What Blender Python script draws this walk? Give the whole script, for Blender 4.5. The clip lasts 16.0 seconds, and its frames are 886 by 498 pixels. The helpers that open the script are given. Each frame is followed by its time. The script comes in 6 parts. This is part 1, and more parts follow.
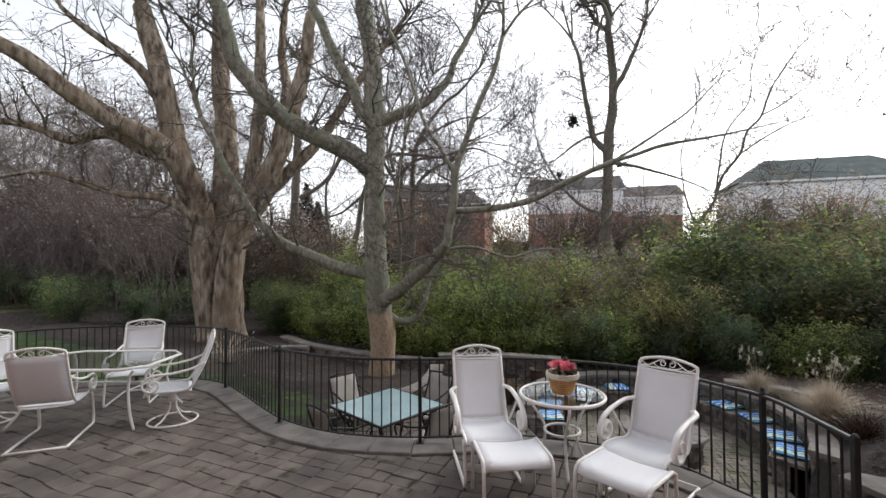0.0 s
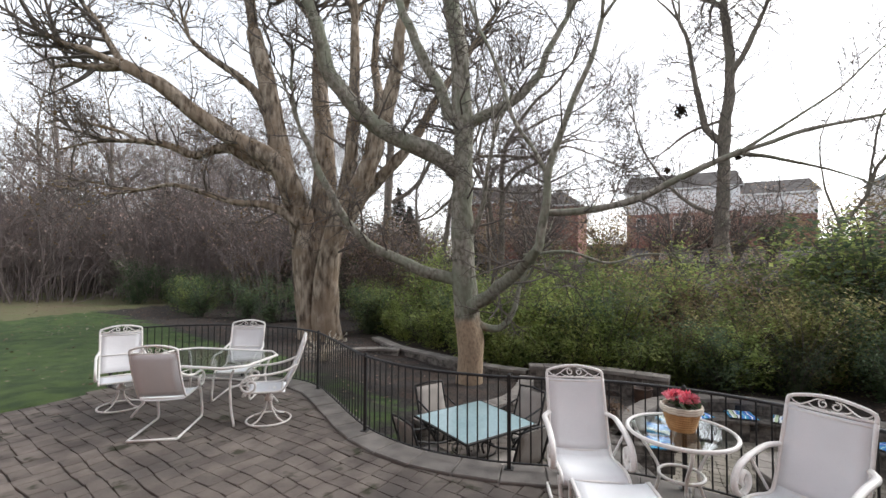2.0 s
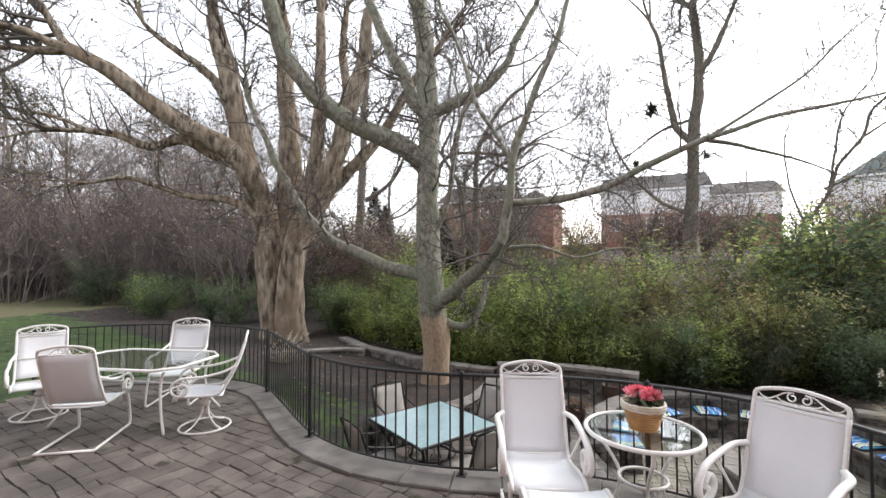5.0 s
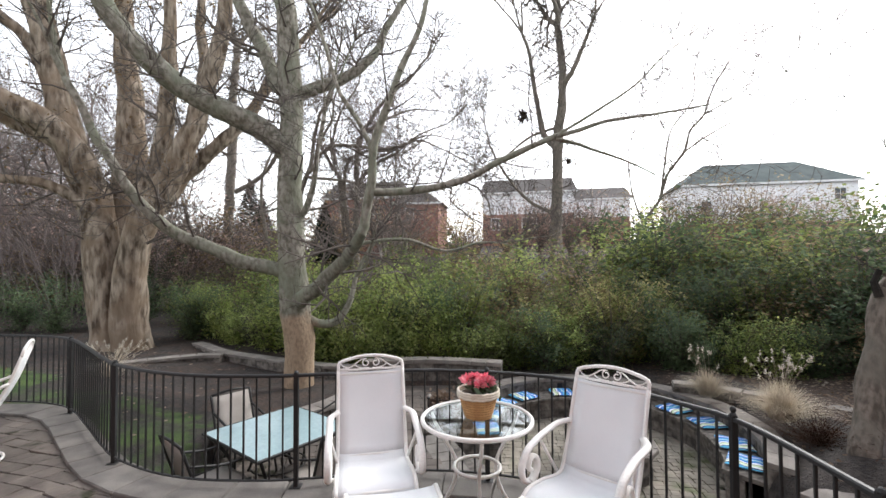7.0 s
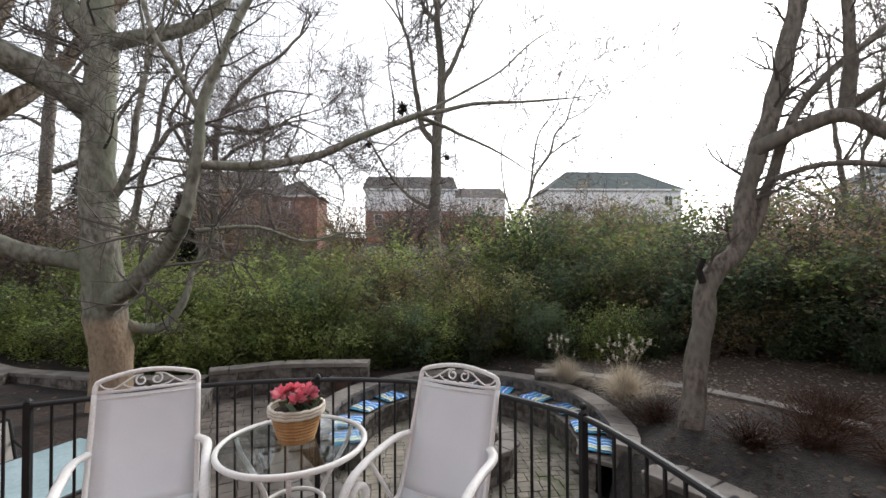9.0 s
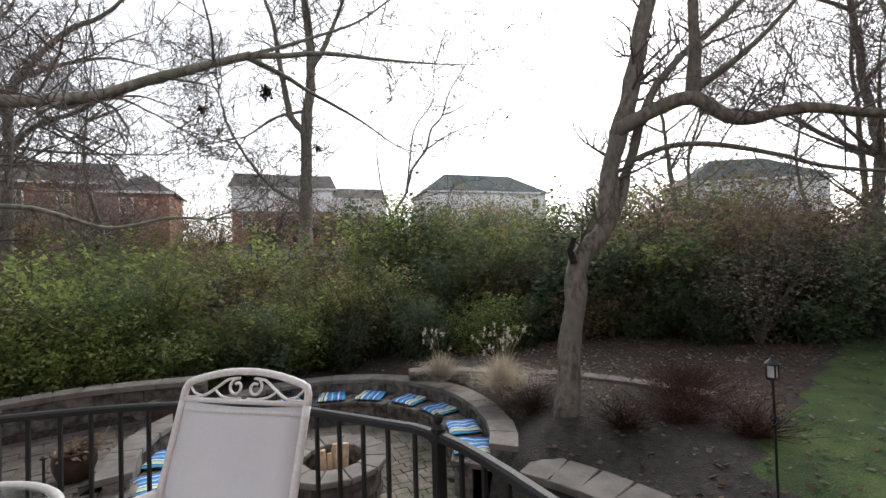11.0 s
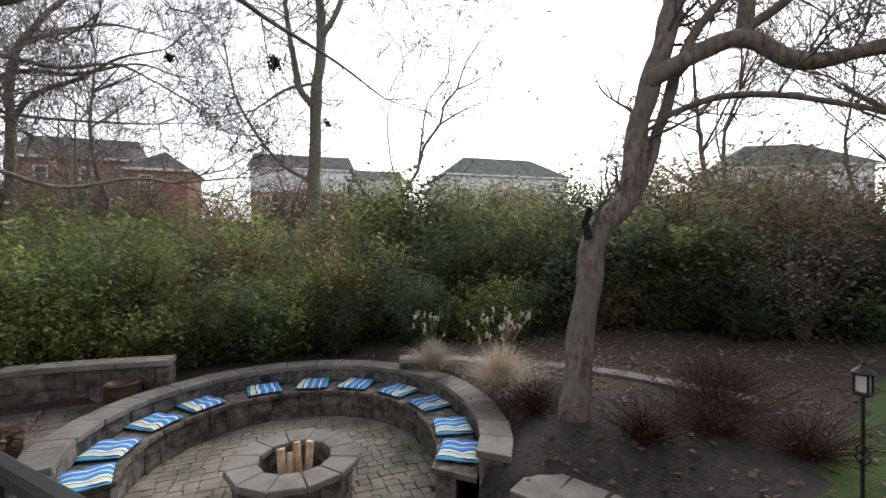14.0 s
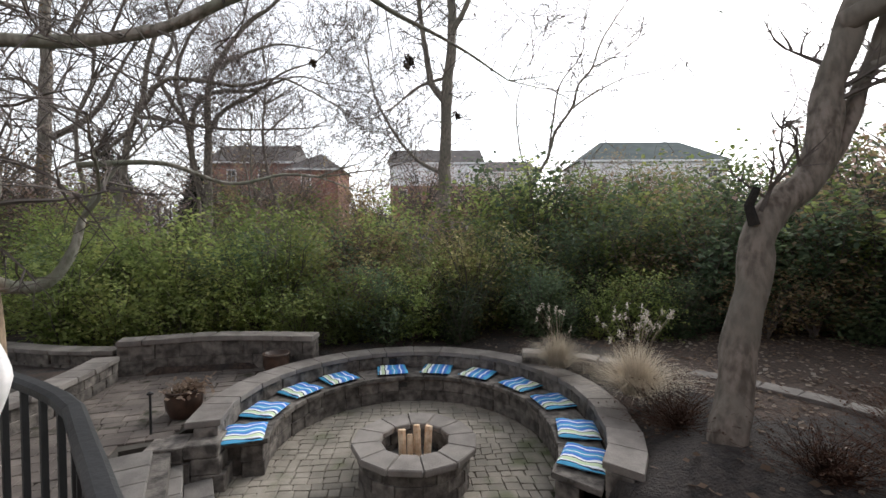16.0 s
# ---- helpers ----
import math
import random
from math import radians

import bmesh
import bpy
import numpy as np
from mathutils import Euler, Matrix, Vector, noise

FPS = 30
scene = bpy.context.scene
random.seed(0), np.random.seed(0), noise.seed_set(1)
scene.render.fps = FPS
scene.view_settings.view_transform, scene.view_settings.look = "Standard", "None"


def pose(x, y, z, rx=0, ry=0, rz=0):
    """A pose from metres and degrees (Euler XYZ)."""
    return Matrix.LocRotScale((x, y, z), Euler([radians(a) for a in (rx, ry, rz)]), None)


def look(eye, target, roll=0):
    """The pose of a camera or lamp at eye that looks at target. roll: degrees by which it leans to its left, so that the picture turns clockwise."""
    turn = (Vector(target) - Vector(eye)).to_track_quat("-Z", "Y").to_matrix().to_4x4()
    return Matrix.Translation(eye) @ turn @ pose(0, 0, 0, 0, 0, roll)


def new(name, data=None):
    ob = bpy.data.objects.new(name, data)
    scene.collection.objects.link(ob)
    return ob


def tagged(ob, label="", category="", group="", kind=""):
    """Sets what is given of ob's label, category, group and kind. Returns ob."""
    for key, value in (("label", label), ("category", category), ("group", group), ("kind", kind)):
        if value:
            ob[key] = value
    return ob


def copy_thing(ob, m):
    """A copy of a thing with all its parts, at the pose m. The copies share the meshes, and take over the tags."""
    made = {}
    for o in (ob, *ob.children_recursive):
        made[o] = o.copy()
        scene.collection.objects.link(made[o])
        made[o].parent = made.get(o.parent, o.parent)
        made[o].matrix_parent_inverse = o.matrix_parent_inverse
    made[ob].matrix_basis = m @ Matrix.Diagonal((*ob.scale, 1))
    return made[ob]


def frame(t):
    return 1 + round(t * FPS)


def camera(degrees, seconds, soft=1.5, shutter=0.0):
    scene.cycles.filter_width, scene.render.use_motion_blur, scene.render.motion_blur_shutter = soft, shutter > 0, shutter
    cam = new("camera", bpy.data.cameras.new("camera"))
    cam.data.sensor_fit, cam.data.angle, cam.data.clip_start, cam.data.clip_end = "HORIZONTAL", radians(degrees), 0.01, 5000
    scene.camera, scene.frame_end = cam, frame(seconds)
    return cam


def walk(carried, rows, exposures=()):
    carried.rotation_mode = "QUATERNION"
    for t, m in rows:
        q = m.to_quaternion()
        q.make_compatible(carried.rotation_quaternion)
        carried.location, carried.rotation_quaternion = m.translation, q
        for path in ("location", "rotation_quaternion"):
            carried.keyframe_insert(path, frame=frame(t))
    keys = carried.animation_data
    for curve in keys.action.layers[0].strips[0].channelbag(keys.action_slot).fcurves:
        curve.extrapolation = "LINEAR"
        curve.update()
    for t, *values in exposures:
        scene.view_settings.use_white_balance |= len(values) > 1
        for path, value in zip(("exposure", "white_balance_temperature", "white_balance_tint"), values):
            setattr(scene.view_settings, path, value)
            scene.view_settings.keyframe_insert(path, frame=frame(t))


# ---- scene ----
cam = camera(91.4, 16.0)
PATH = [
    (0, (0.145, -0.603, 1.993), (-0.041, 1.387, 2.042), -0.2),
    (0.5, (0.147, -0.526, 2.025), (-0.119, 1.456, 2.078), 0.2),
    (1, (0.123, -0.438, 2.045), (-0.229, 1.53, 2.096), 0.3),
    (1.5, (0.116, -0.319, 2.048), (-0.346, 1.626, 2.098), 0.2),
    (2, (0.095, -0.245, 2.044), (-0.494, 1.666, 2.105), 0.2),
    (2.5, (0.124, -0.169, 2.019), (-0.561, 1.709, 2.101), 0.4),
    (3, (0.143, -0.135, 2.015), (-0.567, 1.732, 2.113), 0.3),
    (5.5, (0.336, 0.299, 1.895), (-0.037, 2.264, 1.95), -0.1),
    (6, (0.423, 0.375, 1.876), (0.191, 2.361, 1.925), -0.2),
    (6.5, (0.511, 0.426, 1.861), (0.407, 2.423, 1.909), -0.2),
    (7, (0.632, 0.516, 1.836), (0.642, 2.515, 1.891), -0.3),
    (7.5, (0.71, 0.613, 1.819), (0.851, 2.608, 1.876), -0.2),
    (8, (0.81, 0.754, 1.791), (1.087, 2.734, 1.838), -0.2),
    (8.5, (0.927, 0.921, 1.771), (1.331, 2.88, 1.815), -0.2),
    (9, (1.046, 1.09, 1.728), (1.579, 3.017, 1.768), -0.3),
    (11.5, (1.81, 1.984, 1.427), (2.951, 3.625, 1.482), -1.9),
    (12, (1.987, 2.101, 1.394), (3.22, 3.675, 1.459), -1.9),
    (12.5, (2.142, 2.183, 1.348), (3.392, 3.743, 1.413), -1.8),
    (13, (2.273, 2.276, 1.303), (3.461, 3.884, 1.349), -1.2),
    (13.5, (2.328, 2.369, 1.3), (3.423, 4.043, 1.315), -0.4),
    (14, (2.386, 2.432, 1.3), (3.334, 4.193, 1.28), -0.3),
    (14.5, (2.464, 2.474, 1.266), (3.235, 4.319, 1.242), -0.7),
    (15, (2.508, 2.512, 1.248), (3.116, 4.417, 1.237), -0.8),
    (15.5, (2.537, 2.545, 1.237), (3.009, 4.489, 1.23), -0.5),
    (16, (2.555, 2.581, 1.262), (2.942, 4.542, 1.204), -0.1),
]
walk(cam, [(t, look(eye, target, roll)) for t, eye, target, roll in PATH],
     [(0, 1.1), (1.5, 1.27), (3, 1.57), (7, 1.73), (8, 1.52), (9, 1.24), (12.5, 1.12), (16, 1.22)])


# ---- light ----
def world_light():
    w = bpy.data.worlds.new("overcast")
    scene.world = w
    w.use_nodes = True
    n, l = w.node_tree.nodes, w.node_tree.links
    n.clear()
    sky = n.new("ShaderNodeTexSky")
    sky.sky_type, sky.sun_disc = "NISHITA", False
    sky.sun_elevation, sky.sun_rotation = radians(38), radians(50)
    sky.air_density, sky.dust_density = 1.0, 1.2
    hs = n.new("ShaderNodeHueSaturation")
    hs.inputs["Saturation"].default_value = 0.22
    bg = n.new("ShaderNodeBackground")
    bg.inputs["Strength"].default_value = SKY
    out = n.new("ShaderNodeOutputWorld")
    l.new(sky.outputs[0], hs.inputs["Color"])
    l.new(hs.outputs[0], bg.inputs["Color"])
    l.new(bg.outputs[0], out.inputs["Surface"])
    sun = new("sun", bpy.data.lights.new("sun", "SUN"))
    sun.data.energy, sun.data.angle, sun.data.color = 1.0, radians(35), (1, 0.97, 0.93)
    # the sky's sun_rotation turns clockwise from +y
    d = Vector((math.sin(radians(50)) * math.cos(radians(38)), math.cos(radians(50)) * math.cos(radians(38)), math.sin(radians(38))))
    sun.matrix_world = look(d * 50, (0, 0, 0))


SKY = 0.15
world_light()


# ---- materials ----
def mat(name, c1, c2, rough=0.8, scale=6.0, bump=0.3, fine=60.0, c3=None, metal=0.0, vary=0.0, coords="Object", island=0.0, dirt=None, moss=None):
    """Two colours mixed by noise, a fine grain in the bump, a shift of value from piece to piece."""
    m = bpy.data.materials.new(name)
    m.use_nodes = True
    n, l = m.node_tree.nodes, m.node_tree.links
    b = n["Principled BSDF"]
    tc = n.new("ShaderNodeTexCoord")
    geo = n.new("ShaderNodeNewGeometry")
    src = tc.outputs["Object"] if coords == "Object" else geo.outputs["Position"]
    big = n.new("ShaderNodeTexNoise")
    big.inputs["Scale"].default_value, big.inputs["Detail"].default_value = scale, 6
    l.new(src, big.inputs["Vector"])
    small = n.new("ShaderNodeTexNoise")
    small.inputs["Scale"].default_value, small.inputs["Detail"].default_value = fine, 4
    l.new(src, small.inputs["Vector"])
    ramp = n.new("ShaderNodeValToRGB")
    e = ramp.color_ramp.elements
    e[0].position, e[1].position = 0.35, 0.65
    e[0].color, e[1].color = (*c1, 1), (*c2, 1)
    if c3:
        x = e.new(0.5)
        x.color = (*c3, 1)
    l.new(big.outputs["Fac"], ramp.inputs["Fac"])
    col = ramp.outputs["Color"]

    def value(fac, lo, hi, col):
        mr = n.new("ShaderNodeMapRange")
        mr.inputs["To Min"].default_value, mr.inputs["To Max"].default_value = lo, hi
        l.new(fac, mr.inputs["Value"])
        hs = n.new("ShaderNodeHueSaturation")
        l.new(mr.outputs[0], hs.inputs["Value"])
        l.new(col, hs.inputs["Color"])
        return hs.outputs["Color"]

    col = value(small.outputs["Fac"], 0.78, 1.22, col)
    if vary:
        oi = n.new("ShaderNodeObjectInfo")
        col = value(oi.outputs["Random"], 1 - vary, 1 + vary, col)
    if island:
        col = value(geo.outputs["Random Per Island"], 1 - island, 1 + island, col)
    for spec in (dirt, moss):
        if spec:
            dc, ds, lo, hi = spec
            dn = n.new("ShaderNodeTexNoise")
            dn.inputs["Scale"].default_value, dn.inputs["Detail"].default_value = ds, 8
            l.new(geo.outputs["Position"], dn.inputs["Vector"])
            mr = n.new("ShaderNodeMapRange")
            mr.inputs["From Min"].default_value, mr.inputs["From Max"].default_value = lo, hi
            l.new(dn.outputs["Fac"], mr.inputs["Value"])
            mx = n.new("ShaderNodeMix")
            mx.data_type = "RGBA"
            mx.inputs["B"].default_value = (*dc, 1)
            l.new(mr.outputs[0], mx.inputs["Factor"])
            l.new(col, mx.inputs["A"])
            col = mx.outputs["Result"]
    l.new(col, b.inputs["Base Color"])
    b.inputs["Roughness"].default_value = rough
    b.inputs["Metallic"].default_value = metal
    if bump:
        bp = n.new("ShaderNodeBump")
        bp.inputs["Strength"].default_value, bp.inputs["Distance"].default_value = bump, 0.01
        l.new(small.outputs["Fac"], bp.inputs["Height"])
        l.new(bp.outputs[0], b.inputs["Normal"])
    return m


def leafy(name, cols, rough=0.55, thin=0.5, patch=0.45):
    """Leaves: colour by leaf and by bush, a little light through them."""
    m = bpy.data.materials.new(name)
    m.use_nodes = True
    n, l = m.node_tree.nodes, m.node_tree.links
    b = n["Principled BSDF"]
    geo, oi = n.new("ShaderNodeNewGeometry"), n.new("ShaderNodeObjectInfo")
    big = n.new("ShaderNodeTexNoise")
    big.inputs["Scale"].default_value, big.inputs["Detail"].default_value = patch, 3
    l.new(geo.outputs["Position"], big.inputs["Vector"])
    s = n.new("ShaderNodeMath")
    s.operation = "MULTIPLY_ADD"
    s.inputs[1].default_value = 0.36
    l.new(geo.outputs["Random Per Island"], s.inputs[0])
    k = n.new("ShaderNodeMapRange")
    k.inputs["From Min"].default_value, k.inputs["From Max"].default_value = 0.3, 0.7
    k.inputs["To Max"].default_value = 0.55
    l.new(big.outputs["Fac"], k.inputs["Value"])
    l.new(k.outputs[0], s.inputs[2])
    ramp = n.new("ShaderNodeValToRGB")
    e = ramp.color_ramp.elements
    e[0].color, e[1].color = (*cols[0], 1), (*cols[-1], 1)
    for i, c in enumerate(cols[1:-1]):
        x = e.new((i + 1) / (len(cols) - 1))
        x.color = (*c, 1)
    l.new(s.outputs[0], ramp.inputs["Fac"])
    # value by object; the darker bushes paint in the hedge's shaded recesses
    mr = n.new("ShaderNodeMapRange")
    mr.inputs["To Min"].default_value, mr.inputs["To Max"].default_value = 0.55, 1.2
    l.new(oi.outputs["Random"], mr.inputs["Value"])
    hs = n.new("ShaderNodeHueSaturation")
    l.new(mr.outputs[0], hs.inputs["Value"])
    l.new(ramp.outputs[0], hs.inputs["Color"])
    l.new(hs.outputs[0], b.inputs["Base Color"])
    b.inputs["Roughness"].default_value = rough
    b.inputs["Specular IOR Level"].default_value = 0.2
    tr = n.new("ShaderNodeBsdfTranslucent")
    l.new(hs.outputs[0], tr.inputs["Color"])
    ms = n.new("ShaderNodeMixShader")
    ms.inputs[0].default_value = thin
    l.new(b.outputs[0], ms.inputs[1])
    l.new(tr.outputs[0], ms.inputs[2])
    l.new(ms.outputs[0], n["Material Output"].inputs["Surface"])
    return m


def glassy(name, tint, rough=0.02, solid=0.0):
    m = bpy.data.materials.new(name)
    m.use_nodes = True
    n, l = m.node_tree.nodes, m.node_tree.links
    b = n["Principled BSDF"]
    b.inputs["Base Color"].default_value = (*tint, 1)
    b.inputs["Roughness"].default_value = rough
    b.inputs["Transmission Weight"].default_value = 1 - solid
    b.inputs["IOR"].default_value = 1.45
    return m


def striped(name):
    """Cloth in woven stripes of blue, white, green and navy across the cushion."""
    m = bpy.data.materials.new(name)
    m.use_nodes = True
    n, l = m.node_tree.nodes, m.node_tree.links
    b = n["Principled BSDF"]
    tc, sp = n.new("ShaderNodeTexCoord"), n.new("ShaderNodeSeparateXYZ")
    oi = n.new("ShaderNodeObjectInfo")
    wave, bent = n.new("ShaderNodeTexNoise"), n.new("ShaderNodeVectorMath")
    wave.inputs["Scale"].default_value, wave.inputs["Detail"].default_value = 7, 1
    l.new(tc.outputs["Object"], wave.inputs["Vector"])
    bent.operation = "MULTIPLY_ADD"
    bent.inputs[1].default_value = (0.07, 0.07, 0.07)
    l.new(wave.outputs["Color"], bent.inputs[0])
    shift = n.new("ShaderNodeVectorMath")
    shift.operation = "SUBTRACT"
    shift.inputs[1].default_value = (0.035, 0.035, 0.035)
    l.new(tc.outputs["Object"], shift.inputs[0])
    l.new(shift.outputs[0], bent.inputs[2])
    l.new(bent.outputs[0], sp.inputs[0])
    mr = n.new("ShaderNodeMapRange")
    mr.inputs["From Min"].default_value, mr.inputs["From Max"].default_value = -0.245, 0.245
    l.new(sp.outputs["X"], mr.inputs["Value"])
    ramp = n.new("ShaderNodeValToRGB")
    ramp.color_ramp.interpolation = "CONSTANT"
    blue, sky, white, green, navy = (0.06, 0.2, 0.6), (0.07, 0.36, 0.6), (0.78, 0.82, 0.86), (0.55, 0.66, 0.44), (0.015, 0.03, 0.07)
    bands = [(0, navy), (0.03, sky), (0.12, blue), (0.22, white), (0.27, blue), (0.38, sky), (0.46, white), (0.49, sky), (0.56, blue), (0.66, white), (0.73, navy), (0.76, green), (0.86, white), (0.9, navy), (0.93, sky)]
    e = ramp.color_ramp.elements
    e[0].color = (*bands[0][1], 1)
    e[1].position, e[1].color = bands[-1][0], (*bands[-1][1], 1)
    for p, c in bands[1:-1]:
        x = e.new(p)
        x.color = (*c, 1)
    l.new(mr.outputs[0], ramp.inputs["Fac"])
    l.new(ramp.outputs[0], b.inputs["Base Color"])
    b.inputs["Roughness"].default_value = 0.85
    w = n.new("ShaderNodeTexNoise")
    w.inputs["Scale"].default_value = 300
    l.new(tc.outputs["Object"], w.inputs["Vector"])
    bp = n.new("ShaderNodeBump")
    bp.inputs["Strength"].default_value, bp.inputs["Distance"].default_value = 0.3, 0.003
    l.new(w.outputs["Fac"], bp.inputs["Height"])
    l.new(bp.outputs[0], b.inputs["Normal"])
    return m


PAVER = mat("weathered paver", (0.095, 0.078, 0.068), (0.178, 0.151, 0.131), 0.85, 3, 0.6, 70, vary=0.2, coords="Position", dirt=((0.055, 0.047, 0.043), 1.1, 0.46, 0.75), moss=((0.03, 0.029, 0.014), 3.1, 0.6, 0.67))
PAVERS_FAR = mat("weathered pavers beyond", (0.095, 0.078, 0.068), (0.178, 0.151, 0.131), 0.85, 3, 0.6, 70, island=0.2, coords="Position", dirt=((0.055, 0.047, 0.043), 1.1, 0.46, 0.75), moss=((0.03, 0.029, 0.014), 3.1, 0.6, 0.67))
PIT_PAVER = mat("mossy paver", (0.148, 0.134, 0.11), (0.255, 0.228, 0.19), 0.85, 3, 0.5, 70, vary=0.22, coords="Position", moss=((0.06, 0.08, 0.02), 1.6, 0.54, 0.72))
JOINT = mat("dark joint sand", (0.042, 0.037, 0.03), (0.075, 0.067, 0.056), 0.95, 4, 0.4, 120, coords="Position", moss=((0.04, 0.06, 0.015), 1.5, 0.55, 0.7))
BLOCK = mat("split-face wall block", (0.055, 0.048, 0.043), (0.19, 0.17, 0.15), 0.92, 9, 1.0, 40, vary=0.3, coords="Position")
CAPSTONE = mat("capstone", (0.148, 0.132, 0.12), (0.24, 0.218, 0.198), 0.88, 4, 0.5, 60, vary=0.12, coords="Position")
KERB = mat("cast curb stone", (0.115, 0.105, 0.097), (0.19, 0.175, 0.16), 0.88, 4, 0.4, 70, vary=0.12, coords="Position")
IRON = mat("black iron paint", (0.008, 0.008, 0.009), (0.016, 0.016, 0.017), 0.55, 8, 0.15, 90)
WHITE_METAL = mat("white powder coat", (0.79, 0.77, 0.74), (0.84, 0.82, 0.8), 0.4, 4, 0.1, 80)
SLING = mat("white sling mesh", (0.77, 0.78, 0.8), (0.82, 0.83, 0.85), 0.8, 3, 0.3, 420)
SLING_TAN = mat("tan sling mesh", (0.33, 0.30, 0.27), (0.4, 0.37, 0.34), 0.8, 3, 0.3, 420)
GLASS = glassy("clear table glass", (0.86, 0.93, 0.92))
FROST = mat("pale aqua glass", (0.25, 0.36, 0.38), (0.31, 0.42, 0.45), 0.18, 1.5, 0.02, 30)
STRIPES = striped("striped cloth")
BASKET = mat("woven basket cane", (0.42, 0.22, 0.08), (0.58, 0.34, 0.14), 0.6, 12, 0.6, 110)
BASKET_RIM = mat("pale basket rim", (0.62, 0.55, 0.45), (0.75, 0.7, 0.6), 0.7, 12, 0.5, 90)
PETAL = leafy("red flower petals", [(0.6, 0.03, 0.07), (0.8, 0.12, 0.19), (0.88, 0.34, 0.4), (0.9, 0.55, 0.58)])
TWIG = mat("dark twigs", (0.08, 0.068, 0.06), (0.14, 0.12, 0.105), 0.95, 3, 0, 30, coords="Position")
TWIG_FAR = mat("brown twigs", (0.15, 0.12, 0.115), (0.22, 0.18, 0.17), 0.95, 0.5, 0, 10, vary=0.2)
STUMP_BLACK = mat("charred stub", (0.01, 0.009, 0.008), (0.03, 0.025, 0.02), 0.95, 8, 0.8, 40)
HEDGE = leafy("honeysuckle leaves", [(0.088, 0.12, 0.05), (0.168, 0.22, 0.078), (0.28, 0.345, 0.115), (0.41, 0.44, 0.15), (0.58, 0.54, 0.28)], 0.75, patch=0.9)
HEDGE_GOLD = leafy("yellowing shrub leaves", [(0.15, 0.14, 0.075), (0.32, 0.29, 0.13), (0.5, 0.45, 0.21), (0.7, 0.62, 0.36)], 0.75, patch=1.2)
HEDGE_DARK = leafy("dark shrub leaves", [(0.055, 0.085, 0.055), (0.1, 0.145, 0.085), (0.16, 0.21, 0.11), (0.26, 0.29, 0.15)], 0.75, patch=0.9)
HEDGE_RUST = leafy("autumn shrub leaves", [(0.13, 0.105, 0.065), (0.25, 0.18, 0.11), (0.38, 0.29, 0.16), (0.36, 0.36, 0.15)], 0.75, patch=0.9)
THICKET = leafy("brown thicket leaves", [(0.2, 0.15, 0.13), (0.32, 0.23, 0.2), (0.42, 0.31, 0.26), (0.34, 0.31, 0.18)], 0.85)
NEST_LEAF = leafy("dark dead leaves", [(0.025, 0.018, 0.013), (0.06, 0.042, 0.03)], 0.9)
DRY_LEAF = leafy("dry brown leaves", [(0.10, 0.06, 0.03), (0.18, 0.12, 0.06), (0.3, 0.22, 0.07)], 0.8)
LITTER = leafy("fallen leaves", [(0.10, 0.065, 0.045), (0.21, 0.145, 0.105), (0.36, 0.29, 0.23), (0.62, 0.58, 0.53)], 0.85)
CONIFER = leafy("dark conifer needles", [(0.01, 0.02, 0.012), (0.02, 0.035, 0.02), (0.03, 0.05, 0.028)])
DRYGRASS = leafy("dry ornamental grass", [(0.58, 0.49, 0.37), (0.78, 0.71, 0.59), (0.9, 0.86, 0.77)], 0.8)
PLUME = leafy("pale seed plumes", [(0.7, 0.65, 0.55), (0.82, 0.78, 0.7)], 0.9)
REDTWIG = leafy("russet twigs", [(0.06, 0.032, 0.022), (0.11, 0.06, 0.042), (0.17, 0.105, 0.078)], 0.9)
BRICK = mat("red brick", (0.21, 0.095, 0.078), (0.30, 0.14, 0.115), 0.9, 0.7, 0, 4)
SIDING = mat("white siding", (0.76, 0.76, 0.78), (0.82, 0.82, 0.84), 0.7, 0.6, 0, 5)
ROOF_BROWN = mat("brown shingles", (0.07, 0.06, 0.058), (0.11, 0.10, 0.095), 0.95, 0.8, 0, 5)
ROOF_GREY = mat("grey-green shingles", (0.05, 0.068, 0.07), (0.08, 0.1, 0.1), 0.95, 0.8, 0, 5)
PANE = mat("dark window pane", (0.03, 0.035, 0.04), (0.05, 0.055, 0.06), 0.15, 1, 0, 5)
TRIM = mat("white trim", (0.7, 0.7, 0.7), (0.78, 0.78, 0.78), 0.6, 1, 0, 5)
HOUSEWALL = mat("house brick", (0.22, 0.10, 0.07), (0.32, 0.15, 0.11), 0.9, 1.5, 0.2, 30)
LOGWOOD = mat("split firewood", (0.58, 0.37, 0.22), (0.86, 0.7, 0.5), 0.8, 14, 0.4, 60)
ASH = mat("ash and soot", (0.02, 0.018, 0.016), (0.05, 0.045, 0.04), 0.95, 8, 0.6, 50)
RUSTPOT = mat("brown glazed pot", (0.035, 0.02, 0.014), (0.08, 0.045, 0.03), 0.35, 8, 0.2, 40)
SOIL = mat("potting soil", (0.03, 0.022, 0.015), (0.06, 0.045, 0.03), 0.95, 12, 0.8, 60)
COPPER = mat("lantern black", (0.01, 0.01, 0.01), (0.02, 0.02, 0.02), 0.5, 8, 0.1, 40)
FROSTPANE = mat("lantern pane", (0.6, 0.62, 0.62), (0.7, 0.72, 0.72), 0.2, 3, 0, 20)


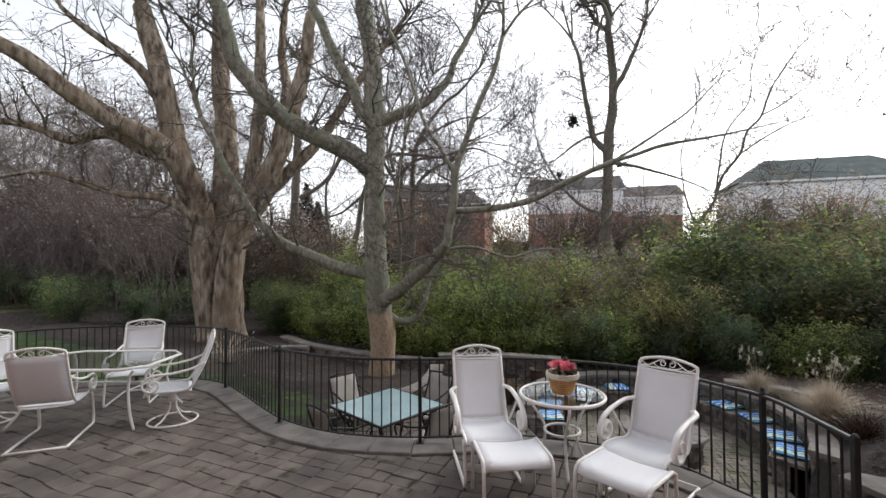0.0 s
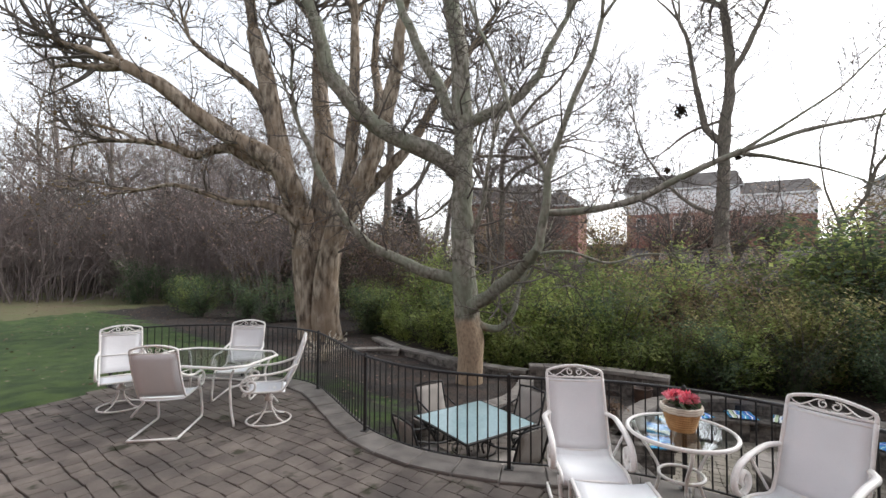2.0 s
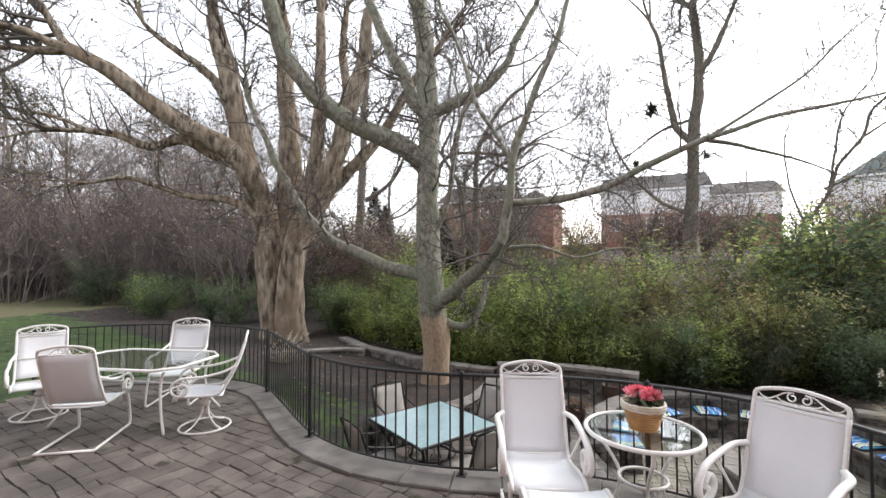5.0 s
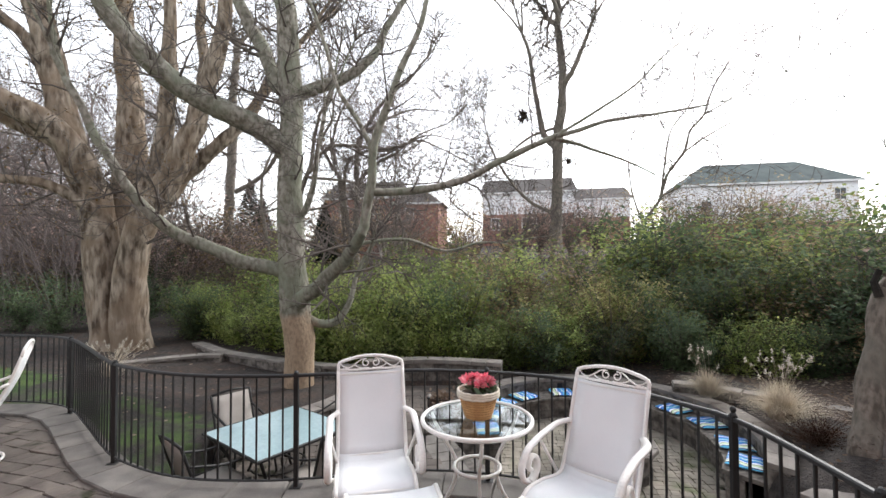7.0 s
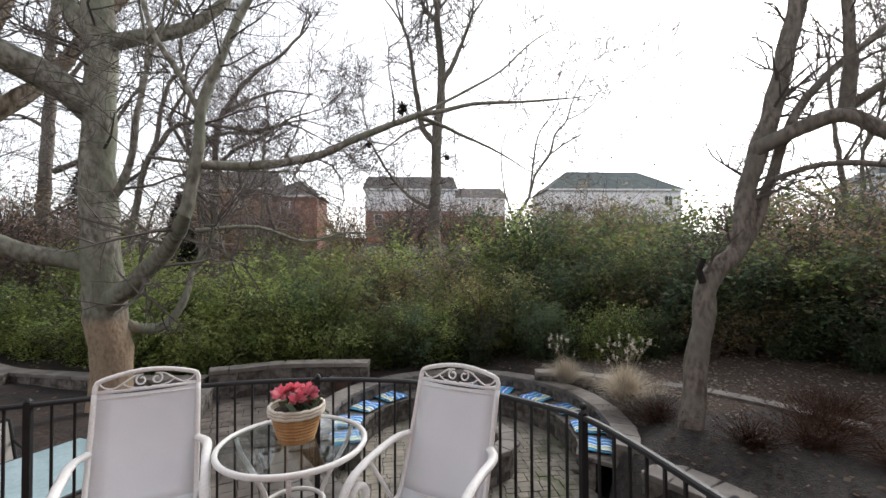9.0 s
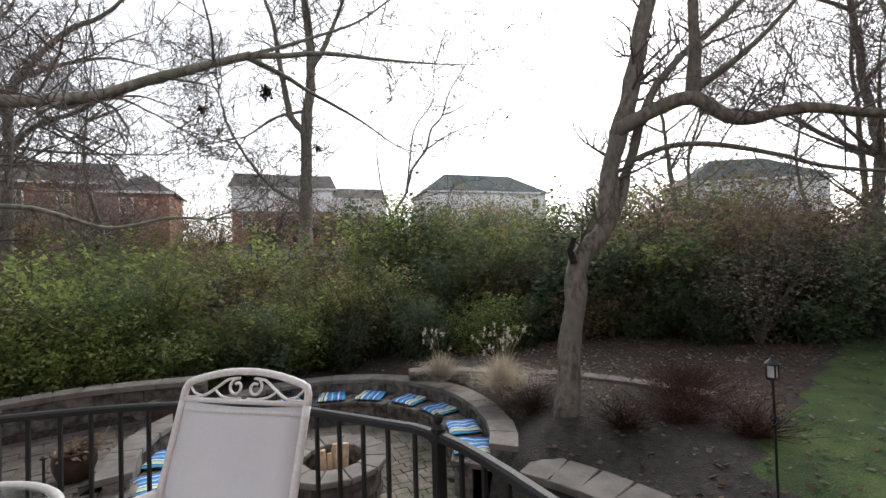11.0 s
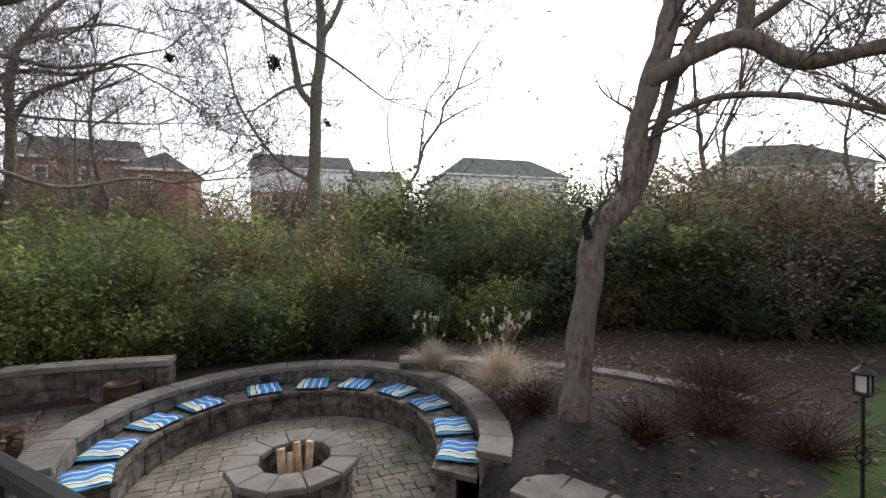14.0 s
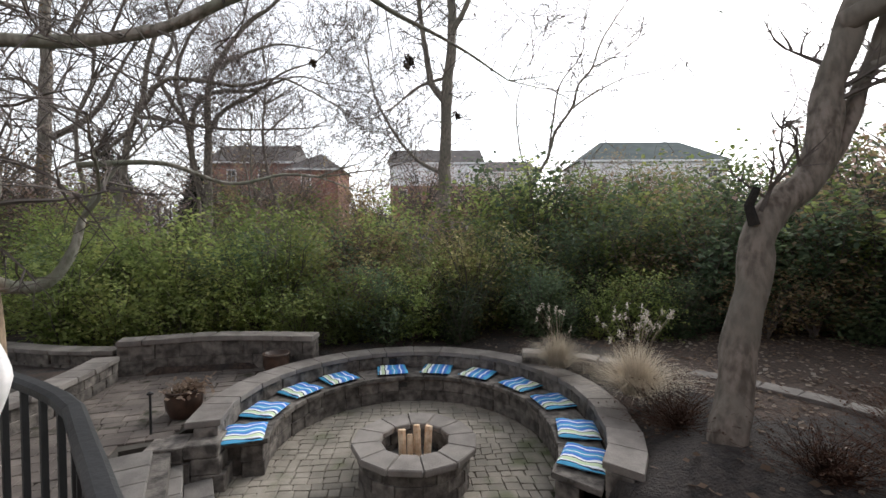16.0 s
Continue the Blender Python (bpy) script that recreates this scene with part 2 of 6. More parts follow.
def bark(name, c1, c2, c3, plates=9.0, stretch=0.22, foot=None, deep=0.06):
    """Bark in long plates with furrows between, blotched by lichen; foot: bare tan wood below a ragged edge at that height."""
    m = bpy.data.materials.new(name)
    m.use_nodes = True
    n, l = m.node_tree.nodes, m.node_tree.links
    b = n["Principled BSDF"]
    geo = n.new("ShaderNodeNewGeometry")
    mp = n.new("ShaderNodeMapping")
    mp.inputs["Scale"].default_value = (1, 1, stretch)
    l.new(geo.outputs["Position"], mp.inputs["Vector"])

    def tex(scale, src, detail=6):
        t = n.new("ShaderNodeTexNoise")
        t.inputs["Scale"].default_value, t.inputs["Detail"].default_value = scale, detail
        l.new(src, t.inputs["Vector"])
        return t.outputs["Fac"]

    ridge, blotch = tex(plates, mp.outputs[0], 8), tex(1.6, geo.outputs["Position"])
    r = n.new("ShaderNodeValToRGB")
    e = r.color_ramp.elements
    e[0].position, e[1].position = 0.36, 0.62
    e[0].color, e[1].color = (*c1, 1), (*c2, 1)
    l.new(ridge, r.inputs["Fac"])
    mr = n.new("ShaderNodeMapRange")
    mr.inputs["From Min"].default_value, mr.inputs["From Max"].default_value = 0.45, 0.62
    mr.inputs["To Max"].default_value = 0.75
    l.new(blotch, mr.inputs["Value"])
    mx = n.new("ShaderNodeMix")
    mx.data_type = "RGBA"
    mx.inputs["B"].default_value = (*c3, 1)
    l.new(mr.outputs[0], mx.inputs["Factor"])
    l.new(r.outputs[0], mx.inputs["A"])
    col = mx.outputs["Result"]
    if foot:
        tan, height = foot
        sp, ad, fm, fx = n.new("ShaderNodeSeparateXYZ"), n.new("ShaderNodeMath"), n.new("ShaderNodeMapRange"), n.new("ShaderNodeMix")
        l.new(geo.outputs["Position"], sp.inputs[0])
        ad.operation = "MULTIPLY_ADD"
        ad.inputs[1].default_value = 1.6
        l.new(blotch, ad.inputs[0])
        l.new(sp.outputs["Z"], ad.inputs[2])
        fm.inputs["From Min"].default_value, fm.inputs["From Max"].default_value = height + 0.95, height + 0.65
        l.new(ad.outputs[0], fm.inputs["Value"])
        fx.data_type = "RGBA"
        tn, tr = tex(22, mp.outputs[0]), n.new("ShaderNodeValToRGB")
        tr.color_ramp.elements[0].position, tr.color_ramp.elements[1].position = 0.3, 0.7
        tr.color_ramp.elements[0].color = (*[c * 0.7 for c in tan], 1)
        tr.color_ramp.elements[1].color = (*[c * 1.15 for c in tan], 1)
        l.new(tn, tr.inputs["Fac"])
        l.new(fm.outputs[0], fx.inputs["Factor"])
        l.new(col, fx.inputs["A"])
        l.new(tr.outputs[0], fx.inputs["B"])
        col = fx.outputs["Result"]
    l.new(col, b.inputs["Base Color"])
    b.inputs["Roughness"].default_value = 0.95
    b.inputs["Specular IOR Level"].default_value = 0.2
    bp = n.new("ShaderNodeBump")
    bp.inputs["Strength"].default_value, bp.inputs["Distance"].default_value = 1.0, deep
    l.new(ridge, bp.inputs["Height"])
    l.new(bp.outputs[0], b.inputs["Normal"])
    return m


BARK_GREY = bark("grey-green bark", (0.12, 0.11, 0.085), (0.30, 0.28, 0.24), (0.20, 0.215, 0.16), 14, 0.6, ((0.36, 0.27, 0.19), 0.75), 0.03)
BARK_OLD = bark("shaggy brown bark", (0.075, 0.055, 0.04), (0.36, 0.30, 0.24), (0.21, 0.155, 0.11), 7, 0.3)
BARK_LEAN = bark("brown-grey bark", (0.10, 0.085, 0.07), (0.24, 0.205, 0.175), (0.17, 0.155, 0.13), 17, 0.4, None, 0.02)


def ground_material():
    """Lawn, mulch bed and leaf litter, by place."""
    m = bpy.data.materials.new("ground cover")
    m.use_nodes = True
    n, l = m.node_tree.nodes, m.node_tree.links
    b = n["Principled BSDF"]
    at = n.new("ShaderNodeAttribute")
    at.attribute_name = "cover"
    sp = n.new("ShaderNodeSeparateColor")
    l.new(at.outputs["Color"], sp.inputs[0])
    geo = n.new("ShaderNodeNewGeometry")

    def noisy(scale, a, c, detail=8):
        t = n.new("ShaderNodeTexNoise")
        t.inputs["Scale"].default_value, t.inputs["Detail"].default_value = scale, detail
        l.new(geo.outputs["Position"], t.inputs["Vector"])
        r = n.new("ShaderNodeValToRGB")
        r.color_ramp.elements[0].position, r.color_ramp.elements[1].position = 0.35, 0.65
        r.color_ramp.elements[0].color, r.color_ramp.elements[1].color = (*a, 1), (*c, 1)
        l.new(t.outputs["Fac"], r.inputs["Fac"])
        return t.outputs["Fac"], r.outputs[0]

    edge, _ = noisy(2.5, (0, 0, 0), (1, 1, 1))

    def mix(fac, a, c):
        x = n.new("ShaderNodeMix")
        x.data_type = "RGBA"
        ad = n.new("ShaderNodeMath")
        ad.operation = "ADD"
        l.new(fac, ad.inputs[0])
        sb = n.new("ShaderNodeMath")
        sb.operation = "MULTIPLY_ADD"
        sb.inputs[1].default_value, sb.inputs[2].default_value = 0.8, -0.4
        l.new(edge, sb.inputs[0])
        l.new(sb.outputs[0], ad.inputs[1])
        mr = n.new("ShaderNodeMapRange")
        mr.inputs["From Min"].default_value, mr.inputs["From Max"].default_value = 0.42, 0.58
        l.new(ad.outputs[0], mr.inputs["Value"])
        l.new(mr.outputs[0], x.inputs["Factor"])
        l.new(a, x.inputs["A"])
        l.new(c, x.inputs["B"])
        return x.outputs["Result"]

    _, mulch = noisy(14, (0.016, 0.0135, 0.0125), (0.046, 0.037, 0.033))
    fine, grass = noisy(2.6, (0.024, 0.05, 0.011), (0.066, 0.108, 0.024), 12)
    g2, litter = noisy(22, (0.022, 0.015, 0.011), (0.088, 0.058, 0.044))
    hay, dry = noisy(0.7, (0.15, 0.12, 0.07), (0.12, 0.13, 0.055))
    c = mix(sp.outputs["Red"], mulch, grass)
    c = mix(sp.outputs["Green"], c, litter)
    c = mix(sp.outputs["Blue"], c, dry)
    l.new(c, b.inputs["Base Color"])
    b.inputs["Roughness"].default_value = 0.95
    t = n.new("ShaderNodeTexNoise")
    t.inputs["Scale"].default_value, t.inputs["Detail"].default_value = 45, 6
    l.new(geo.outputs["Position"], t.inputs["Vector"])
    bp = n.new("ShaderNodeBump")
    bp.inputs["Strength"].default_value, bp.inputs["Distance"].default_value = 0.9, 0.03
    l.new(t.outputs["Fac"], bp.inputs["Height"])
    l.new(bp.outputs[0], b.inputs["Normal"])
    return m


GROUND = ground_material()


# ---- mesh helpers ----
def mesh(name, verts, faces, material, smooth=False):
    me = bpy.data.meshes.new(name)
    me.from_pydata([tuple(v) for v in verts], [], faces)
    me.materials.append(material)
    if smooth:
        me.shade_smooth()
    return me


def part(name, data, parent, label=""):
    ob = new(name, data)
    ob.parent = parent
    return tagged(ob, label)


def empty(name, m, label, category, group="", kind=""):
    ob = new(name)
    ob.matrix_world = m
    return tagged(ob, label, category, group, kind)


class Build:
    """Gathers verts and faces of one mesh."""

    def __init__(self):
        self.v, self.f = [], []

    def add(self, v, f):
        k = len(self.v)
        self.v += [tuple(p) for p in v]
        self.f += [tuple(i + k for i in q) for q in f]
        return self

    def tube(self, pts, r, sides=8, r2=None, close=False, flat=1.0):
        pts = [Vector(p) for p in pts]
        n = len(pts)
        ring, v, f = None, [], []
        up = None
        for i, p in enumerate(pts):
            a = pts[(i - 1) % n] if close or i else p
            b = pts[(i + 1) % n] if close or i < n - 1 else p
            d = (b - a).normalized()
            if up is None:
                up = Vector((0, 0, 1)) if abs(d.z) < 0.9 else Vector((1, 0, 0))
            side = d.cross(up).normalized()
            if side.length < 0.5:
                side = d.orthogonal().normalized()
            up = side.cross(d).normalized()
            rr = r if r2 is None else r + (r2 - r) * i / (n - 1)
            for k in range(sides):
                t = 2 * math.pi * (k + 0.5) / sides
                v.append(p + side * math.cos(t) * rr + up * math.sin(t) * rr * flat)
        m = n if close else n - 1
        for i in range(m):
            for k in range(sides):
                a, b = i * sides + k, i * sides + (k + 1) % sides
                c, d2 = ((i + 1) % n) * sides + (k + 1) % sides, ((i + 1) % n) * sides + k
                f.append((a, b, c, d2))
        if not close:
            f.append(tuple(range(sides - 1, -1, -1)))
            f.append(tuple((n - 1) * sides + k for k in range(sides)))
        return self.add(v, f)

    def prism(self, poly, z0, z1, ch=0.006, rnd=None, jitter=0.0):
        """An upright block on a convex outline, with all its edges chamfered."""
        c = Vector((sum(p[0] for p in poly) / len(poly), sum(p[1] for p in poly) / len(poly)))
        out = []
        n = len(poly)
        for i in range(n):
            p, a, b = Vector(poly[i][:2]), Vector(poly[i - 1][:2]), Vector(poly[(i + 1) % n][:2])
            out.append(p + (a - p).normalized() * ch)
            out.append(p + (b - p).normalized() * ch)
        m = len(out)
        v, f = [], []
        for z, s in ((z0, 1), (z0 + ch, 0), (z1 - ch, 0), (z1, 1)):
            for p in out:
                q = p + (c - p).normalized() * ch * s
                j = rnd.uniform(-jitter, jitter) if rnd and not s else 0
                v.append((q.x + (q.x - c.x) * j, q.y + (q.y - c.y) * j, z))
        for k in range(3):
            for i in range(m):
                j = (i + 1) % m
                f.append((k * m + i, k * m + j, (k + 1) * m + j, (k + 1) * m + i))
        f.append(tuple(range(m - 1, -1, -1)))
        f.append(tuple(3 * m + i for i in range(m)))
        return self.add(v, f)

    def box(self, x0, x1, y0, y1, z0, z1, ch=0.004):
        return self.prism([(x0, y0), (x1, y0), (x1, y1), (x0, y1)], z0, z1, ch)

    def lathe(self, prof, sides=20, centre=(0, 0), cap=True):
        v, f = [], []
        for r, z in prof:
            for k in range(sides):
                t = 2 * math.pi * k / sides
                v.append((centre[0] + r * math.cos(t), centre[1] + r * math.sin(t), z))
        for i in range(len(prof) - 1):
            for k in range(sides):
                j = (k + 1) % sides
                f.append((i * sides + k, i * sides + j, (i + 1) * sides + j, (i + 1) * sides + k))
        if cap:
            f.append(tuple(range(sides - 1, -1, -1)))
            f.append(tuple((len(prof) - 1) * sides + k for k in range(sides)))
        return self.add(v, f)

    def sheet(self, rows, thick, normal_up=True):
        """A curved panel given by rows of points, with thickness along its normal."""
        nr, nc = len(rows), len(rows[0])
        P = [[Vector(p) for p in r] for r in rows]
        v = []
        for s in (0.5, -0.5):
            for i in range(nr):
                for j in range(nc):
                    a = P[min(i + 1, nr - 1)][j] - P[max(i - 1, 0)][j]
                    b = P[i][min(j + 1, nc - 1)] - P[i][max(j - 1, 0)]
                    v.append(P[i][j] + a.cross(b).normalized() * thick * s)
        o, f = nr * nc, []
        for i in range(nr - 1):
            for j in range(nc - 1):
                a, b, c, d = i * nc + j, i * nc + j + 1, (i + 1) * nc + j + 1, (i + 1) * nc + j
                f += [(a, d, c, b), (o + a, o + b, o + c, o + d)]
        for i in range(nr - 1):
            a, d = i * nc, (i + 1) * nc
            f += [(a, o + a, o + d, d), (a + nc - 1, d + nc - 1, o + d + nc - 1, o + a + nc - 1)]
        for j in range(nc - 1):
            b = (nr - 1) * nc + j
            f += [(j, j + 1, o + j + 1, o + j), (b, o + b, o + b + 1, b + 1)]
        return self.add(v, f)

    def mesh(self, name, material, smooth=False):
        me = mesh(name, self.v, self.f, material, smooth)
        return me


def spline(pts, step):
    """Points at even steps along a smooth curve through pts."""
    P = [Vector(p) for p in pts]
    P = [P[0] * 2 - P[1]] + P + [P[-1] * 2 - P[-2]]
    fine = []
    for i in range(1, len(P) - 2):
        a, b, c, d = P[i - 1:i + 3]
        for k in range(24):
            t = k / 24
            fine.append(0.5 * ((2 * b) + (c - a) * t + (2 * a - 5 * b + 4 * c - d) * t * t + (3 * b - a - 3 * c + d) * t ** 3))
    fine.append(P[-2])
    lens = [0.0]
    for a, b in zip(fine, fine[1:]):
        lens.append(lens[-1] + (b - a).length)
    n = max(2, round(lens[-1] / step) + 1)
    out, i = [], 0
    for k in range(n):
        s = lens[-1] * k / (n - 1)
        while i < len(lens) - 2 and lens[i + 1] < s:
            i += 1
        u = (s - lens[i]) / max(1e-9, lens[i + 1] - lens[i])
        out.append(fine[i].lerp(fine[i + 1], min(1, u)))
    return out


def inside(x, y, poly):
    c = False
    for i in range(len(poly)):
        (x0, y0), (x1, y1) = poly[i - 1][:2], poly[i][:2]
        if (y0 > y) != (y1 > y) and x < (x1 - x0) * (y - y0) / (y1 - y0) + x0:
            c = not c
    return c


# ---- plan ----
PIT = Vector((3.17, 7.57))
PIT_Z, TERRACE_Z, SEAT_Z, CAP_Z = -1.28, -0.80, -0.88, -0.62
FENCE = [(-7.1, 4.9), (-7.02, 5.25), (-6.5, 5.75), (-5.7, 6.05), (-4.9, 6.08), (-4.3, 6.0), (-3.81, 5.77), (-3.2, 5.25), (-2.66, 4.76), (-2.29, 4.46), (-1.8, 4.2), (-1.35, 4.07), (-0.92, 4.04), (-0.59, 4.05), (-0.1, 4.12), (0.31, 4.19), (0.75, 4.17), (1.2, 4.07), (1.6, 3.9), (1.93, 3.64), (2.09, 3.42), (2.21, 3.24), (2.305, 3.08), (2.345, 2.8), (2.33, 2.2)]
FENCE_LEFT = [(-7.3, 3.4), (-7.5, 2.9), (-7.62, 2.2), (-7.65, 1.2)]
PATIO = [(-7.65, -1.6), (-7.65, 2.2), (-7.4, 3.2), (-7.2, 4.2)] + FENCE + [(2.4, 1.2), (2.4, -1.6)]
TERRACE = [(-2.35, 4.5), (-2.5, 5.2), (-2.4, 6.0), (-1.75, 6.9), (-1.15, 7.7), (-0.98, 8.6), (-0.9, 9.75), (2.3, 9.95), (1.7, 9.3), (1.0, 8.3), (0.7, 7.6), (0.6, 7.35), (0.26, 7.25), (1.2, 4.4), (1.2, 4.1), (-0.6, 3.9)]

# spots where the height and the cover of the ground are known: x, y, z
SPOTS = [(-8.5, 4, -0.06), (-8, 7, -0.12), (-14, 8, -0.1), (-24, 12, 0.0), (-40, 20, 0.4), (-12, 0, -0.06), (-5, 7.3, -0.3), (-3.2, 6.3, -0.42), (-2.6, 7.4, -0.55),
         (-8.3, 12.7, -0.55), (-1.9, 8.0, -0.5), (-3.5, 9.5, -0.7), (-1, 11.5, -0.9), (3, 12, -0.9), (8, 11, -0.7), (3.2, 10.3, -0.72), (5.6, 5.9, -0.46), (5.9, 7.4, -0.44), (5.5, 4.2, -0.74), (4.95, 4.9, -0.82), (5.8, 5.3, -0.47), (5.5, 6.3, -0.5), (6.1, 5.9, -0.45),
         (6.3, 4.0, -0.56), (9, 4.4, -0.6), (13, 5, -0.55), (9, 8, -0.5), (5.2, 3.0, -0.85), (3.6, 1.5, -0.75), (18, 3, -0.3), (30, 0, 0.3), (0, 25, -0.3), (20, 25, 0.2)]


def ground_z(x, y):
    if inside(x, y, PATIO) and y < 3.9:
        return -1.5
    if -2.2 < x < 5 and 3.9 < y < 9.7 and (x > 0.3 or inside(x, y, TERRACE)) and not (x > 4.2 and y > 9):
        if (Vector((x, y)) - PIT).length < 2.25 or x < 2.4 or (y < 6 and x < 4.5):
            return -1.5
    r = (Vector((x, y)) - PIT).length
    if r < 2.24:
        return -1.5
    num = den = 0
    for sx, sy, sz in SPOTS:
        w = 1 / ((x - sx) ** 2 + (y - sy) ** 2 + 0.15) ** 1.6
        num, den = num + w * sz, den + w
    z = num / den
    d = math.hypot(x, y)
    if d > 28:
        z += (d - 28) * 0.10 * max(0, min(1, (y - 5) / 30)) * max(0, min(1, (x + 30) / 25)) * (1 if d < 90 else 90 / d)
    if x > PIT.x:
        z = min(z, -0.74 + max(0, r - 2.45) * 0.45)
    return z + 0.03 * noise.noise(Vector((x * 0.8, y * 0.8, 0)))


def axis(lo, hi, fine_lo, fine_hi, step):
    a = list(np.arange(fine_lo, fine_hi, step))
    s, p = step, fine_hi
    while p < hi:
        a.append(p)
        s *= 1.25
        p += s
    a.append(hi)
    s, p, b = step, fine_lo, []
    while p > lo:
        s *= 1.25
        p -= s
        b.append(max(p, lo))
    return b[::-1] + a


def make_ground():
    xs, ys = axis(-700, 700, -9, 12, 0.22), axis(-300, 900, -3, 13, 0.22)
    v = [(x, y, ground_z(x, y)) for y in ys for x in xs]
    nx = len(xs)
    f = [(j * nx + i, j * nx + i + 1, (j + 1) * nx + i + 1, (j + 1) * nx + i) for j in range(len(ys) - 1) for i in range(nx - 1)]
    me = mesh("ground", v, f, GROUND, True)
    at = me.color_attributes.new("cover", "FLOAT_COLOR", "POINT")
    cols = []
    for x, y, z in v:
        grass = litter = dry = 0.0
        if x < -2.6 and y < 7.6 + (-x - 4) * 0.25 or (x > -2.9 and x < -1.9 and y < 6.2):
            grass = 0.5
        if x < -6.5 and y < 9 + (-x - 7) * 0.35:
            grass = 1
        if x > 6 and y < 4.0 + (x - 6.6) * 0.2 and y > -60:
            grass = 1
        if y < -1:
            grass = 1
        if x > 6.3 and (y > 5.9 or x > 8) and y < 16 and y > 4.1 + (x - 6.6) * 0.2:
            litter = 1
        if x < -20 and y > 9.5 + (-x - 20) * 0.1:
            dry = 1
        if 6.2 < y < 20 and x < 6 and not grass:
            litter = max(litter, 0.48)
        cols += [grass, litter, dry, 1]
    at.data.foreach_set("color", cols)
    tagged(new("ground", me), "lawn, dark mulch bed and leaf litter round the patio", "ground", kind="structure")


def clipped_pavers(area, seed, turn, size=1.0, gap=0.006):
    """Outlines of roughly squared pavers of mixed sizes in staggered bands that fill an area."""
    rnd = random.Random(seed)
    rot, inv = Matrix.Rotation(radians(turn), 2), Matrix.Rotation(radians(-turn), 2)
    q = [inv @ Vector(p[:2]) for p in area]
    x0, x1, y0, y1 = min(p.x for p in q), max(p.x for p in q), min(p.y for p in q), max(p.y for p in q)
    out, y, g = [], y0, gap / 2

    def stone(xa, ya, xb, yb):
        c = rot @ Vector(((xa + xb) / 2, (ya + yb) / 2))
        if inside(c.x, c.y, area):
            j = lambda: rnd.uniform(-0.008, 0.008) * size
            corners = [rot @ Vector(p) for p in ((xa + g + j(), ya + g + j()), (xb - g + j(), ya + g + j()), (xb - g + j(), yb - g + j()), (xa + g + j(), yb - g + j()))]
            out.append([(p.x + 0.05 * noise.noise(Vector((p.x * 1.3, p.y * 1.3, 2))), p.y + 0.05 * noise.noise(Vector((p.x * 1.3, p.y * 1.3, 7)))) for p in corners])

    while y < y1:
        h = rnd.uniform(0.31, 0.37) * size
        x = x0 - rnd.random() * 0.3
        while x < x1:
            k = rnd.random()
            if k < 0.45:
                # two courses side by side, their joints out of step
                w, m = rnd.uniform(0.36, 0.5) * size, y + h * rnd.uniform(0.42, 0.58)
                a, b = x + w * rnd.uniform(0.38, 0.62), x + w * rnd.uniform(0.38, 0.62)
                stone(x, y, a, m), stone(a, y, x + w, m), stone(x, m, b, y + h), stone(b, m, x + w, y + h)
            elif k < 0.75:
                w, m = rnd.uniform(0.2, 0.3) * size, y + h * rnd.uniform(0.38, 0.62)
                stone(x, y, x + w, m), stone(x, m, x + w, y + h)
            elif k < 0.9:
                w, m = rnd.uniform(0.15, 0.2) * size, y + h * rnd.choice((0.35, 0.65))
                stone(x, y, x + w, m), stone(x, m, x + w, y + h)
            else:
                w = rnd.uniform(0.15, 0.19) * size
                stone(x, y, x + w, y + h)
            x += w
        y += h
    return out


def lay(area, z, floor, seed, turn, near, single, joined, size=1.0, limit=300):
    """Pavers of one floor: the nearest as parts of their own, the rest in one mesh."""
    rnd = random.Random(seed + 1)
    pav = clipped_pavers(area, seed, turn, size)
    pav.sort(key=lambda a: (Vector(a[0]) - Vector(near)).length)
    rest = Build()
    for i, a in enumerate(pav):
        t = z + rnd.uniform(-0.004, 0.004)
        if i < limit:
            c = sum((Vector(p) for p in a), Vector((0, 0))) / 4
            b = Build().prism([(p[0] - c.x, p[1] - c.y) for p in a], -0.05, 0, 0.007)
            o = part("paver", b.mesh("paver", single), floor)
            o.location = (c.x, c.y, t)
            o.rotation_euler = (rnd.uniform(-0.012, 0.012), rnd.uniform(-0.012, 0.012), 0)
        else:
            rest.prism(a, t - 0.05, t, 0.007)
    if rest.v:
        tagged(part("pavers", rest.mesh("pavers", joined), floor), kind="stuff")


def slab(name, area, z, thick, material, label, category="floor"):
    n = len(area)
    v = [(p[0], p[1], z) for p in area] + [(p[0], p[1], z - thick) for p in area]
    f = [tuple(range(n)), tuple(range(2 * n - 1, n - 1, -1))] + [(i, n + i, n + (i + 1) % n, (i + 1) % n) for i in range(n)]
    me = mesh(name, v, f, material)
    bm = bmesh.new()
    bm.from_mesh(me)
    bmesh.ops.recalc_face_normals(bm, faces=bm.faces)
    bmesh.ops.triangulate(bm, faces=[q for q in bm.faces if len(q.verts) > 4])
    bm.to_mesh(me)
    bm.free()
    return tagged(new(name, me), label, category, kind="structure")


def bench_bend(a):
    """How far the bench leaves its circle: it opens out towards its short end."""
    return max(0.0, -math.degrees(a) - 15) * 0.0051


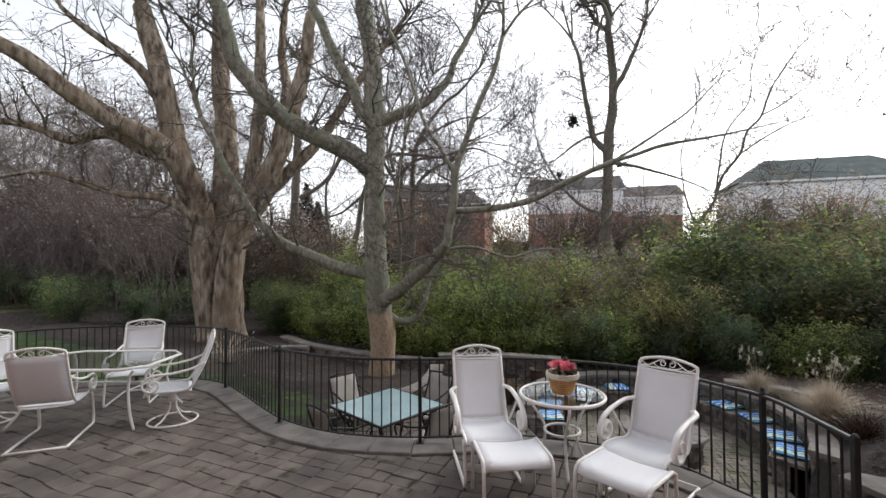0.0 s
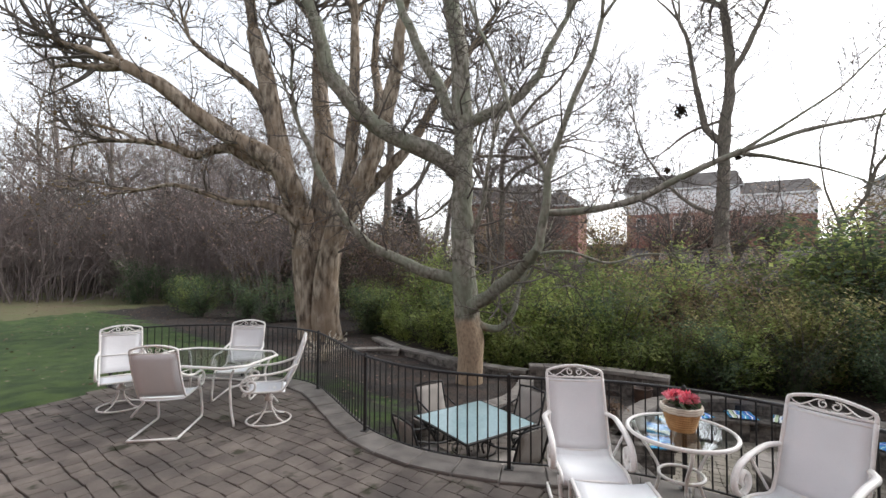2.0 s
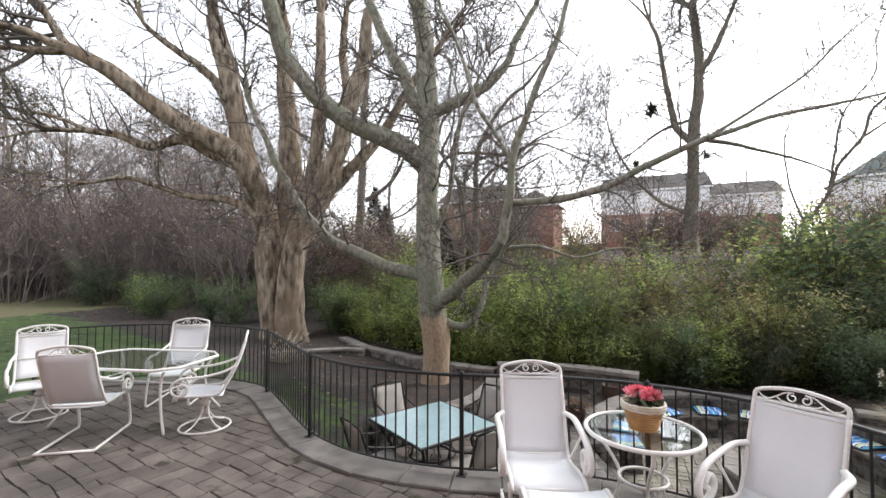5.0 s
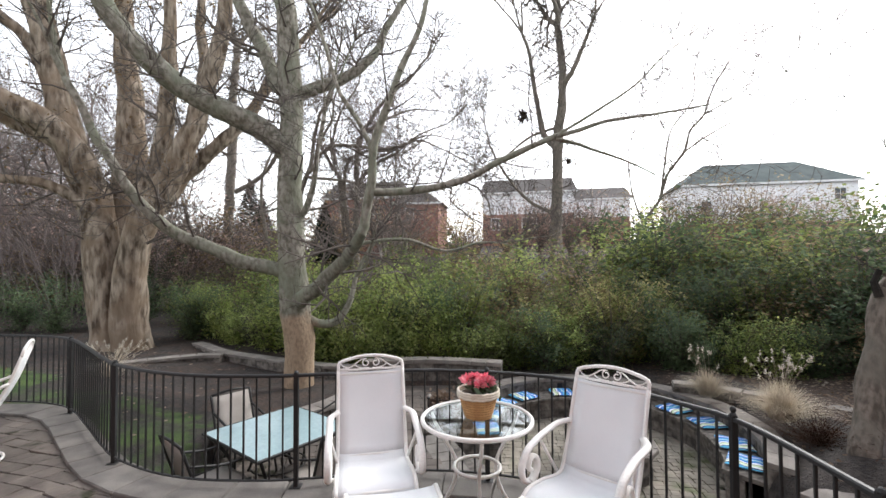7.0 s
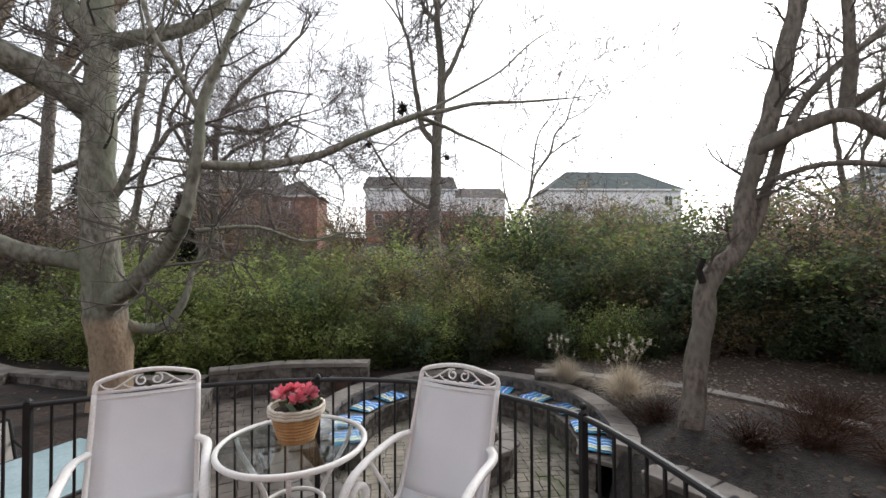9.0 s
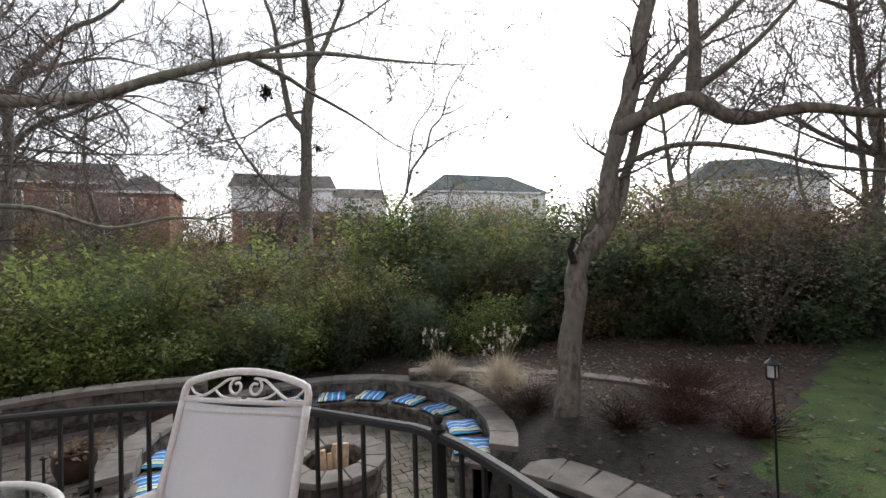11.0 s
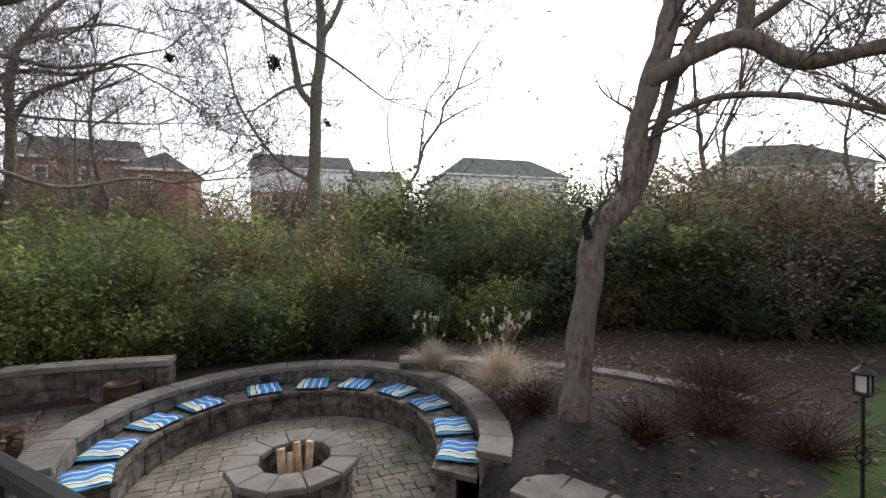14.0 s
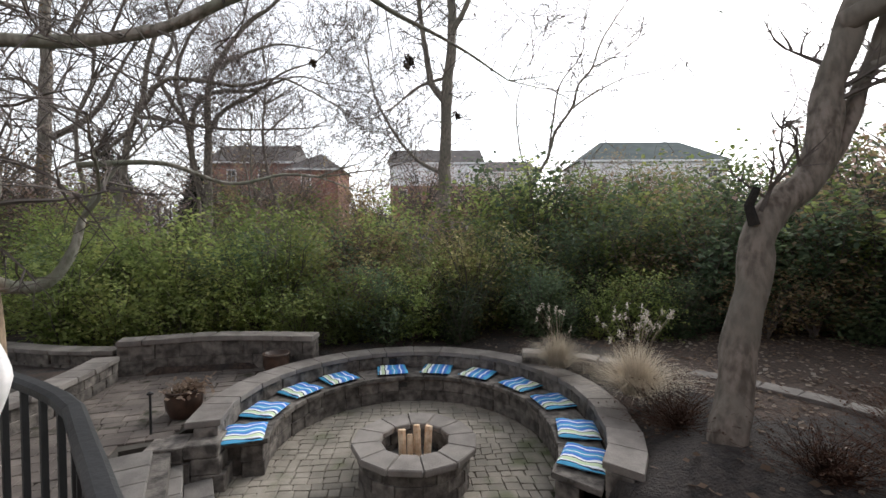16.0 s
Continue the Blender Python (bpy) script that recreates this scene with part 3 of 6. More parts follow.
def ring_block(c, r0, r1, a0, a1, z0, z1, parent, name, material, rnd, gap=0.006, ch=0.008, bend=None):
    """One block of a round wall, its faces cut straight."""
    am, g = (a0 + a1) / 2, gap / 2
    more = bend or (lambda a: 0.0)
    pts = []
    for r, a, s in ((r0, a0, 1), (r1, a0, 1), (r1, a1, -1), (r0, a1, -1)):
        a2 = a + s * g / max(r, 0.2)
        pts.append(Vector((c.x + (r + more(a)) * math.cos(a2), c.y + (r + more(a)) * math.sin(a2))))
    m = sum(pts, Vector((0, 0))) / 4
    k = rnd.uniform(-0.008, 0.008)
    out = Vector((math.cos(am), math.sin(am))) * k
    b = Build().prism([(p.x - m.x, p.y - m.y) for p in pts], -(z1 - z0) / 2, (z1 - z0) / 2 - 0.003, ch, rnd, 0.02)
    o = part(name, b.mesh(name, material), parent)
    o.location = (m.x + out.x, m.y + out.y, (z0 + z1) / 2)
    return o


def round_courses(c, r0, r1, a0, a1, zs, length, parent, name, material, seed):
    rnd = random.Random(seed)
    for z0, z1 in zip(zs, zs[1:]):
        n = max(1, round((a1 - a0) * (r0 + r1) / 2 / length))
        cuts = [a0 + (a1 - a0) * (i + (rnd.uniform(-0.25, 0.25) if 0 < i < n else 0)) / n for i in range(n + 1)]
        for p, q in zip(cuts, cuts[1:]):
            ring_block(c, r0, r1, p, q, z0, z1, parent, name, material, rnd, bend=bench_bend)


def path_wall(name, line, width, z0, z1, cap_h, label, parent=None, seed=1, length=0.32, overhang=0.03, course=0.18):
    """A block wall with capstones along a line."""
    rnd = random.Random(seed)
    wall = parent or empty(name, Matrix.Translation((line[0][0], line[0][1], z0)), label, "garden wall", kind="structure")
    back = wall.matrix_world.translation.copy()
    pts = spline([(x, y, 0) for x, y in line], length)

    def block(a, b, z0, z1, w, nm, material):
        d = (b - a).normalized()
        s = Vector((-d.y, d.x, 0)) * w / 2
        a, b = a + d * 0.003, b - d * 0.003
        q = [a - s, b - s, b + s, a + s]
        m = sum(q, Vector((0, 0, 0))) / 4
        bb = Build().prism([(p.x - m.x, p.y - m.y) for p in q], -(z1 - z0) / 2, (z1 - z0) / 2 - 0.003, 0.009, rnd, 0.02)
        o = part(nm, bb.mesh(nm, material), wall)
        o.location = Vector((m.x, m.y, (z0 + z1) / 2)) - back + Vector((rnd.uniform(-0.006, 0.006), rnd.uniform(-0.006, 0.006), 0))

    n = max(1, round((z1 - cap_h - z0) / course))
    h = (z1 - cap_h - z0) / n
    for k in range(n):
        P = pts if k % 2 == 0 else [pts[0]] + [(a + b) / 2 for a, b in zip(pts, pts[1:])] + [pts[-1]]
        for a, b in zip(P, P[1:]):
            block(a, b, z0 + k * h, z0 + (k + 1) * h, width, "block", BLOCK)
    for a, b in zip(pts, pts[1:]):
        block(a, b, z1 - cap_h, z1, width + overhang * 2, "capstone", CAPSTONE)
    return wall


def ribbon(name, line, z0, z1, thick, material, label):
    pts = spline([(p[0], p[1], 0) for p in line], 0.25)
    v, f = [], []
    for i, p in enumerate(pts):
        d = (pts[min(i + 1, len(pts) - 1)] - pts[max(i - 1, 0)]).normalized()
        s = Vector((d.y, -d.x, 0)) * thick
        v += [(p.x, p.y, z0), (p.x, p.y, z1), (p.x + s.x, p.y + s.y, z1), (p.x + s.x, p.y + s.y, z0)]
    for i in range(len(pts) - 1):
        for k in range(4):
            a, b = i * 4 + k, i * 4 + (k + 1) % 4
            f.append((a, a + 4, b + 4, b))
    f += [(0, 1, 2, 3), tuple(len(v) - 4 + k for k in (3, 2, 1, 0))]
    return tagged(new(name, mesh(name, v, f, material)), label, "retaining wall", kind="structure")


def make_setting():
    make_ground()
    floor = slab("patio_floor", PATIO, -0.022, 0.18, JOINT, "raised patio of weathered grey-brown pavers with mossy joints")
    terrace = slab("terrace_floor", TERRACE, TERRACE_Z - 0.022, 0.5, JOINT, "lower terrace paved in grey-brown stone beside the fire pit")
    pit_area = [(0.5, 4.0), (0.5, 7.7), (1.3, 7.7)] + [(PIT.x + 1.7 * math.cos(radians(a)), PIT.y + 1.7 * math.sin(radians(a))) for a in range(172, -56, -12)] + [(4.4, 5.6), (3.6, 3.2), (2.3, 3.0), (1.4, 4.0)]
    pit = slab("pit_floor", pit_area, PIT_Z - 0.022, 0.2, JOINT, "sunken round floor of small mossy pavers round the fire pit")
    ribbon("patio_retaining_wall", [(p[0], p[1] + 0.02) for p in FENCE[8:]] + [(2.42, 1.0), (2.42, -1.5)], -1.5, -0.06, 0.2, BLOCK, "dark block wall that holds up the raised patio")
    ribbon("terrace_edge", [(1.52, 4.2), (0.55, 7.15)], -1.5, TERRACE_Z - 0.03, 0.2, BLOCK, "block edge of the lower terrace")

    # curb stones under the fence
    curb = empty("patio_curb", Matrix(), "low curb of cast stone along the curved patio edge", "curb", kind="structure")
    rnd = random.Random(5)
    pts = spline([(x, y, 0) for x, y in FENCE], 0.42)
    for i in range(len(pts) - 1):
        a, b = pts[i], pts[i + 1]

        def off(k, s):
            d = (pts[min(k + 1, len(pts) - 1)] - pts[max(k - 1, 0)]).normalized()
            return pts[k] + Vector((-d.y, d.x, 0)) * s
        q = [off(i, -0.27), off(i + 1, -0.27), off(i + 1, 0.1), off(i, 0.1)]
        m = sum(q, Vector((0, 0, 0))) / 4
        q = [p + (m - p).normalized() * 0.004 for p in q]
        bb = Build().prism([(p.x - m.x, p.y - m.y) for p in q], -0.09, 0.03, 0.012, rnd, 0.01)
        o = part("curb_stone", bb.mesh("curb_stone", KERB), curb)
        o.location = (m.x, m.y, rnd.uniform(-0.004, 0.004))

    # ring bench and its back wall
    bench = empty("fire_pit_bench", Matrix.Translation((0, 0, 0)), "half-round stone bench with a low block back and pale capstones", "stone bench", kind="structure")
    A0, A1 = radians(-51.5), radians(186)
    round_courses(PIT, 1.62, 1.84, A0, A1, [PIT_Z, PIT_Z + 0.165, SEAT_Z - 0.065], 0.33, bench, "block", BLOCK, 3)
    round_courses(PIT, 1.57, 2.04, A0, A1, [SEAT_Z - 0.062, SEAT_Z], 0.34, bench, "seat_slab", BLOCK, 4)
    round_courses(PIT, 2.06, 2.29, A0, A1, [SEAT_Z - 0.3, SEAT_Z - 0.15, SEAT_Z], 0.42, bench, "block", BLOCK, 8)
    round_courses(PIT, 2.06, 2.29, A0, A1, [SEAT_Z, CAP_Z - 0.075], 0.33, bench, "block", BLOCK, 6)
    round_courses(PIT, 2.03, 2.37, A0, A1, [CAP_Z - 0.072, CAP_Z], 0.4, bench, "capstone", CAPSTONE, 7)
    ribbon("bench_backing", [(PIT.x + 1.85 * math.cos(radians(a)), PIT.y + 1.85 * math.sin(radians(a))) for a in range(184, -20, -8)], -1.4, SEAT_Z - 0.07, -0.22, BLOCK, "block filling under the bench seat")

    # garden walls
    path_wall("back_wall", [(-0.95, 9.8), (0.4, 9.98), (1.9, 9.62)], 0.26, TERRACE_Z, -0.27, 0.085, "straight low wall of grey blocks with pale capstones behind the terrace", seed=11)
    path_wall("curved_wall", [(-2.3, 6.2), (-1.7, 7.0), (-1.12, 7.75), (-0.95, 8.6), (-0.95, 9.5)], 0.26, TERRACE_Z, -0.44, 0.08, "low curved block wall that edges the tree bed", seed=12)
    path_wall("far_curved_wall", [(-0.98, 9.9), (-1.9, 10.1), (-3.0, 10.6), (-4.0, 11.1), (-4.9, 11.6), (-6.25, 12.85)], 0.24, -0.95, -0.42, 0.07, "low block wall curving away behind the tree", seed=13)
    path_wall("bed_edging", [(-4.75, 11.25), (-5.4, 11.2), (-6.1, 10.8), (-6.8, 10.3), (-7.5, 9.7)], 0.22, -0.75, -0.42, 0.07, "low stone edging that curves round the tree bed", seed=16)
    path_wall("bed_wall", [(4.98, 8.7), (5.25, 8.62), (5.71, 8.24), (6.45, 7.52), (7.05, 6.85), (7.5, 5.9), (7.75, 5.0)], 0.2, -0.8, -0.45, 0.07, "low curved edging wall of the mulch bed", seed=14, length=0.36)
    path_wall("step_wall", [(4.73, 5.36), (4.92, 4.9), (5.04, 4.35), (5.1, 3.8)], 0.46, -1.1, -0.69, 0.08, "flat-capped block wall that runs on from the bench end", seed=15, length=0.3)

    # steps from terrace to the pit floor
    steps = empty("steps", Matrix(), "three low stone steps down to the fire pit floor", "steps", kind="structure")
    rnd = random.Random(9)
    slant = radians(19)
    down, side = Vector((math.sin(slant), -math.cos(slant), 0)), Vector((math.cos(slant), math.sin(slant), 0))
    for x0, x1, z in ((0.24, 0.61, TERRACE_Z + 0.004), (0.612, 0.875, TERRACE_Z - 0.16), (0.877, 1.14, TERRACE_Z - 0.32)):
        d = 0.0
        while d < 2.9:
            w = rnd.uniform(0.24, 0.42)
            m = (x1 - x0) / 2 * math.cos(slant)
            b = Build().box(-m, m, -w / 2 + 0.004, w / 2 - 0.004, -0.16, 0.0, 0.012)
            o = part("step_stone", b.mesh("step_stone", KERB), steps)
            o.location = Vector(((x0 + x1) / 2, 7.13, z)) + down * (d + w / 2)
            o.rotation_euler = (0, 0, slant)
            d += w
    for x0, x1, z0, z1 in ((0.36, 0.62, -1.3, -0.965), (0.62, 0.92, -1.3, -0.965), (0.92, 1.24, -1.3, -1.1), (0.5, 0.86, -0.96, -0.8), (0.92, 1.2, -1.095, -0.93), (0.86, 1.18, -0.925, -0.79)):
        o = part("pier_block", Build().box(x0 + 0.003, x1 - 0.003, 7.16, 7.5, z0, z1, 0.01).mesh("pier_block", BLOCK), steps)
    # house wall, porch and its steps behind the camera
    v = Build().box(-14, 9, -1.95, -1.6, -1.6, 5.5)
    tagged(new("wall_south", v.mesh("wall_south", HOUSEWALL)), "plain brick house wall behind the patio", "house wall", kind="structure")
    for k, (y1, z) in enumerate(((0.45, 0.5), (0.8, 0.335), (1.15, 0.17))):
        b = Build().box(-1.4, 2.3, -1.58 if k == 0 else (0.45, 0.8)[k - 1] + 0.002, y1, 0.0, z)
        tagged(new("porch_step", b.mesh("porch_step", KERB)), "plain stone step below the house door", "step", kind="structure")
    return floor, terrace, pit, pit_area


# ---- fence ----
def make_fence(name, line, posts, label, finial=()):
    f = empty(name, Matrix(), label, "iron fence")
    curve = spline([(x, y, 0) for x, y in line], 0.105)
    top, low = Build(), Build()

    def rail(b, z, w, h):
        v, q = [], []
        for i, p in enumerate(curve):
            d = (curve[min(i + 1, len(curve) - 1)] - curve[max(i - 1, 0)]).normalized()
            s = Vector((-d.y, d.x, 0))
            for u, t in ((-w, -h), (w, -h), (w, h * 0.4), (w * 0.55, h), (-w * 0.55, h), (-w, h * 0.4)):
                v.append(p + s * u + Vector((0, 0, z + t)))
        for i in range(len(curve) - 1):
            for k in range(6):
                a, c = i * 6 + k, i * 6 + (k + 1) % 6
                q.append((a, a + 6, c + 6, c))
        q += [tuple(range(6)), tuple(len(v) - 1 - k for k in range(6))]
        b.add(v, q)
    rail(top, 0.915, 0.0175, 0.012)
    rail(low, 0.085, 0.011, 0.007)
    part("top_rail", top.mesh("top_rail", IRON), f)
    part("bottom_rail", low.mesh("bottom_rail", IRON), f)
    pm = Build().box(-0.0065, 0.0065, -0.0065, 0.0065, 0.08, 0.904, 0.001).mesh("baluster", IRON)
    post = Build().box(-0.018, 0.018, -0.018, 0.018, 0.022, 0.935, 0.003).box(-0.045, 0.045, -0.045, 0.045, 0.02, 0.032, 0.003)
    post.lathe([(0.02, 0.93), (0.021, 0.938), (0.012, 0.95), (0.003, 0.955)], 10)
    po = post.mesh("post", IRON)
    ball = Build().lathe([(0.006, 0.94), (0.012, 0.946), (0.009, 0.951), (0.013, 0.955), (0.0175, 0.966), (0.016, 0.977), (0.009, 0.984), (0.002, 0.987)], 14).mesh("finial", IRON, True)
    used = set()
    for x, y in posts:
        i = min(range(len(curve)), key=lambda k: (curve[k].x - x) ** 2 + (curve[k].y - y) ** 2)
        used.add(i)
        o = part("post", po, f)
        o.location = curve[i]
        if (x, y) in finial:
            q = part("finial", ball, o)
    for i, p in enumerate(curve):
        if i not in used:
            d = (curve[min(i + 1, len(curve) - 1)] - curve[max(i - 1, 0)])
            o = part("baluster", pm, f)
            o.location, o.rotation_euler = p, (0, 0, math.atan2(d.y, d.x))
    return f


# ---- plants ----
def tree_mesh(limbs, seed, density=1.0, twig_len=1.0, levels=3, sides=8, rise=0.25, spread=1.0, reach=1.0, fine=0.0022):
    """Limbs as tapered, slightly knotted tubes, with branches and twigs that grow from them. Two meshes: wood and twigs."""
    rnd = random.Random(seed)
    wood, twig, tips = Build(), Build(), []

    def smooth(pts, step):
        return spline(pts, step)

    def tube(b, pts, r0, r1, n, rough, foot=None):
        k = len(pts)
        v, f = [], []
        up = Vector((0.3, 1, 0.2)).normalized()
        ph = rnd.random() * 9
        for i, p in enumerate(pts):
            d = (pts[min(i + 1, k - 1)] - pts[max(i - 1, 0)])
            if d.length < 1e-6:
                d = Vector((0, 0, 1))
            d.normalize()
            s = d.cross(up)
            if s.length < 0.1:
                s = d.orthogonal()
            s.normalize()
            u = s.cross(d)
            r = r0 + (r1 - r0) * i / (k - 1)
            for j in range(n):
                t = 2 * math.pi * j / n
                q = r * (1 + 0.16 * math.exp(-max(0, p.z - foot) / 0.22)) if foot is not None else r
                if rough:
                    q *= 1 + rough * noise.noise(Vector((math.cos(t) * 1.3 + ph, math.sin(t) * 1.3, i * 0.45)))
                    q += 0.05 * r * math.sin(3 * t + ph)
                v.append(p + (s * math.cos(t) + u * math.sin(t)) * q)
        for i in range(k - 1):
            for j in range(n):
                a, c = i * n + j, i * n + (j + 1) % n
                f.append((a, c, c + n, a + n))
        f.append(tuple((k - 1) * n + j for j in range(n)))
        b.add(v, f)

    def grow(p, d, length, r, level):
        n = 5 if level < 1 else 4 if level < 2 else 3
        pts, q = [p], p
        for i in range(n):
            d = (d + Vector((rnd.gauss(0, 0.17), rnd.gauss(0, 0.17), rnd.gauss(0.03, 0.15)))).normalized()
            q = q + d * length / n
            pts.append(q)
        tube(twig if level else wood, pts, r, max(fine, r * 0.3), 4 if level < 2 else 3, 0)
        if level >= levels:
            tips.append((q, d))
            return
        for k in range(rnd.randint(3, 5) if level else rnd.randint(4, 7)):
            i = rnd.randint(1, n - 1)
            base = pts[i].lerp(pts[i + 1], rnd.random())
            side = d.orthogonal()
            side.rotate(Matrix.Rotation(rnd.random() * 6.28, 3, d))
            nd = (d * 0.75 + side * rnd.uniform(0.5, 1.0) * spread + Vector((0, 0, rise * 0.5))).normalized()
            grow(base, nd, length * rnd.uniform(0.42, 0.68), max(fine * 1.3, r * 0.5), level + 1)

    base = limbs[0][0][0][2]
    for pts, r0, r1 in limbs:
        foot = pts[0][2] if pts[0][2] < base + 0.15 and pts[-1][2] > base + 0.5 else None
        if foot is not None:
            pts = [(pts[0][0], pts[0][1], pts[0][2] - 0.4)] + list(pts)
        P = smooth(pts, max(0.12, min(0.5, r0 * 0.9)))
        P = [p + Vector((noise.noise(p * 1.7), noise.noise(p * 1.7 + Vector((9, 0, 0))), 0)) * min(0.05, r0 * 0.35) for p in P]
        tube(wood, P, r0, r1, sides if r0 > 0.06 else 6, 0.22 if r0 > 0.05 else 0, foot)
        if r1 > 0.1 and (len(pts) < 6 or P[-1].z < 2.2):
            continue
        length = sum((a - b).length for a, b in zip(P, P[1:]))
        count = int(length * density * 2.2)
        for k in range(count):
            s = rnd.uniform(0.25, 1.0)
            i = min(len(P) - 2, int(s * (len(P) - 1)))
            d = (P[i + 1] - P[i]).normalized()
            r = r0 + (r1 - r0) * s
            if P[i].z < 1.2:
                continue
            side = d.orthogonal()
            side.rotate(Matrix.Rotation(rnd.random() * 6.28, 3, d))
            nd = (d * 0.5 + side * spread + Vector((0, 0, rise))).normalized()
            grow(P[i], nd, twig_len * rnd.uniform(0.6, 1.5) * reach, min(0.03, max(0.006, r * 0.28)), 1)
        # the limb goes on past its end
        d = (P[-1] - P[-3]).normalized()
        if any((Vector(o[0]) - P[-1]).length < 0.3 for o, _, _ in limbs if o is not pts):
            continue
        for k in range(3):
            grow(P[-1], (d + Vector((rnd.gauss(0, 0.3), rnd.gauss(0, 0.3), rnd.gauss(0.1, 0.2)))).normalized(), twig_len * 1.9 * reach, r1 * 0.85, 0)
    return wood, twig, tips


def leaf_cloud(points, size, rnd, build=None, flat=0.5, n=1, spread=0.12):
    """Small pointed leaves, two triangles each, round the points."""
    b = build or Build()
    v, f = b.v, b.f
    for p in points:
        for _ in range(n):
            c = Vector(p) + Vector((rnd.gauss(0, spread), rnd.gauss(0, spread), rnd.gauss(0, spread)))
            a, t = rnd.random() * 6.283, rnd.gauss(0, flat)
            s = size * rnd.uniform(0.6, 1.3)
            d = Vector((math.cos(a) * math.cos(t), math.sin(a) * math.cos(t), math.sin(t)))
            w = Vector((-math.sin(a), math.cos(a), rnd.uniform(-0.7, 0.7))) * 0.32
            k = len(v)
            v += [tuple(c), tuple(c + (d * 0.5 + w) * s), tuple(c + d * s), tuple(c + (d * 0.5 - w) * s)]
            f.append((k, k + 1, k + 2, k + 3))
    return b


def make_tree(name, limbs, bark, label, seed, leaves=0.0, leaf_size=0.09, leaf_mat=None, **kw):
    wood, twig, tips = tree_mesh(limbs, seed, **kw)
    base = Vector(limbs[0][0][0])
    t = empty(name, Matrix.Translation(base), label, "tree")
    for nm, b, m in (("trunk", wood, bark), ("crown", twig, TWIG)):
        o = part(nm, b.mesh(nm, m, nm == "trunk"), t)
        o.location = -base
    if leaves:
        rnd = random.Random(seed)
        pts = [p for p, d in tips if rnd.random() < leaves]
        o = part("leaves", leaf_cloud(pts, leaf_size, rnd, n=3, spread=0.08).mesh("leaves", leaf_mat or DRY_LEAF), t)
        o.location = -base
    return t


def bush(name, seed, w, h, leaves, size, material, label, stems=14, dens=1.0):
    """An uneven shrub: arching stems and clumps of leaves with gaps between."""
    rnd = random.Random(seed)
    t = empty(name, Matrix(), label, "shrub")
    wood, pts = Build(), []
    clumps = []
    for i in range(stems):
        a = rnd.random() * 6.283
        r = w * rnd.uniform(0.3, 1.0)
        hh = h * rnd.uniform(0.6, 1.08) * (1 - 0.25 * (r / w) ** 2)
        P = []
        for k in range(6):
            s = k / 5
            P.append(Vector((math.cos(a) * r * s ** 1.5 + rnd.gauss(0, 0.04), math.sin(a) * r * s ** 1.5 + rnd.gauss(0, 0.04), hh * s ** 0.8)))
        wood.tube(P, 0.02, 4, 0.004)
        for k in range(1, 6):
            if rnd.random() < 0.8:
                clumps.append((P[k] + Vector((rnd.gauss(0, w * 0.14), rnd.gauss(0, w * 0.14), rnd.gauss(0, 0.16))), rnd.uniform(0.1, 0.24)))
    per = max(1, int(leaves / len(clumps)))
    b = Build()
    for c, s in clumps:
        if c.z < 0.05:
            continue
        leaf_cloud([c], size, rnd, b, 0.4, per, s)
    part("branchwork", wood.mesh("branchwork", TWIG), t)
    part("foliage", b.mesh("foliage", material), t)
    return t


def hide_source(t):
    """Drops a pattern thing once it has been copied."""
    for o in list(t.children_recursive) + [t]:
        bpy.data.objects.remove(o)


# ---- furniture ----
def crest(b, y, z, w, tilt):
    """The scrolled top of a chair back, in a nearly upright plane."""
    hw = w / 2

    def P(x, h):
        return (x, y + h * tilt, z + h)
    b.tube(spline([P(-hw, -0.01), P(-hw, 0.03), P(-hw * 0.985, 0.052), P(-hw * 0.9, 0.066), P(-hw * 0.6, 0.086), P(-hw * 0.3, 0.099), P(0, 0.103), P(hw * 0.3, 0.099), P(hw * 0.6, 0.086), P(hw * 0.9, 0.066), P(hw * 0.985, 0.052), P(hw, 0.03), P(hw, -0.01)], 0.025), 0.0135, 8)
    b.tube([P(-hw, 0.004), P(hw, 0.004)], 0.009, 6)
    b.tube([P(-hw, -0.028), P(hw, -0.028)], 0.007, 6)
    for s in (-1, 1):
        pts = []
        for i in range(20):
            u = i / 19
            a = math.pi * (0.5 + 2.2 * u)
            r = 0.03 * (1 - 0.6 * u)
            pts.append(P(s * (0.038 - r * math.cos(a) * 1.0), 0.05 + r * math.sin(a)))
        b.tube(pts, 0.0055, 5)
        b.tube(spline([P(s * 0.03, 0.08), P(s * 0.075, 0.075), P(s * 0.12, 0.045), P(s * 0.17, 0.018), P(s * 0.235, 0.012)], 0.02), 0.0055, 5)
        b.tube(spline([P(s * 0.012, 0.014), P(s * 0.05, 0.012), P(s * 0.1, 0.022), P(s * 0.13, 0.045)], 0.02), 0.0045, 5)
        b.tube(spline([P(s * 0.235, 0.055), P(s * 0.21, 0.028), P(s * 0.17, 0.018)], 0.02), 0.0045, 5)


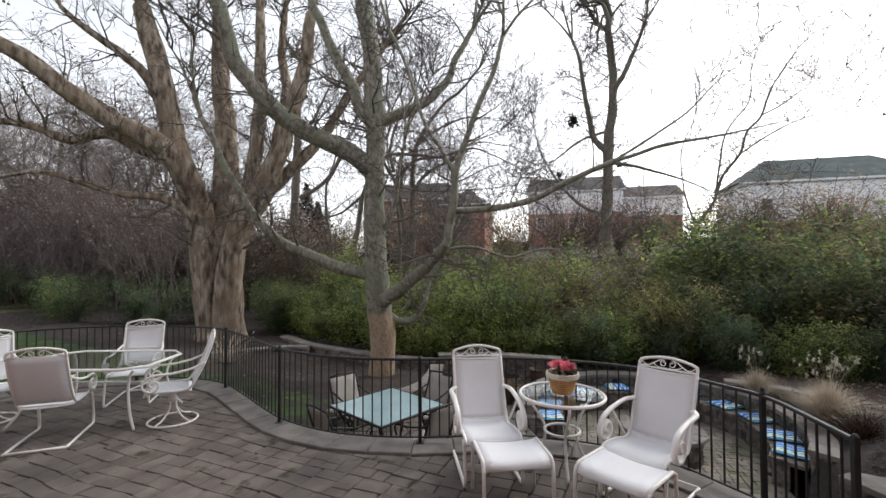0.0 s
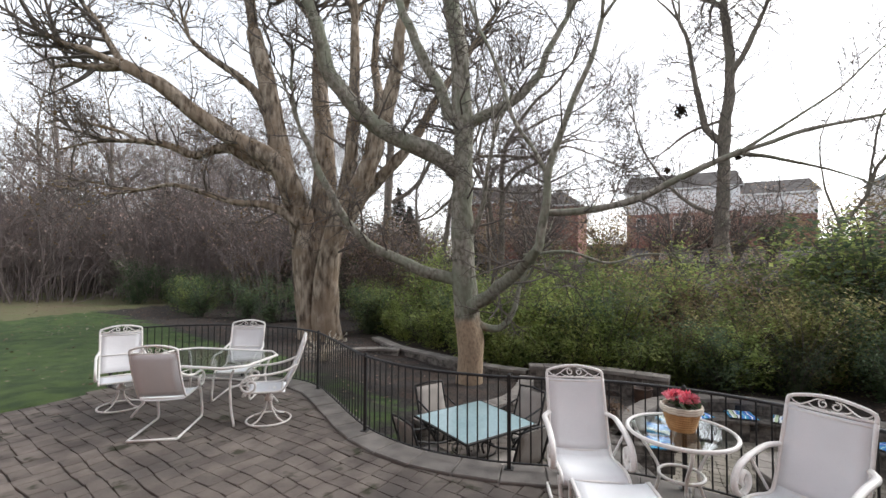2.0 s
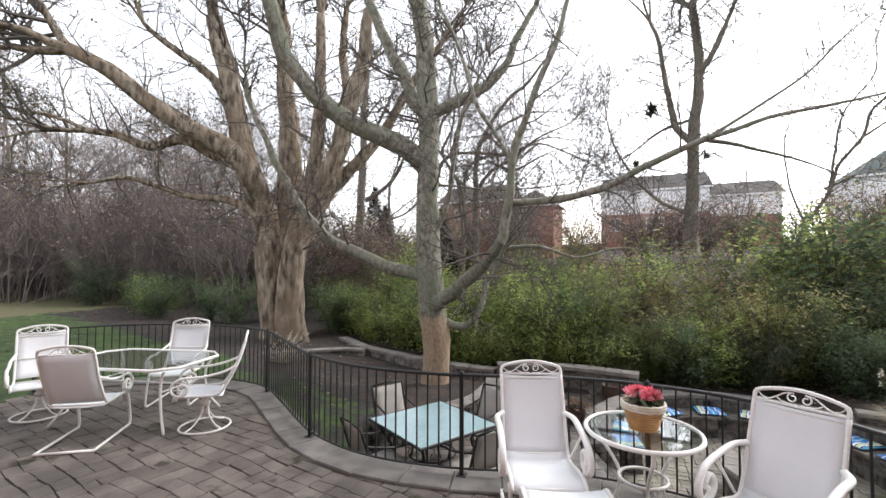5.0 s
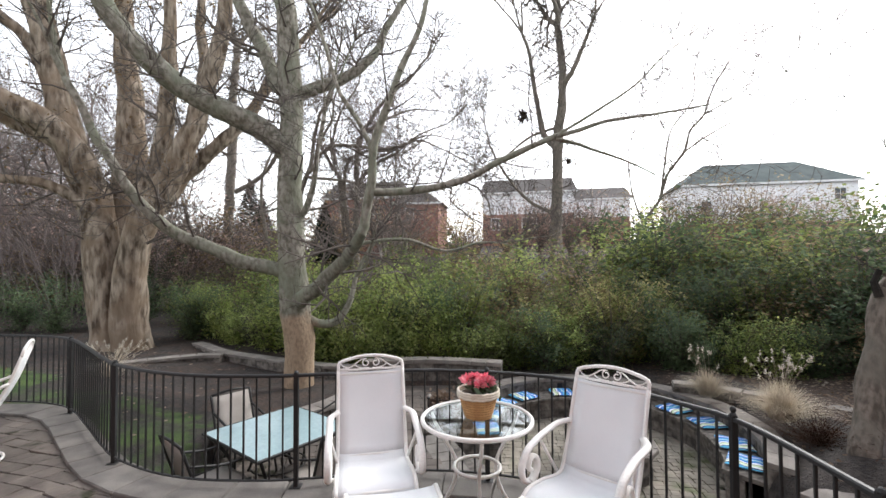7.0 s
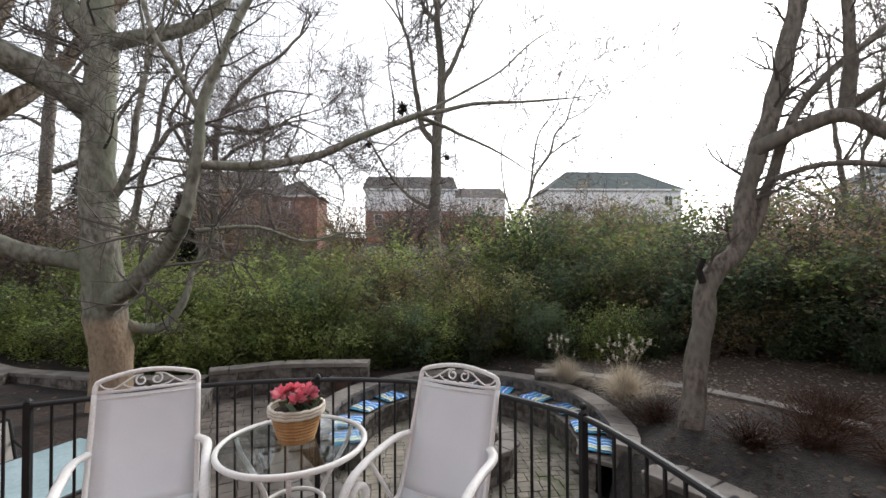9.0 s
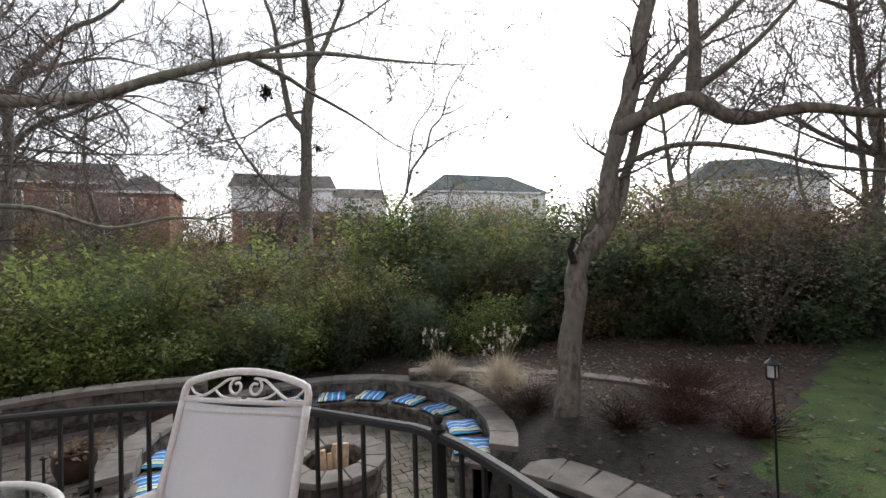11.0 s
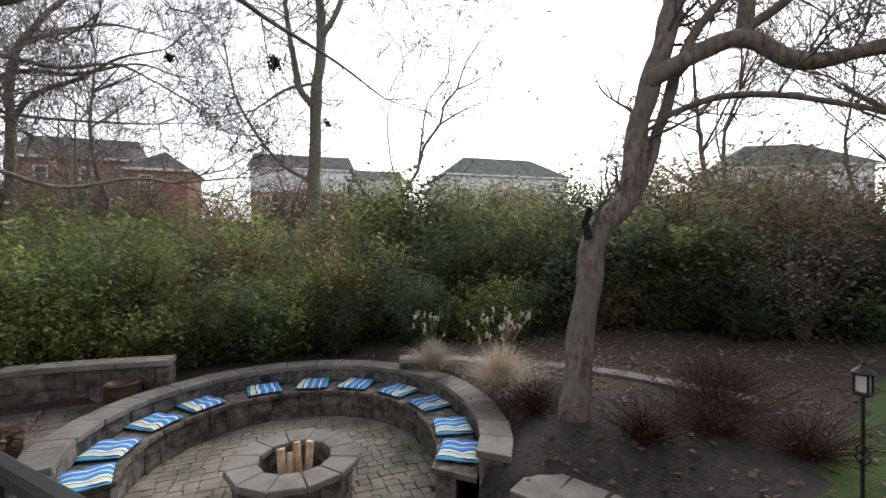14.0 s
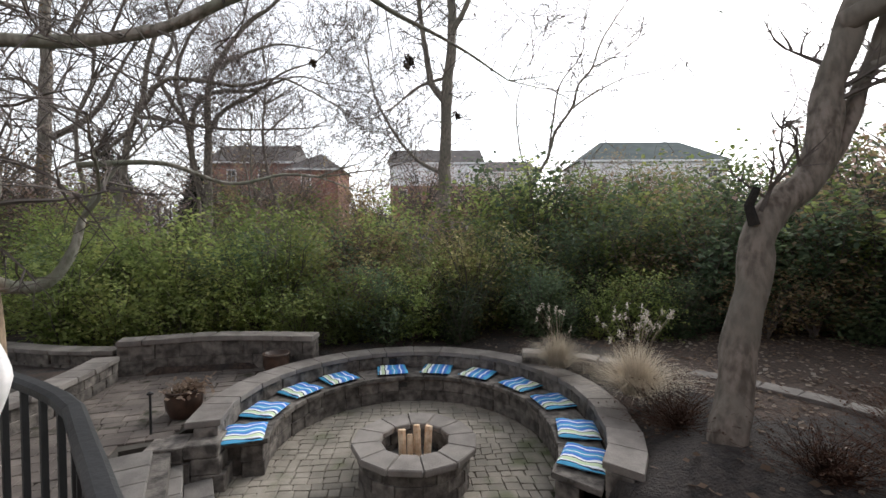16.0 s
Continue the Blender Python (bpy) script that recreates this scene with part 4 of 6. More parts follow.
def chair(m, base, label, group):
    """A sling chair with scrolled arms; its front is towards -y."""
    c = empty("patio_chair", m, label, "chair", group)
    w, zt = 0.50, 0.98
    yb0, yb1 = 0.20, 0.42
    zs = 0.42
    rows = []
    for i in range(9):
        s = i / 8
        y, z = yb0 + (yb1 - yb0) * s + 0.03 * math.sin(s * 3.14), zs + 0.03 + (zt - zs - 0.03) * s
        rows.append([(x, y + 0.015 * (1 - (x / (w / 2)) ** 2), z) for x in np.linspace(-w / 2 + 0.01, w / 2 - 0.01, 7)])
    part("backrest", Build().sheet(rows, 0.006).mesh("backrest", SLING, True), c)
    seat = []
    for i in range(8):
        s = i / 7
        y = -0.27 + 0.47 * s
        z = zs + 0.02 - 0.035 * s + (-(0.035) * (1 - s * 5) if s < 0.2 else 0)
        seat.append([(x, y, z - 0.015 * (1 - (x / (w / 2)) ** 2)) for x in np.linspace(-w / 2 + 0.01, w / 2 - 0.01, 7)])
    part("seat", Build().sheet(seat, 0.006).mesh("seat", SLING, True), c)
    fr = Build()
    for s in (-1, 1):
        x = s * w / 2
        fr.tube(spline([(x, -0.29, zs - 0.03), (x, -0.26, zs + 0.01), (x, 0.1, zs), (x, 0.2, zs + 0.05), (x, 0.33, 0.72), (x, yb1, zt)], 0.05), 0.0135, 8)
    fr.tube([(-w / 2, -0.26, zs - 0.02), (w / 2, -0.26, zs - 0.02)], 0.011, 6)
    fr.tube([(-w / 2, 0.16, zs - 0.01), (w / 2, 0.16, zs - 0.01)], 0.011, 6)
    fr.tube([(-w / 2, 0.31, 0.68), (w / 2, 0.31, 0.68)], 0.008, 6)
    part("frame", fr.mesh("frame", WHITE_METAL, True), c)
    cr = Build()
    crest(cr, yb1, zt, w, 0.25)
    part("crest", cr.mesh("crest", WHITE_METAL, True), c, "scrolled white metal crest")
    for s in (-1, 1):
        a = Build()
        x = s * (w / 2 + 0.035)
        a.tube(spline([(s * w / 2, 0.34, 0.74), (x, 0.2, 0.68), (x, 0.0, 0.645), (x, -0.2, 0.64), (x, -0.295, 0.58), (x, -0.3, 0.5), (x, -0.23, 0.45), (x, -0.155, 0.48), (x, -0.15, 0.55), (x, -0.21, 0.575), (x, -0.24, 0.53), (x, -0.21, 0.505)], 0.02), 0.018, 8, flat=0.8)
        a.tube([(x, -0.24, 0.505), (s * w / 2, -0.2, zs)], 0.012, 6)
        part("armrest", a.mesh("armrest", WHITE_METAL, True), c)
    b = Build()
    if base == "swivel":
        b.tube([(0.27 * math.cos(t), 0.27 * math.sin(t), 0.013) for t in np.linspace(0, 2 * math.pi, 29)[:-1]], 0.0125, 8, close=True)
        for k in range(4):
            t = math.pi / 4 + k * math.pi / 2
            d = Vector((math.cos(t), math.sin(t), 0))
            b.tube(spline([d * 0.27 + Vector((0, 0, 0.014)), d * 0.16 + Vector((0, 0, 0.05)), d * 0.06 + Vector((0, 0, 0.15)), d * 0.035 + Vector((0, 0, 0.26))], 0.04), 0.0105, 6)
        b.lathe([(0.05, 0.25), (0.055, 0.29), (0.035, 0.3), (0.03, 0.38), (0.09, 0.39), (0.09, 0.405)], 14)
        b.tube([(-0.24, 0, 0.40), (0.24, 0, 0.40)], 0.012, 6)
    else:
        for s in (-1, 1):
            x = s * (w / 2 + 0.01)
            b.tube(spline([(x, -0.26, zs - 0.02), (x, -0.3, 0.3), (x, -0.34, 0.1), (x, -0.33, 0.02), (x, -0.2, 0.016), (x, 0.42, 0.016)], 0.05), 0.0145, 8)
        b.tube([(-w / 2 - 0.01, 0.42, 0.016), (w / 2 + 0.01, 0.42, 0.016)], 0.0145, 8)
    part("base", b.mesh("base", WHITE_METAL, True), c)
    return c


def recliner(m, label):
    """The large sling chair: a higher, leaning back and wide scrolled arms."""
    c = empty("recliner_chair", m, label, "chair", "white sling recliners")
    w, zt, zs = 0.50, 0.98, 0.40
    prof = spline([(0, -0.33, 0.37), (0, -0.28, 0.43), (0, -0.1, 0.425), (0, 0.12, 0.385), (0, 0.2, 0.43), (0, 0.3, 0.66), (0, 0.42, zt)], 0.05)
    rows = [[(x, p.y, p.z - 0.014 * (1 - (x / (w / 2)) ** 2)) for x in np.linspace(-w / 2 + 0.008, w / 2 - 0.008, 7)] for p in prof]
    k = next(i for i, p in enumerate(prof) if p.z > 0.42 and p.y > 0.1)
    part("seat", Build().sheet(rows[:k + 1], 0.006).mesh("seat", SLING, True), c)
    part("backrest", Build().sheet(rows[k:], 0.006).mesh("backrest", SLING, True), c)
    fr = Build()
    for s in (-1, 1):
        fr.tube([(s * w / 2, p.y, p.z) for p in prof], 0.014, 8)
    for p in (prof[1], prof[k]):
        fr.tube([(-w / 2, p.y, p.z - 0.02), (w / 2, p.y, p.z - 0.02)], 0.011, 6)
    part("frame", fr.mesh("frame", WHITE_METAL, True), c)
    cr = Build()
    crest(cr, 0.42, zt, w, 0.35)
    part("crest", cr.mesh("crest", WHITE_METAL, True), c, "scrolled white metal crest")
    for s in (-1, 1):
        x = s * (w / 2 + 0.05)
        a = Build()
        a.tube(spline([(s * w / 2, 0.3, 0.7), (x, 0.22, 0.69), (x, 0.05, 0.68), (x, -0.08, 0.66), (x, -0.19, 0.62), (x, -0.25, 0.54), (x, -0.225, 0.455), (x, -0.14, 0.425), (x, -0.07, 0.475), (x, -0.08, 0.55), (x, -0.145, 0.575), (x, -0.18, 0.53), (x, -0.145, 0.495)], 0.02), 0.025, 8, flat=0.7)
        a.tube([(x, -0.17, 0.44), (s * w / 2, -0.15, 0.41)], 0.014, 6)
        a.tube([(x, -0.02, 0.645), (s * w / 2, 0.1, 0.42)], 0.011, 6)
        part("armrest", a.mesh("armrest", WHITE_METAL, True), c)
    b = Build()
    for s in (-1, 1):
        x = s * (w / 2 + 0.005)
        b.tube(spline([(x, -0.24, 0.4), (x, -0.3, 0.26), (x, -0.33, 0.08), (x, -0.3, 0.017), (x, -0.15, 0.016), (x, 0.4, 0.016)], 0.05), 0.0155, 8)
    b.tube([(-w / 2, 0.4, 0.016), (w / 2, 0.4, 0.016)], 0.0155, 8)
    part("base", b.mesh("base", WHITE_METAL, True), c)
    return c


def ottoman(m, label):
    c = empty("ottoman", m, label, "ottoman", "sling ottomans")
    w, d, h = 0.55, 0.47, 0.435
    rows = []
    for y in np.linspace(-d / 2, d / 2, 10):
        e = abs(y) / (d / 2)
        rows.append([(x, y * (1 - 0.02 * (e > 0.99)), h - 0.02 * (1 - (x / (w / 2)) ** 2) - (0.045 * max(0, e - 0.75) / 0.25) ** 1.0) for x in np.linspace(-w / 2 + 0.01, w / 2 - 0.01, 7)])
    part("seat", Build().sheet(rows, 0.007).mesh("seat", SLING, True), c)
    fr = Build()
    for s in (-1, 1):
        fr.tube([(s * w / 2, -d / 2 + 0.01, h - 0.035), (s * w / 2, -d / 2 + 0.06, h), (s * w / 2, d / 2 - 0.06, h), (s * w / 2, d / 2 - 0.01, h - 0.035)], 0.015, 8)
        fr.tube([(-w / 2, s * (d / 2 - 0.02), h - 0.065), (w / 2, s * (d / 2 - 0.02), h - 0.065)], 0.011, 6)
    part("frame", fr.mesh("frame", WHITE_METAL, True), c)
    for sx in (-1, 1):
        for sy in (-1, 1):
            b = Build().tube([(sx * w / 2, sy * (d / 2 - 0.02), h - 0.02), (sx * w / 2, sy * (d / 2 - 0.005), h - 0.08), (sx * w / 2, sy * (d / 2 + 0.01), 0.004)], 0.0145, 8)
            part("leg", b.mesh("leg", WHITE_METAL, True), c)
    return c


def side_table(m):
    t = empty("side_table", m, "round glass-topped side table with a white metal rim between the recliners", "table")
    r, h = 0.392, 0.70
    ring = [(r * math.cos(a), r * math.sin(a), h) for a in np.linspace(0, 2 * math.pi, 41)[:-1]]
    part("rim", Build().tube(ring, 0.016, 8, close=True).mesh("rim", WHITE_METAL, True), t)
    part("glass_top", Build().lathe([(r - 0.012, h - 0.001), (r - 0.012, h + 0.006)], 40).mesh("glass_top", GLASS), t, "clear glass disc")
    low = [(0.165 * math.cos(a), 0.165 * math.sin(a), 0.36) for a in np.linspace(0, 2 * math.pi, 29)[:-1]]
    part("lower_ring", Build().tube(low, 0.0125, 8, close=True).mesh("lower_ring", WHITE_METAL, True), t)
    for k in range(3):
        a = radians(30 + 120 * k)
        d = Vector((math.cos(a), math.sin(a), 0))
        z = Vector((0, 0, 1))
        b = Build().tube(spline([d * 0.375 + z * (h - 0.02), d * 0.345 + z * 0.6, d * 0.23 + z * 0.46, d * 0.17 + z * 0.35, d * 0.19 + z * 0.2, d * 0.27 + z * 0.05, d * 0.3 + z * 0.01], 0.04), 0.0135, 8)
        part("leg", b.mesh("leg", WHITE_METAL, True), t)


def flower_basket(m):
    rnd = random.Random(4)
    p = empty("flower_basket", m, "woven cane basket planter with red flowers on the side table", "potted plant")
    body = Build()
    prof = []
    for i in range(15):
        s = i / 14
        prof.append((0.105 + 0.035 * s + (0.003 if i % 2 else -0.002), 0.02 + 0.13 * s))
    body.lathe([(0.1, 0.0)] + prof, 28)
    part("basket", body.mesh("basket", BASKET), p)
    rim = Build()
    for z, r in ((0.155, 0.147), (0.172, 0.149), (0.188, 0.148)):
        rim.tube([(r * math.cos(a), r * math.sin(a), z + 0.003 * math.sin(a * 14)) for a in np.linspace(0, 2 * math.pi, 37)[:-1]], 0.011, 6, close=True)
    part("rim", rim.mesh("rim", BASKET_RIM, True), p, "pale braided rim")
    part("soil", Build().lathe([(0.13, 0.15), (0.13, 0.165)], 20).mesh("soil", SOIL), p)
    leaves = leaf_cloud([(rnd.gauss(0, 0.05), rnd.gauss(0, 0.05), 0.2 + rnd.random() * 0.04) for _ in range(70)], 0.07, rnd, n=1, spread=0.02)
    part("leaves", leaves.mesh("leaves", HEDGE_DARK), p)
    for k in range(7):
        a = k * 2.4
        c = Vector((0.085 * math.cos(a), 0.075 * math.sin(a), 0.215 + rnd.random() * 0.04)) * (0.5 if k == 0 else 1)
        c.z = 0.225 + rnd.random() * 0.045
        b = Build()
        for j in range(22):
            t, u = rnd.random() * 6.283, rnd.uniform(-0.3, 1.2)
            d = Vector((math.cos(t) * math.cos(u), math.sin(t) * math.cos(u), math.sin(u)))
            s = d.orthogonal().normalized() * 0.02
            q = c + d * rnd.uniform(0.045, 0.075)
            b.add([c, c.lerp(q, 0.6) + s, q, c.lerp(q, 0.6) - s], [(0, 1, 2, 3)])
        part("flower", b.mesh("flower", PETAL), p)


def dining_table(m):
    t = empty("dining_table", m, "white metal dining table with a clear glass top and cut corners", "table")
    a, b, c, h = 0.82, 0.53, 0.2, 0.72
    out = [(-a + c, -b), (a - c, -b), (a, -b + c), (a, b - c), (a - c, b), (-a + c, b), (-a, b - c), (-a, -b + c)]
    part("rim", Build().tube([(x, y, h) for x, y in out], 0.018, 8, close=True).mesh("rim", WHITE_METAL, True), t)
    part("glass_top", Build().prism([(x * 0.982, y * 0.978) for x, y in out], h - 0.001, h + 0.006, 0.001).mesh("glass_top", GLASS), t, "clear glass top")
    for sx in (-1, 1):
        for sy in (-1, 1):
            z = Vector((0, 0, 1))
            o, d = Vector((sx * (a - 0.17), sy * (b - 0.13), 0)), Vector((sx * 0.08, sy * 0.06, 0))
            q = Build().tube(spline([o + d + z * (h - 0.02), o + z * 0.62, o - d * 0.5 + z * 0.45, o + z * 0.2, o + d * 1.3 + z * 0.01], 0.04), 0.015, 8)
            part("leg", q.mesh("leg", WHITE_METAL, True), t)
    q = Build()
    for s in (-1, 1):
        q.tube([(s * (a - 0.2), -b + 0.15, 0.44), (s * (a - 0.2), b - 0.15, 0.44)], 0.011, 6)
    q.tube([(-a + 0.2, 0, 0.44), (a - 0.2, 0, 0.44)], 0.011, 6)
    part("stretcher", q.mesh("stretcher", WHITE_METAL, True), t)


def low_table(m):
    t = empty("terrace_table", m, "square table with a pale aqua glass top on the lower terrace", "table")
    a, h = 0.58, 0.70
    part("rim", Build().tube([(-a, -a, h), (a, -a, h), (a, a, h), (-a, a, h)], 0.02, 6, close=True).mesh("rim", IRON), t)
    part("glass_top", Build().prism([(-a, -a), (a, -a), (a, a), (-a, a)], h + 0.004, h + 0.014, 0.002).mesh("glass_top", FROST), t, "pale aqua glass")
    for sx in (-1, 1):
        for sy in (-1, 1):
            z = Vector((0, 0, 1))
            o = Vector((sx, sy, 0))
            b = Build().tube(spline([o * 0.53 + z * h, o * 0.45 + z * 0.55, o * 0.36 + z * 0.35, o * 0.4 + z * 0.12, o * 0.48 + z * 0.01], 0.06), 0.018, 8)
            part("leg", b.mesh("leg", IRON, True), t)
    b = Build().tube([(0.3 * math.cos(k), 0.3 * math.sin(k), 0.33) for k in np.linspace(0, 2 * math.pi, 21)[:-1]], 0.01, 6, close=True)
    part("brace", b.mesh("brace", IRON, True), t)


def low_chair(m):
    c = empty("terrace_chair", m, "dark metal chair with a tan sling at the terrace table", "chair", "terrace chairs")
    w, zs, zt = 0.5, 0.42, 0.92
    rows = [[(x, 0.22 + 0.15 * s, zs + 0.04 + (zt - zs - 0.04) * s) for x in np.linspace(-w / 2 + 0.02, w / 2 - 0.02, 5)] for s in np.linspace(0, 1, 6)]
    part("backrest", Build().sheet(rows, 0.006).mesh("backrest", SLING_TAN, True), c)
    rows = [[(x, -0.26 + 0.46 * s, zs + 0.01 - 0.02 * s) for x in np.linspace(-w / 2 + 0.02, w / 2 - 0.02, 5)] for s in np.linspace(0, 1, 6)]
    part("seat", Build().sheet(rows, 0.006).mesh("seat", SLING_TAN, True), c)
    fr = Build()
    for s in (-1, 1):
        x = s * w / 2
        fr.tube(spline([(x, -0.28, zs), (x, 0.12, zs), (x, 0.22, zs + 0.05), (x, 0.38, zt + 0.02)], 0.06), 0.015, 8)
        fr.tube(spline([(x, 0.33, 0.75), (x, 0.0, 0.66), (x, -0.24, 0.64), (x, -0.29, 0.58), (x, -0.25, 0.5)], 0.05), 0.014, 6)
    fr.tube([(-w / 2, 0.38, zt + 0.02), (0, 0.39, zt + 0.045), (w / 2, 0.38, zt + 0.02)], 0.015, 6)
    part("frame", fr.mesh("frame", IRON, True), c)
    for s in (-1, 1):
        x = s * w / 2
        for y0, y1 in ((-0.24, -0.3), (0.18, 0.34)):
            part("leg", Build().tube([(x, y0, zs), (x, (y0 + y1) / 2 + 0.03, 0.2), (x, y1, 0.012)], 0.014, 8).mesh("leg", IRON, True), c)
    return c


def cushion_mesh():
    n = 13
    v, f = [], []
    for s in (1, -1):
        for i in range(n):
            for j in range(n):
                x, y = -1 + 2 * i / (n - 1), -1 + 2 * j / (n - 1)
                e = max(0, (1 - abs(x) ** 5) * (1 - abs(y) ** 5)) ** 0.45
                fold = 0.012 * math.exp(-((y - 0.1 * x) / 0.22) ** 2) if s > 0 else 0
                v.append((x * 0.234, y * 0.218, s * 0.032 * e + 0.033 - fold + 0.01 * noise.noise(Vector((x * 2, y * 2, s)))))
    for k in (0, 1):
        for i in range(n - 1):
            for j in range(n - 1):
                a = k * n * n + i * n + j
                q = (a, a + n, a + n + 1, a + 1)
                f.append(q if k == 0 else q[::-1])
    return mesh("cushion", v, f, STRIPES, True)


CUSHIONS = (-41.0, -20.7, 3.0, 26.2, 49.1, 71.2, 93.0, 118.6, 139.1, 162.7, 183.0)


def make_cushions():
    rnd = random.Random(2)
    me = cushion_mesh()
    trim = Build()
    trim.tube([(x * 0.232, y * 0.216, 0.031) for x, y in ((-1, -1), (1, -1), (1, 1), (-1, 1))], 0.004, 5, close=True)
    tm = trim.mesh("piping", IRON)
    for a in CUSHIONS:
        t = radians(a + rnd.uniform(-1, 1))
        r = 1.83 + bench_bend(t)
        e = empty("seat_cushion", Matrix.Translation((PIT.x + r * math.cos(t), PIT.y + r * math.sin(t), SEAT_Z)) @ Matrix.Rotation(t + math.pi / 2 + rnd.gauss(0, 0.04) + (math.pi if a < 40 else 0), 4, "Z"),
                  "square cushion in blue, white and green stripes on the stone bench", "cushion", "striped bench cushions")
        part("cover", me, e)
        part("piping", tm, e, "dark piping")


def bench_light(a, r, z, w, h):
    """A small dark fitting let into the bench wall, its face towards the pit."""
    t = radians(a)
    m = Matrix.Translation((PIT.x + r * math.cos(t), PIT.y + r * math.sin(t), z)) @ Matrix.Rotation(t, 4, "Z")
    e = empty("bench_light", m, "small dark light fitting let into the stone bench wall", "wall light", "bench lights")
    part("housing", Build().box(-0.012, 0.03, -w / 2, w / 2, -h / 2, h / 2).mesh("housing", COPPER), e)
    part("hood", Build().box(-0.026, -0.0125, -w / 2, w / 2, h * 0.3, h / 2).mesh("hood", COPPER), e)


def fire_pit(m):
    rnd = random.Random(6)
    p = empty("fire_pit", m, "round stone fire pit with wedge-shaped capstones and split logs", "fire pit")
    o = Vector((0, 0))
    for k in range(3):
        n = 14
        for i in range(n):
            a = 2 * math.pi * (i + 0.5 * (k % 2)) / n
            ring_block(o, 0.36, 0.58, a, a + 2 * math.pi / n, k * 0.125, (k + 1) * 0.125, p, "block", BLOCK, rnd)
    n = 12
    for i in range(n):
        a = 2 * math.pi * i / n
        ring_block(o, 0.355, 0.655, a, a + 2 * math.pi / n, 0.378, 0.45, p, "capstone", CAPSTONE, rnd, 0.006, 0.012)
    part("ash_bed", Build().lathe([(0.35, 0.2), (0.2, 0.24), (0.01, 0.25)], 20).mesh("ash_bed", ASH), p)
    return p


def firewood(m):
    """Split logs stood up against one another in the middle of the pit."""
    rnd = random.Random(8)
    for x, y, w, h, lx, ly in ((-0.12, -0.05, 0.042, 0.33, -0.01, 0.05), (-0.05, -0.09, 0.032, 0.29, 0.0, 0.06), (0.035, -0.06, 0.037, 0.37, -0.015, 0.05), (0.12, -0.04, 0.044, 0.35, 0.025, 0.03), (0.03, 0.1, 0.04, 0.31, 0.0, -0.05)):
        b = Build().prism([(-w, -w * 0.55), (w * 0.9, -w * 0.75), (w * 0.75, w * 0.3), (0, w * 0.95), (-w * 0.8, w * 0.4)], 0, h, 0.006, rnd, 0.09)
        foot = m.translation + Vector((x, y, 0.0))
        o = new("firewood_log", b.mesh("firewood_log", LOGWOOD))
        o.matrix_world = Matrix.Translation(foot) @ Vector((lx, ly, h)).to_track_quat("Z", "Y").to_matrix().to_4x4() @ Matrix.Rotation(rnd.uniform(-0.5, 0.5), 4, "Z")
        tagged(o, "pale split log leaning in the fire pit", "firewood", "firewood logs")


def pot(m, r, h, label, name, fill=True):
    p = empty(name, m, label, "plant pot")
    b = Build().lathe([(r * 0.7, 0.0), (r * 0.75, h * 0.06), (r * 0.95, h * 0.4), (r * 1.0, h * 0.7), (r * 0.93, h * 0.9), (r * 1.03, h * 0.94), (r * 1.05, h), (r * 0.93, h), (r * 0.88, h * 0.88)], 26)
    part("body", b.mesh("body", RUSTPOT, True), p)
    if fill:
        part("soil", Build().lathe([(r * 0.9, h * 0.85), (r * 0.5, h * 0.9), (0.01, h * 0.93)], 18).mesh("soil", SOIL), p)
        rnd = random.Random(3)
        q = leaf_cloud([(r * 0.35 + rnd.gauss(0, r * 0.55), rnd.gauss(0, r * 0.5), h * rnd.uniform(0.93, 1.12)) for _ in range(260)], 0.06, rnd, n=1, spread=0.03)
        for _ in range(50):
            a, k = rnd.random() * 6.283, rnd.uniform(0.3, 1.5)
            q.tube([(0, 0, h * 0.9), (r * 0.5 * k * math.cos(a), r * 0.5 * k * math.sin(a), h * 1.15), (r * k * math.cos(a) + 0.05, r * k * math.sin(a), h * rnd.uniform(0.9, 1.2))], 0.0025, 3)
        tagged(part("dead_leaves", q.mesh("dead_leaves", LITTER), p), kind="stuff")


def lantern(m):
    p = empty("garden_lantern", m, "black lantern on a slim post with a knot halfway", "garden light")
    part("post", Build().tube([(0, 0, 0), (0, 0, 1.12)], 0.009, 8).mesh("post", COPPER), p)
    k = Build()
    for j in range(4):
        a = j * math.pi / 2
        k.tube(spline([(0, 0, 0.74), (0.03 * math.cos(a), 0.03 * math.sin(a), 0.78), (0.03 * math.cos(a + 1.5), 0.03 * math.sin(a + 1.5), 0.82), (0, 0, 0.86)], 0.015), 0.005, 5)
    part("knot", k.mesh("knot", COPPER), p)
    part("glass_body", Build().box(-0.026, 0.026, -0.026, 0.026, 1.14, 1.24).mesh("glass_body", FROSTPANE), p, "pale glass panes")
    c = Build().box(-0.034, 0.034, -0.034, 0.034, 1.12, 1.14)
    for sx in (-1, 1):
        for sy in (-1, 1):
            c.box(sx * 0.029 - 0.005, sx * 0.029 + 0.005, sy * 0.029 - 0.005, sy * 0.029 + 0.005, 1.14, 1.24, 0.001)
    part("cage", c.mesh("cage", COPPER), p)
    part("cap", Build().lathe([(0.05, 1.235), (0.052, 1.243), (0.028, 1.268), (0.012, 1.285), (0.01, 1.30), (0.003, 1.305)], 16).mesh("cap", COPPER), p)


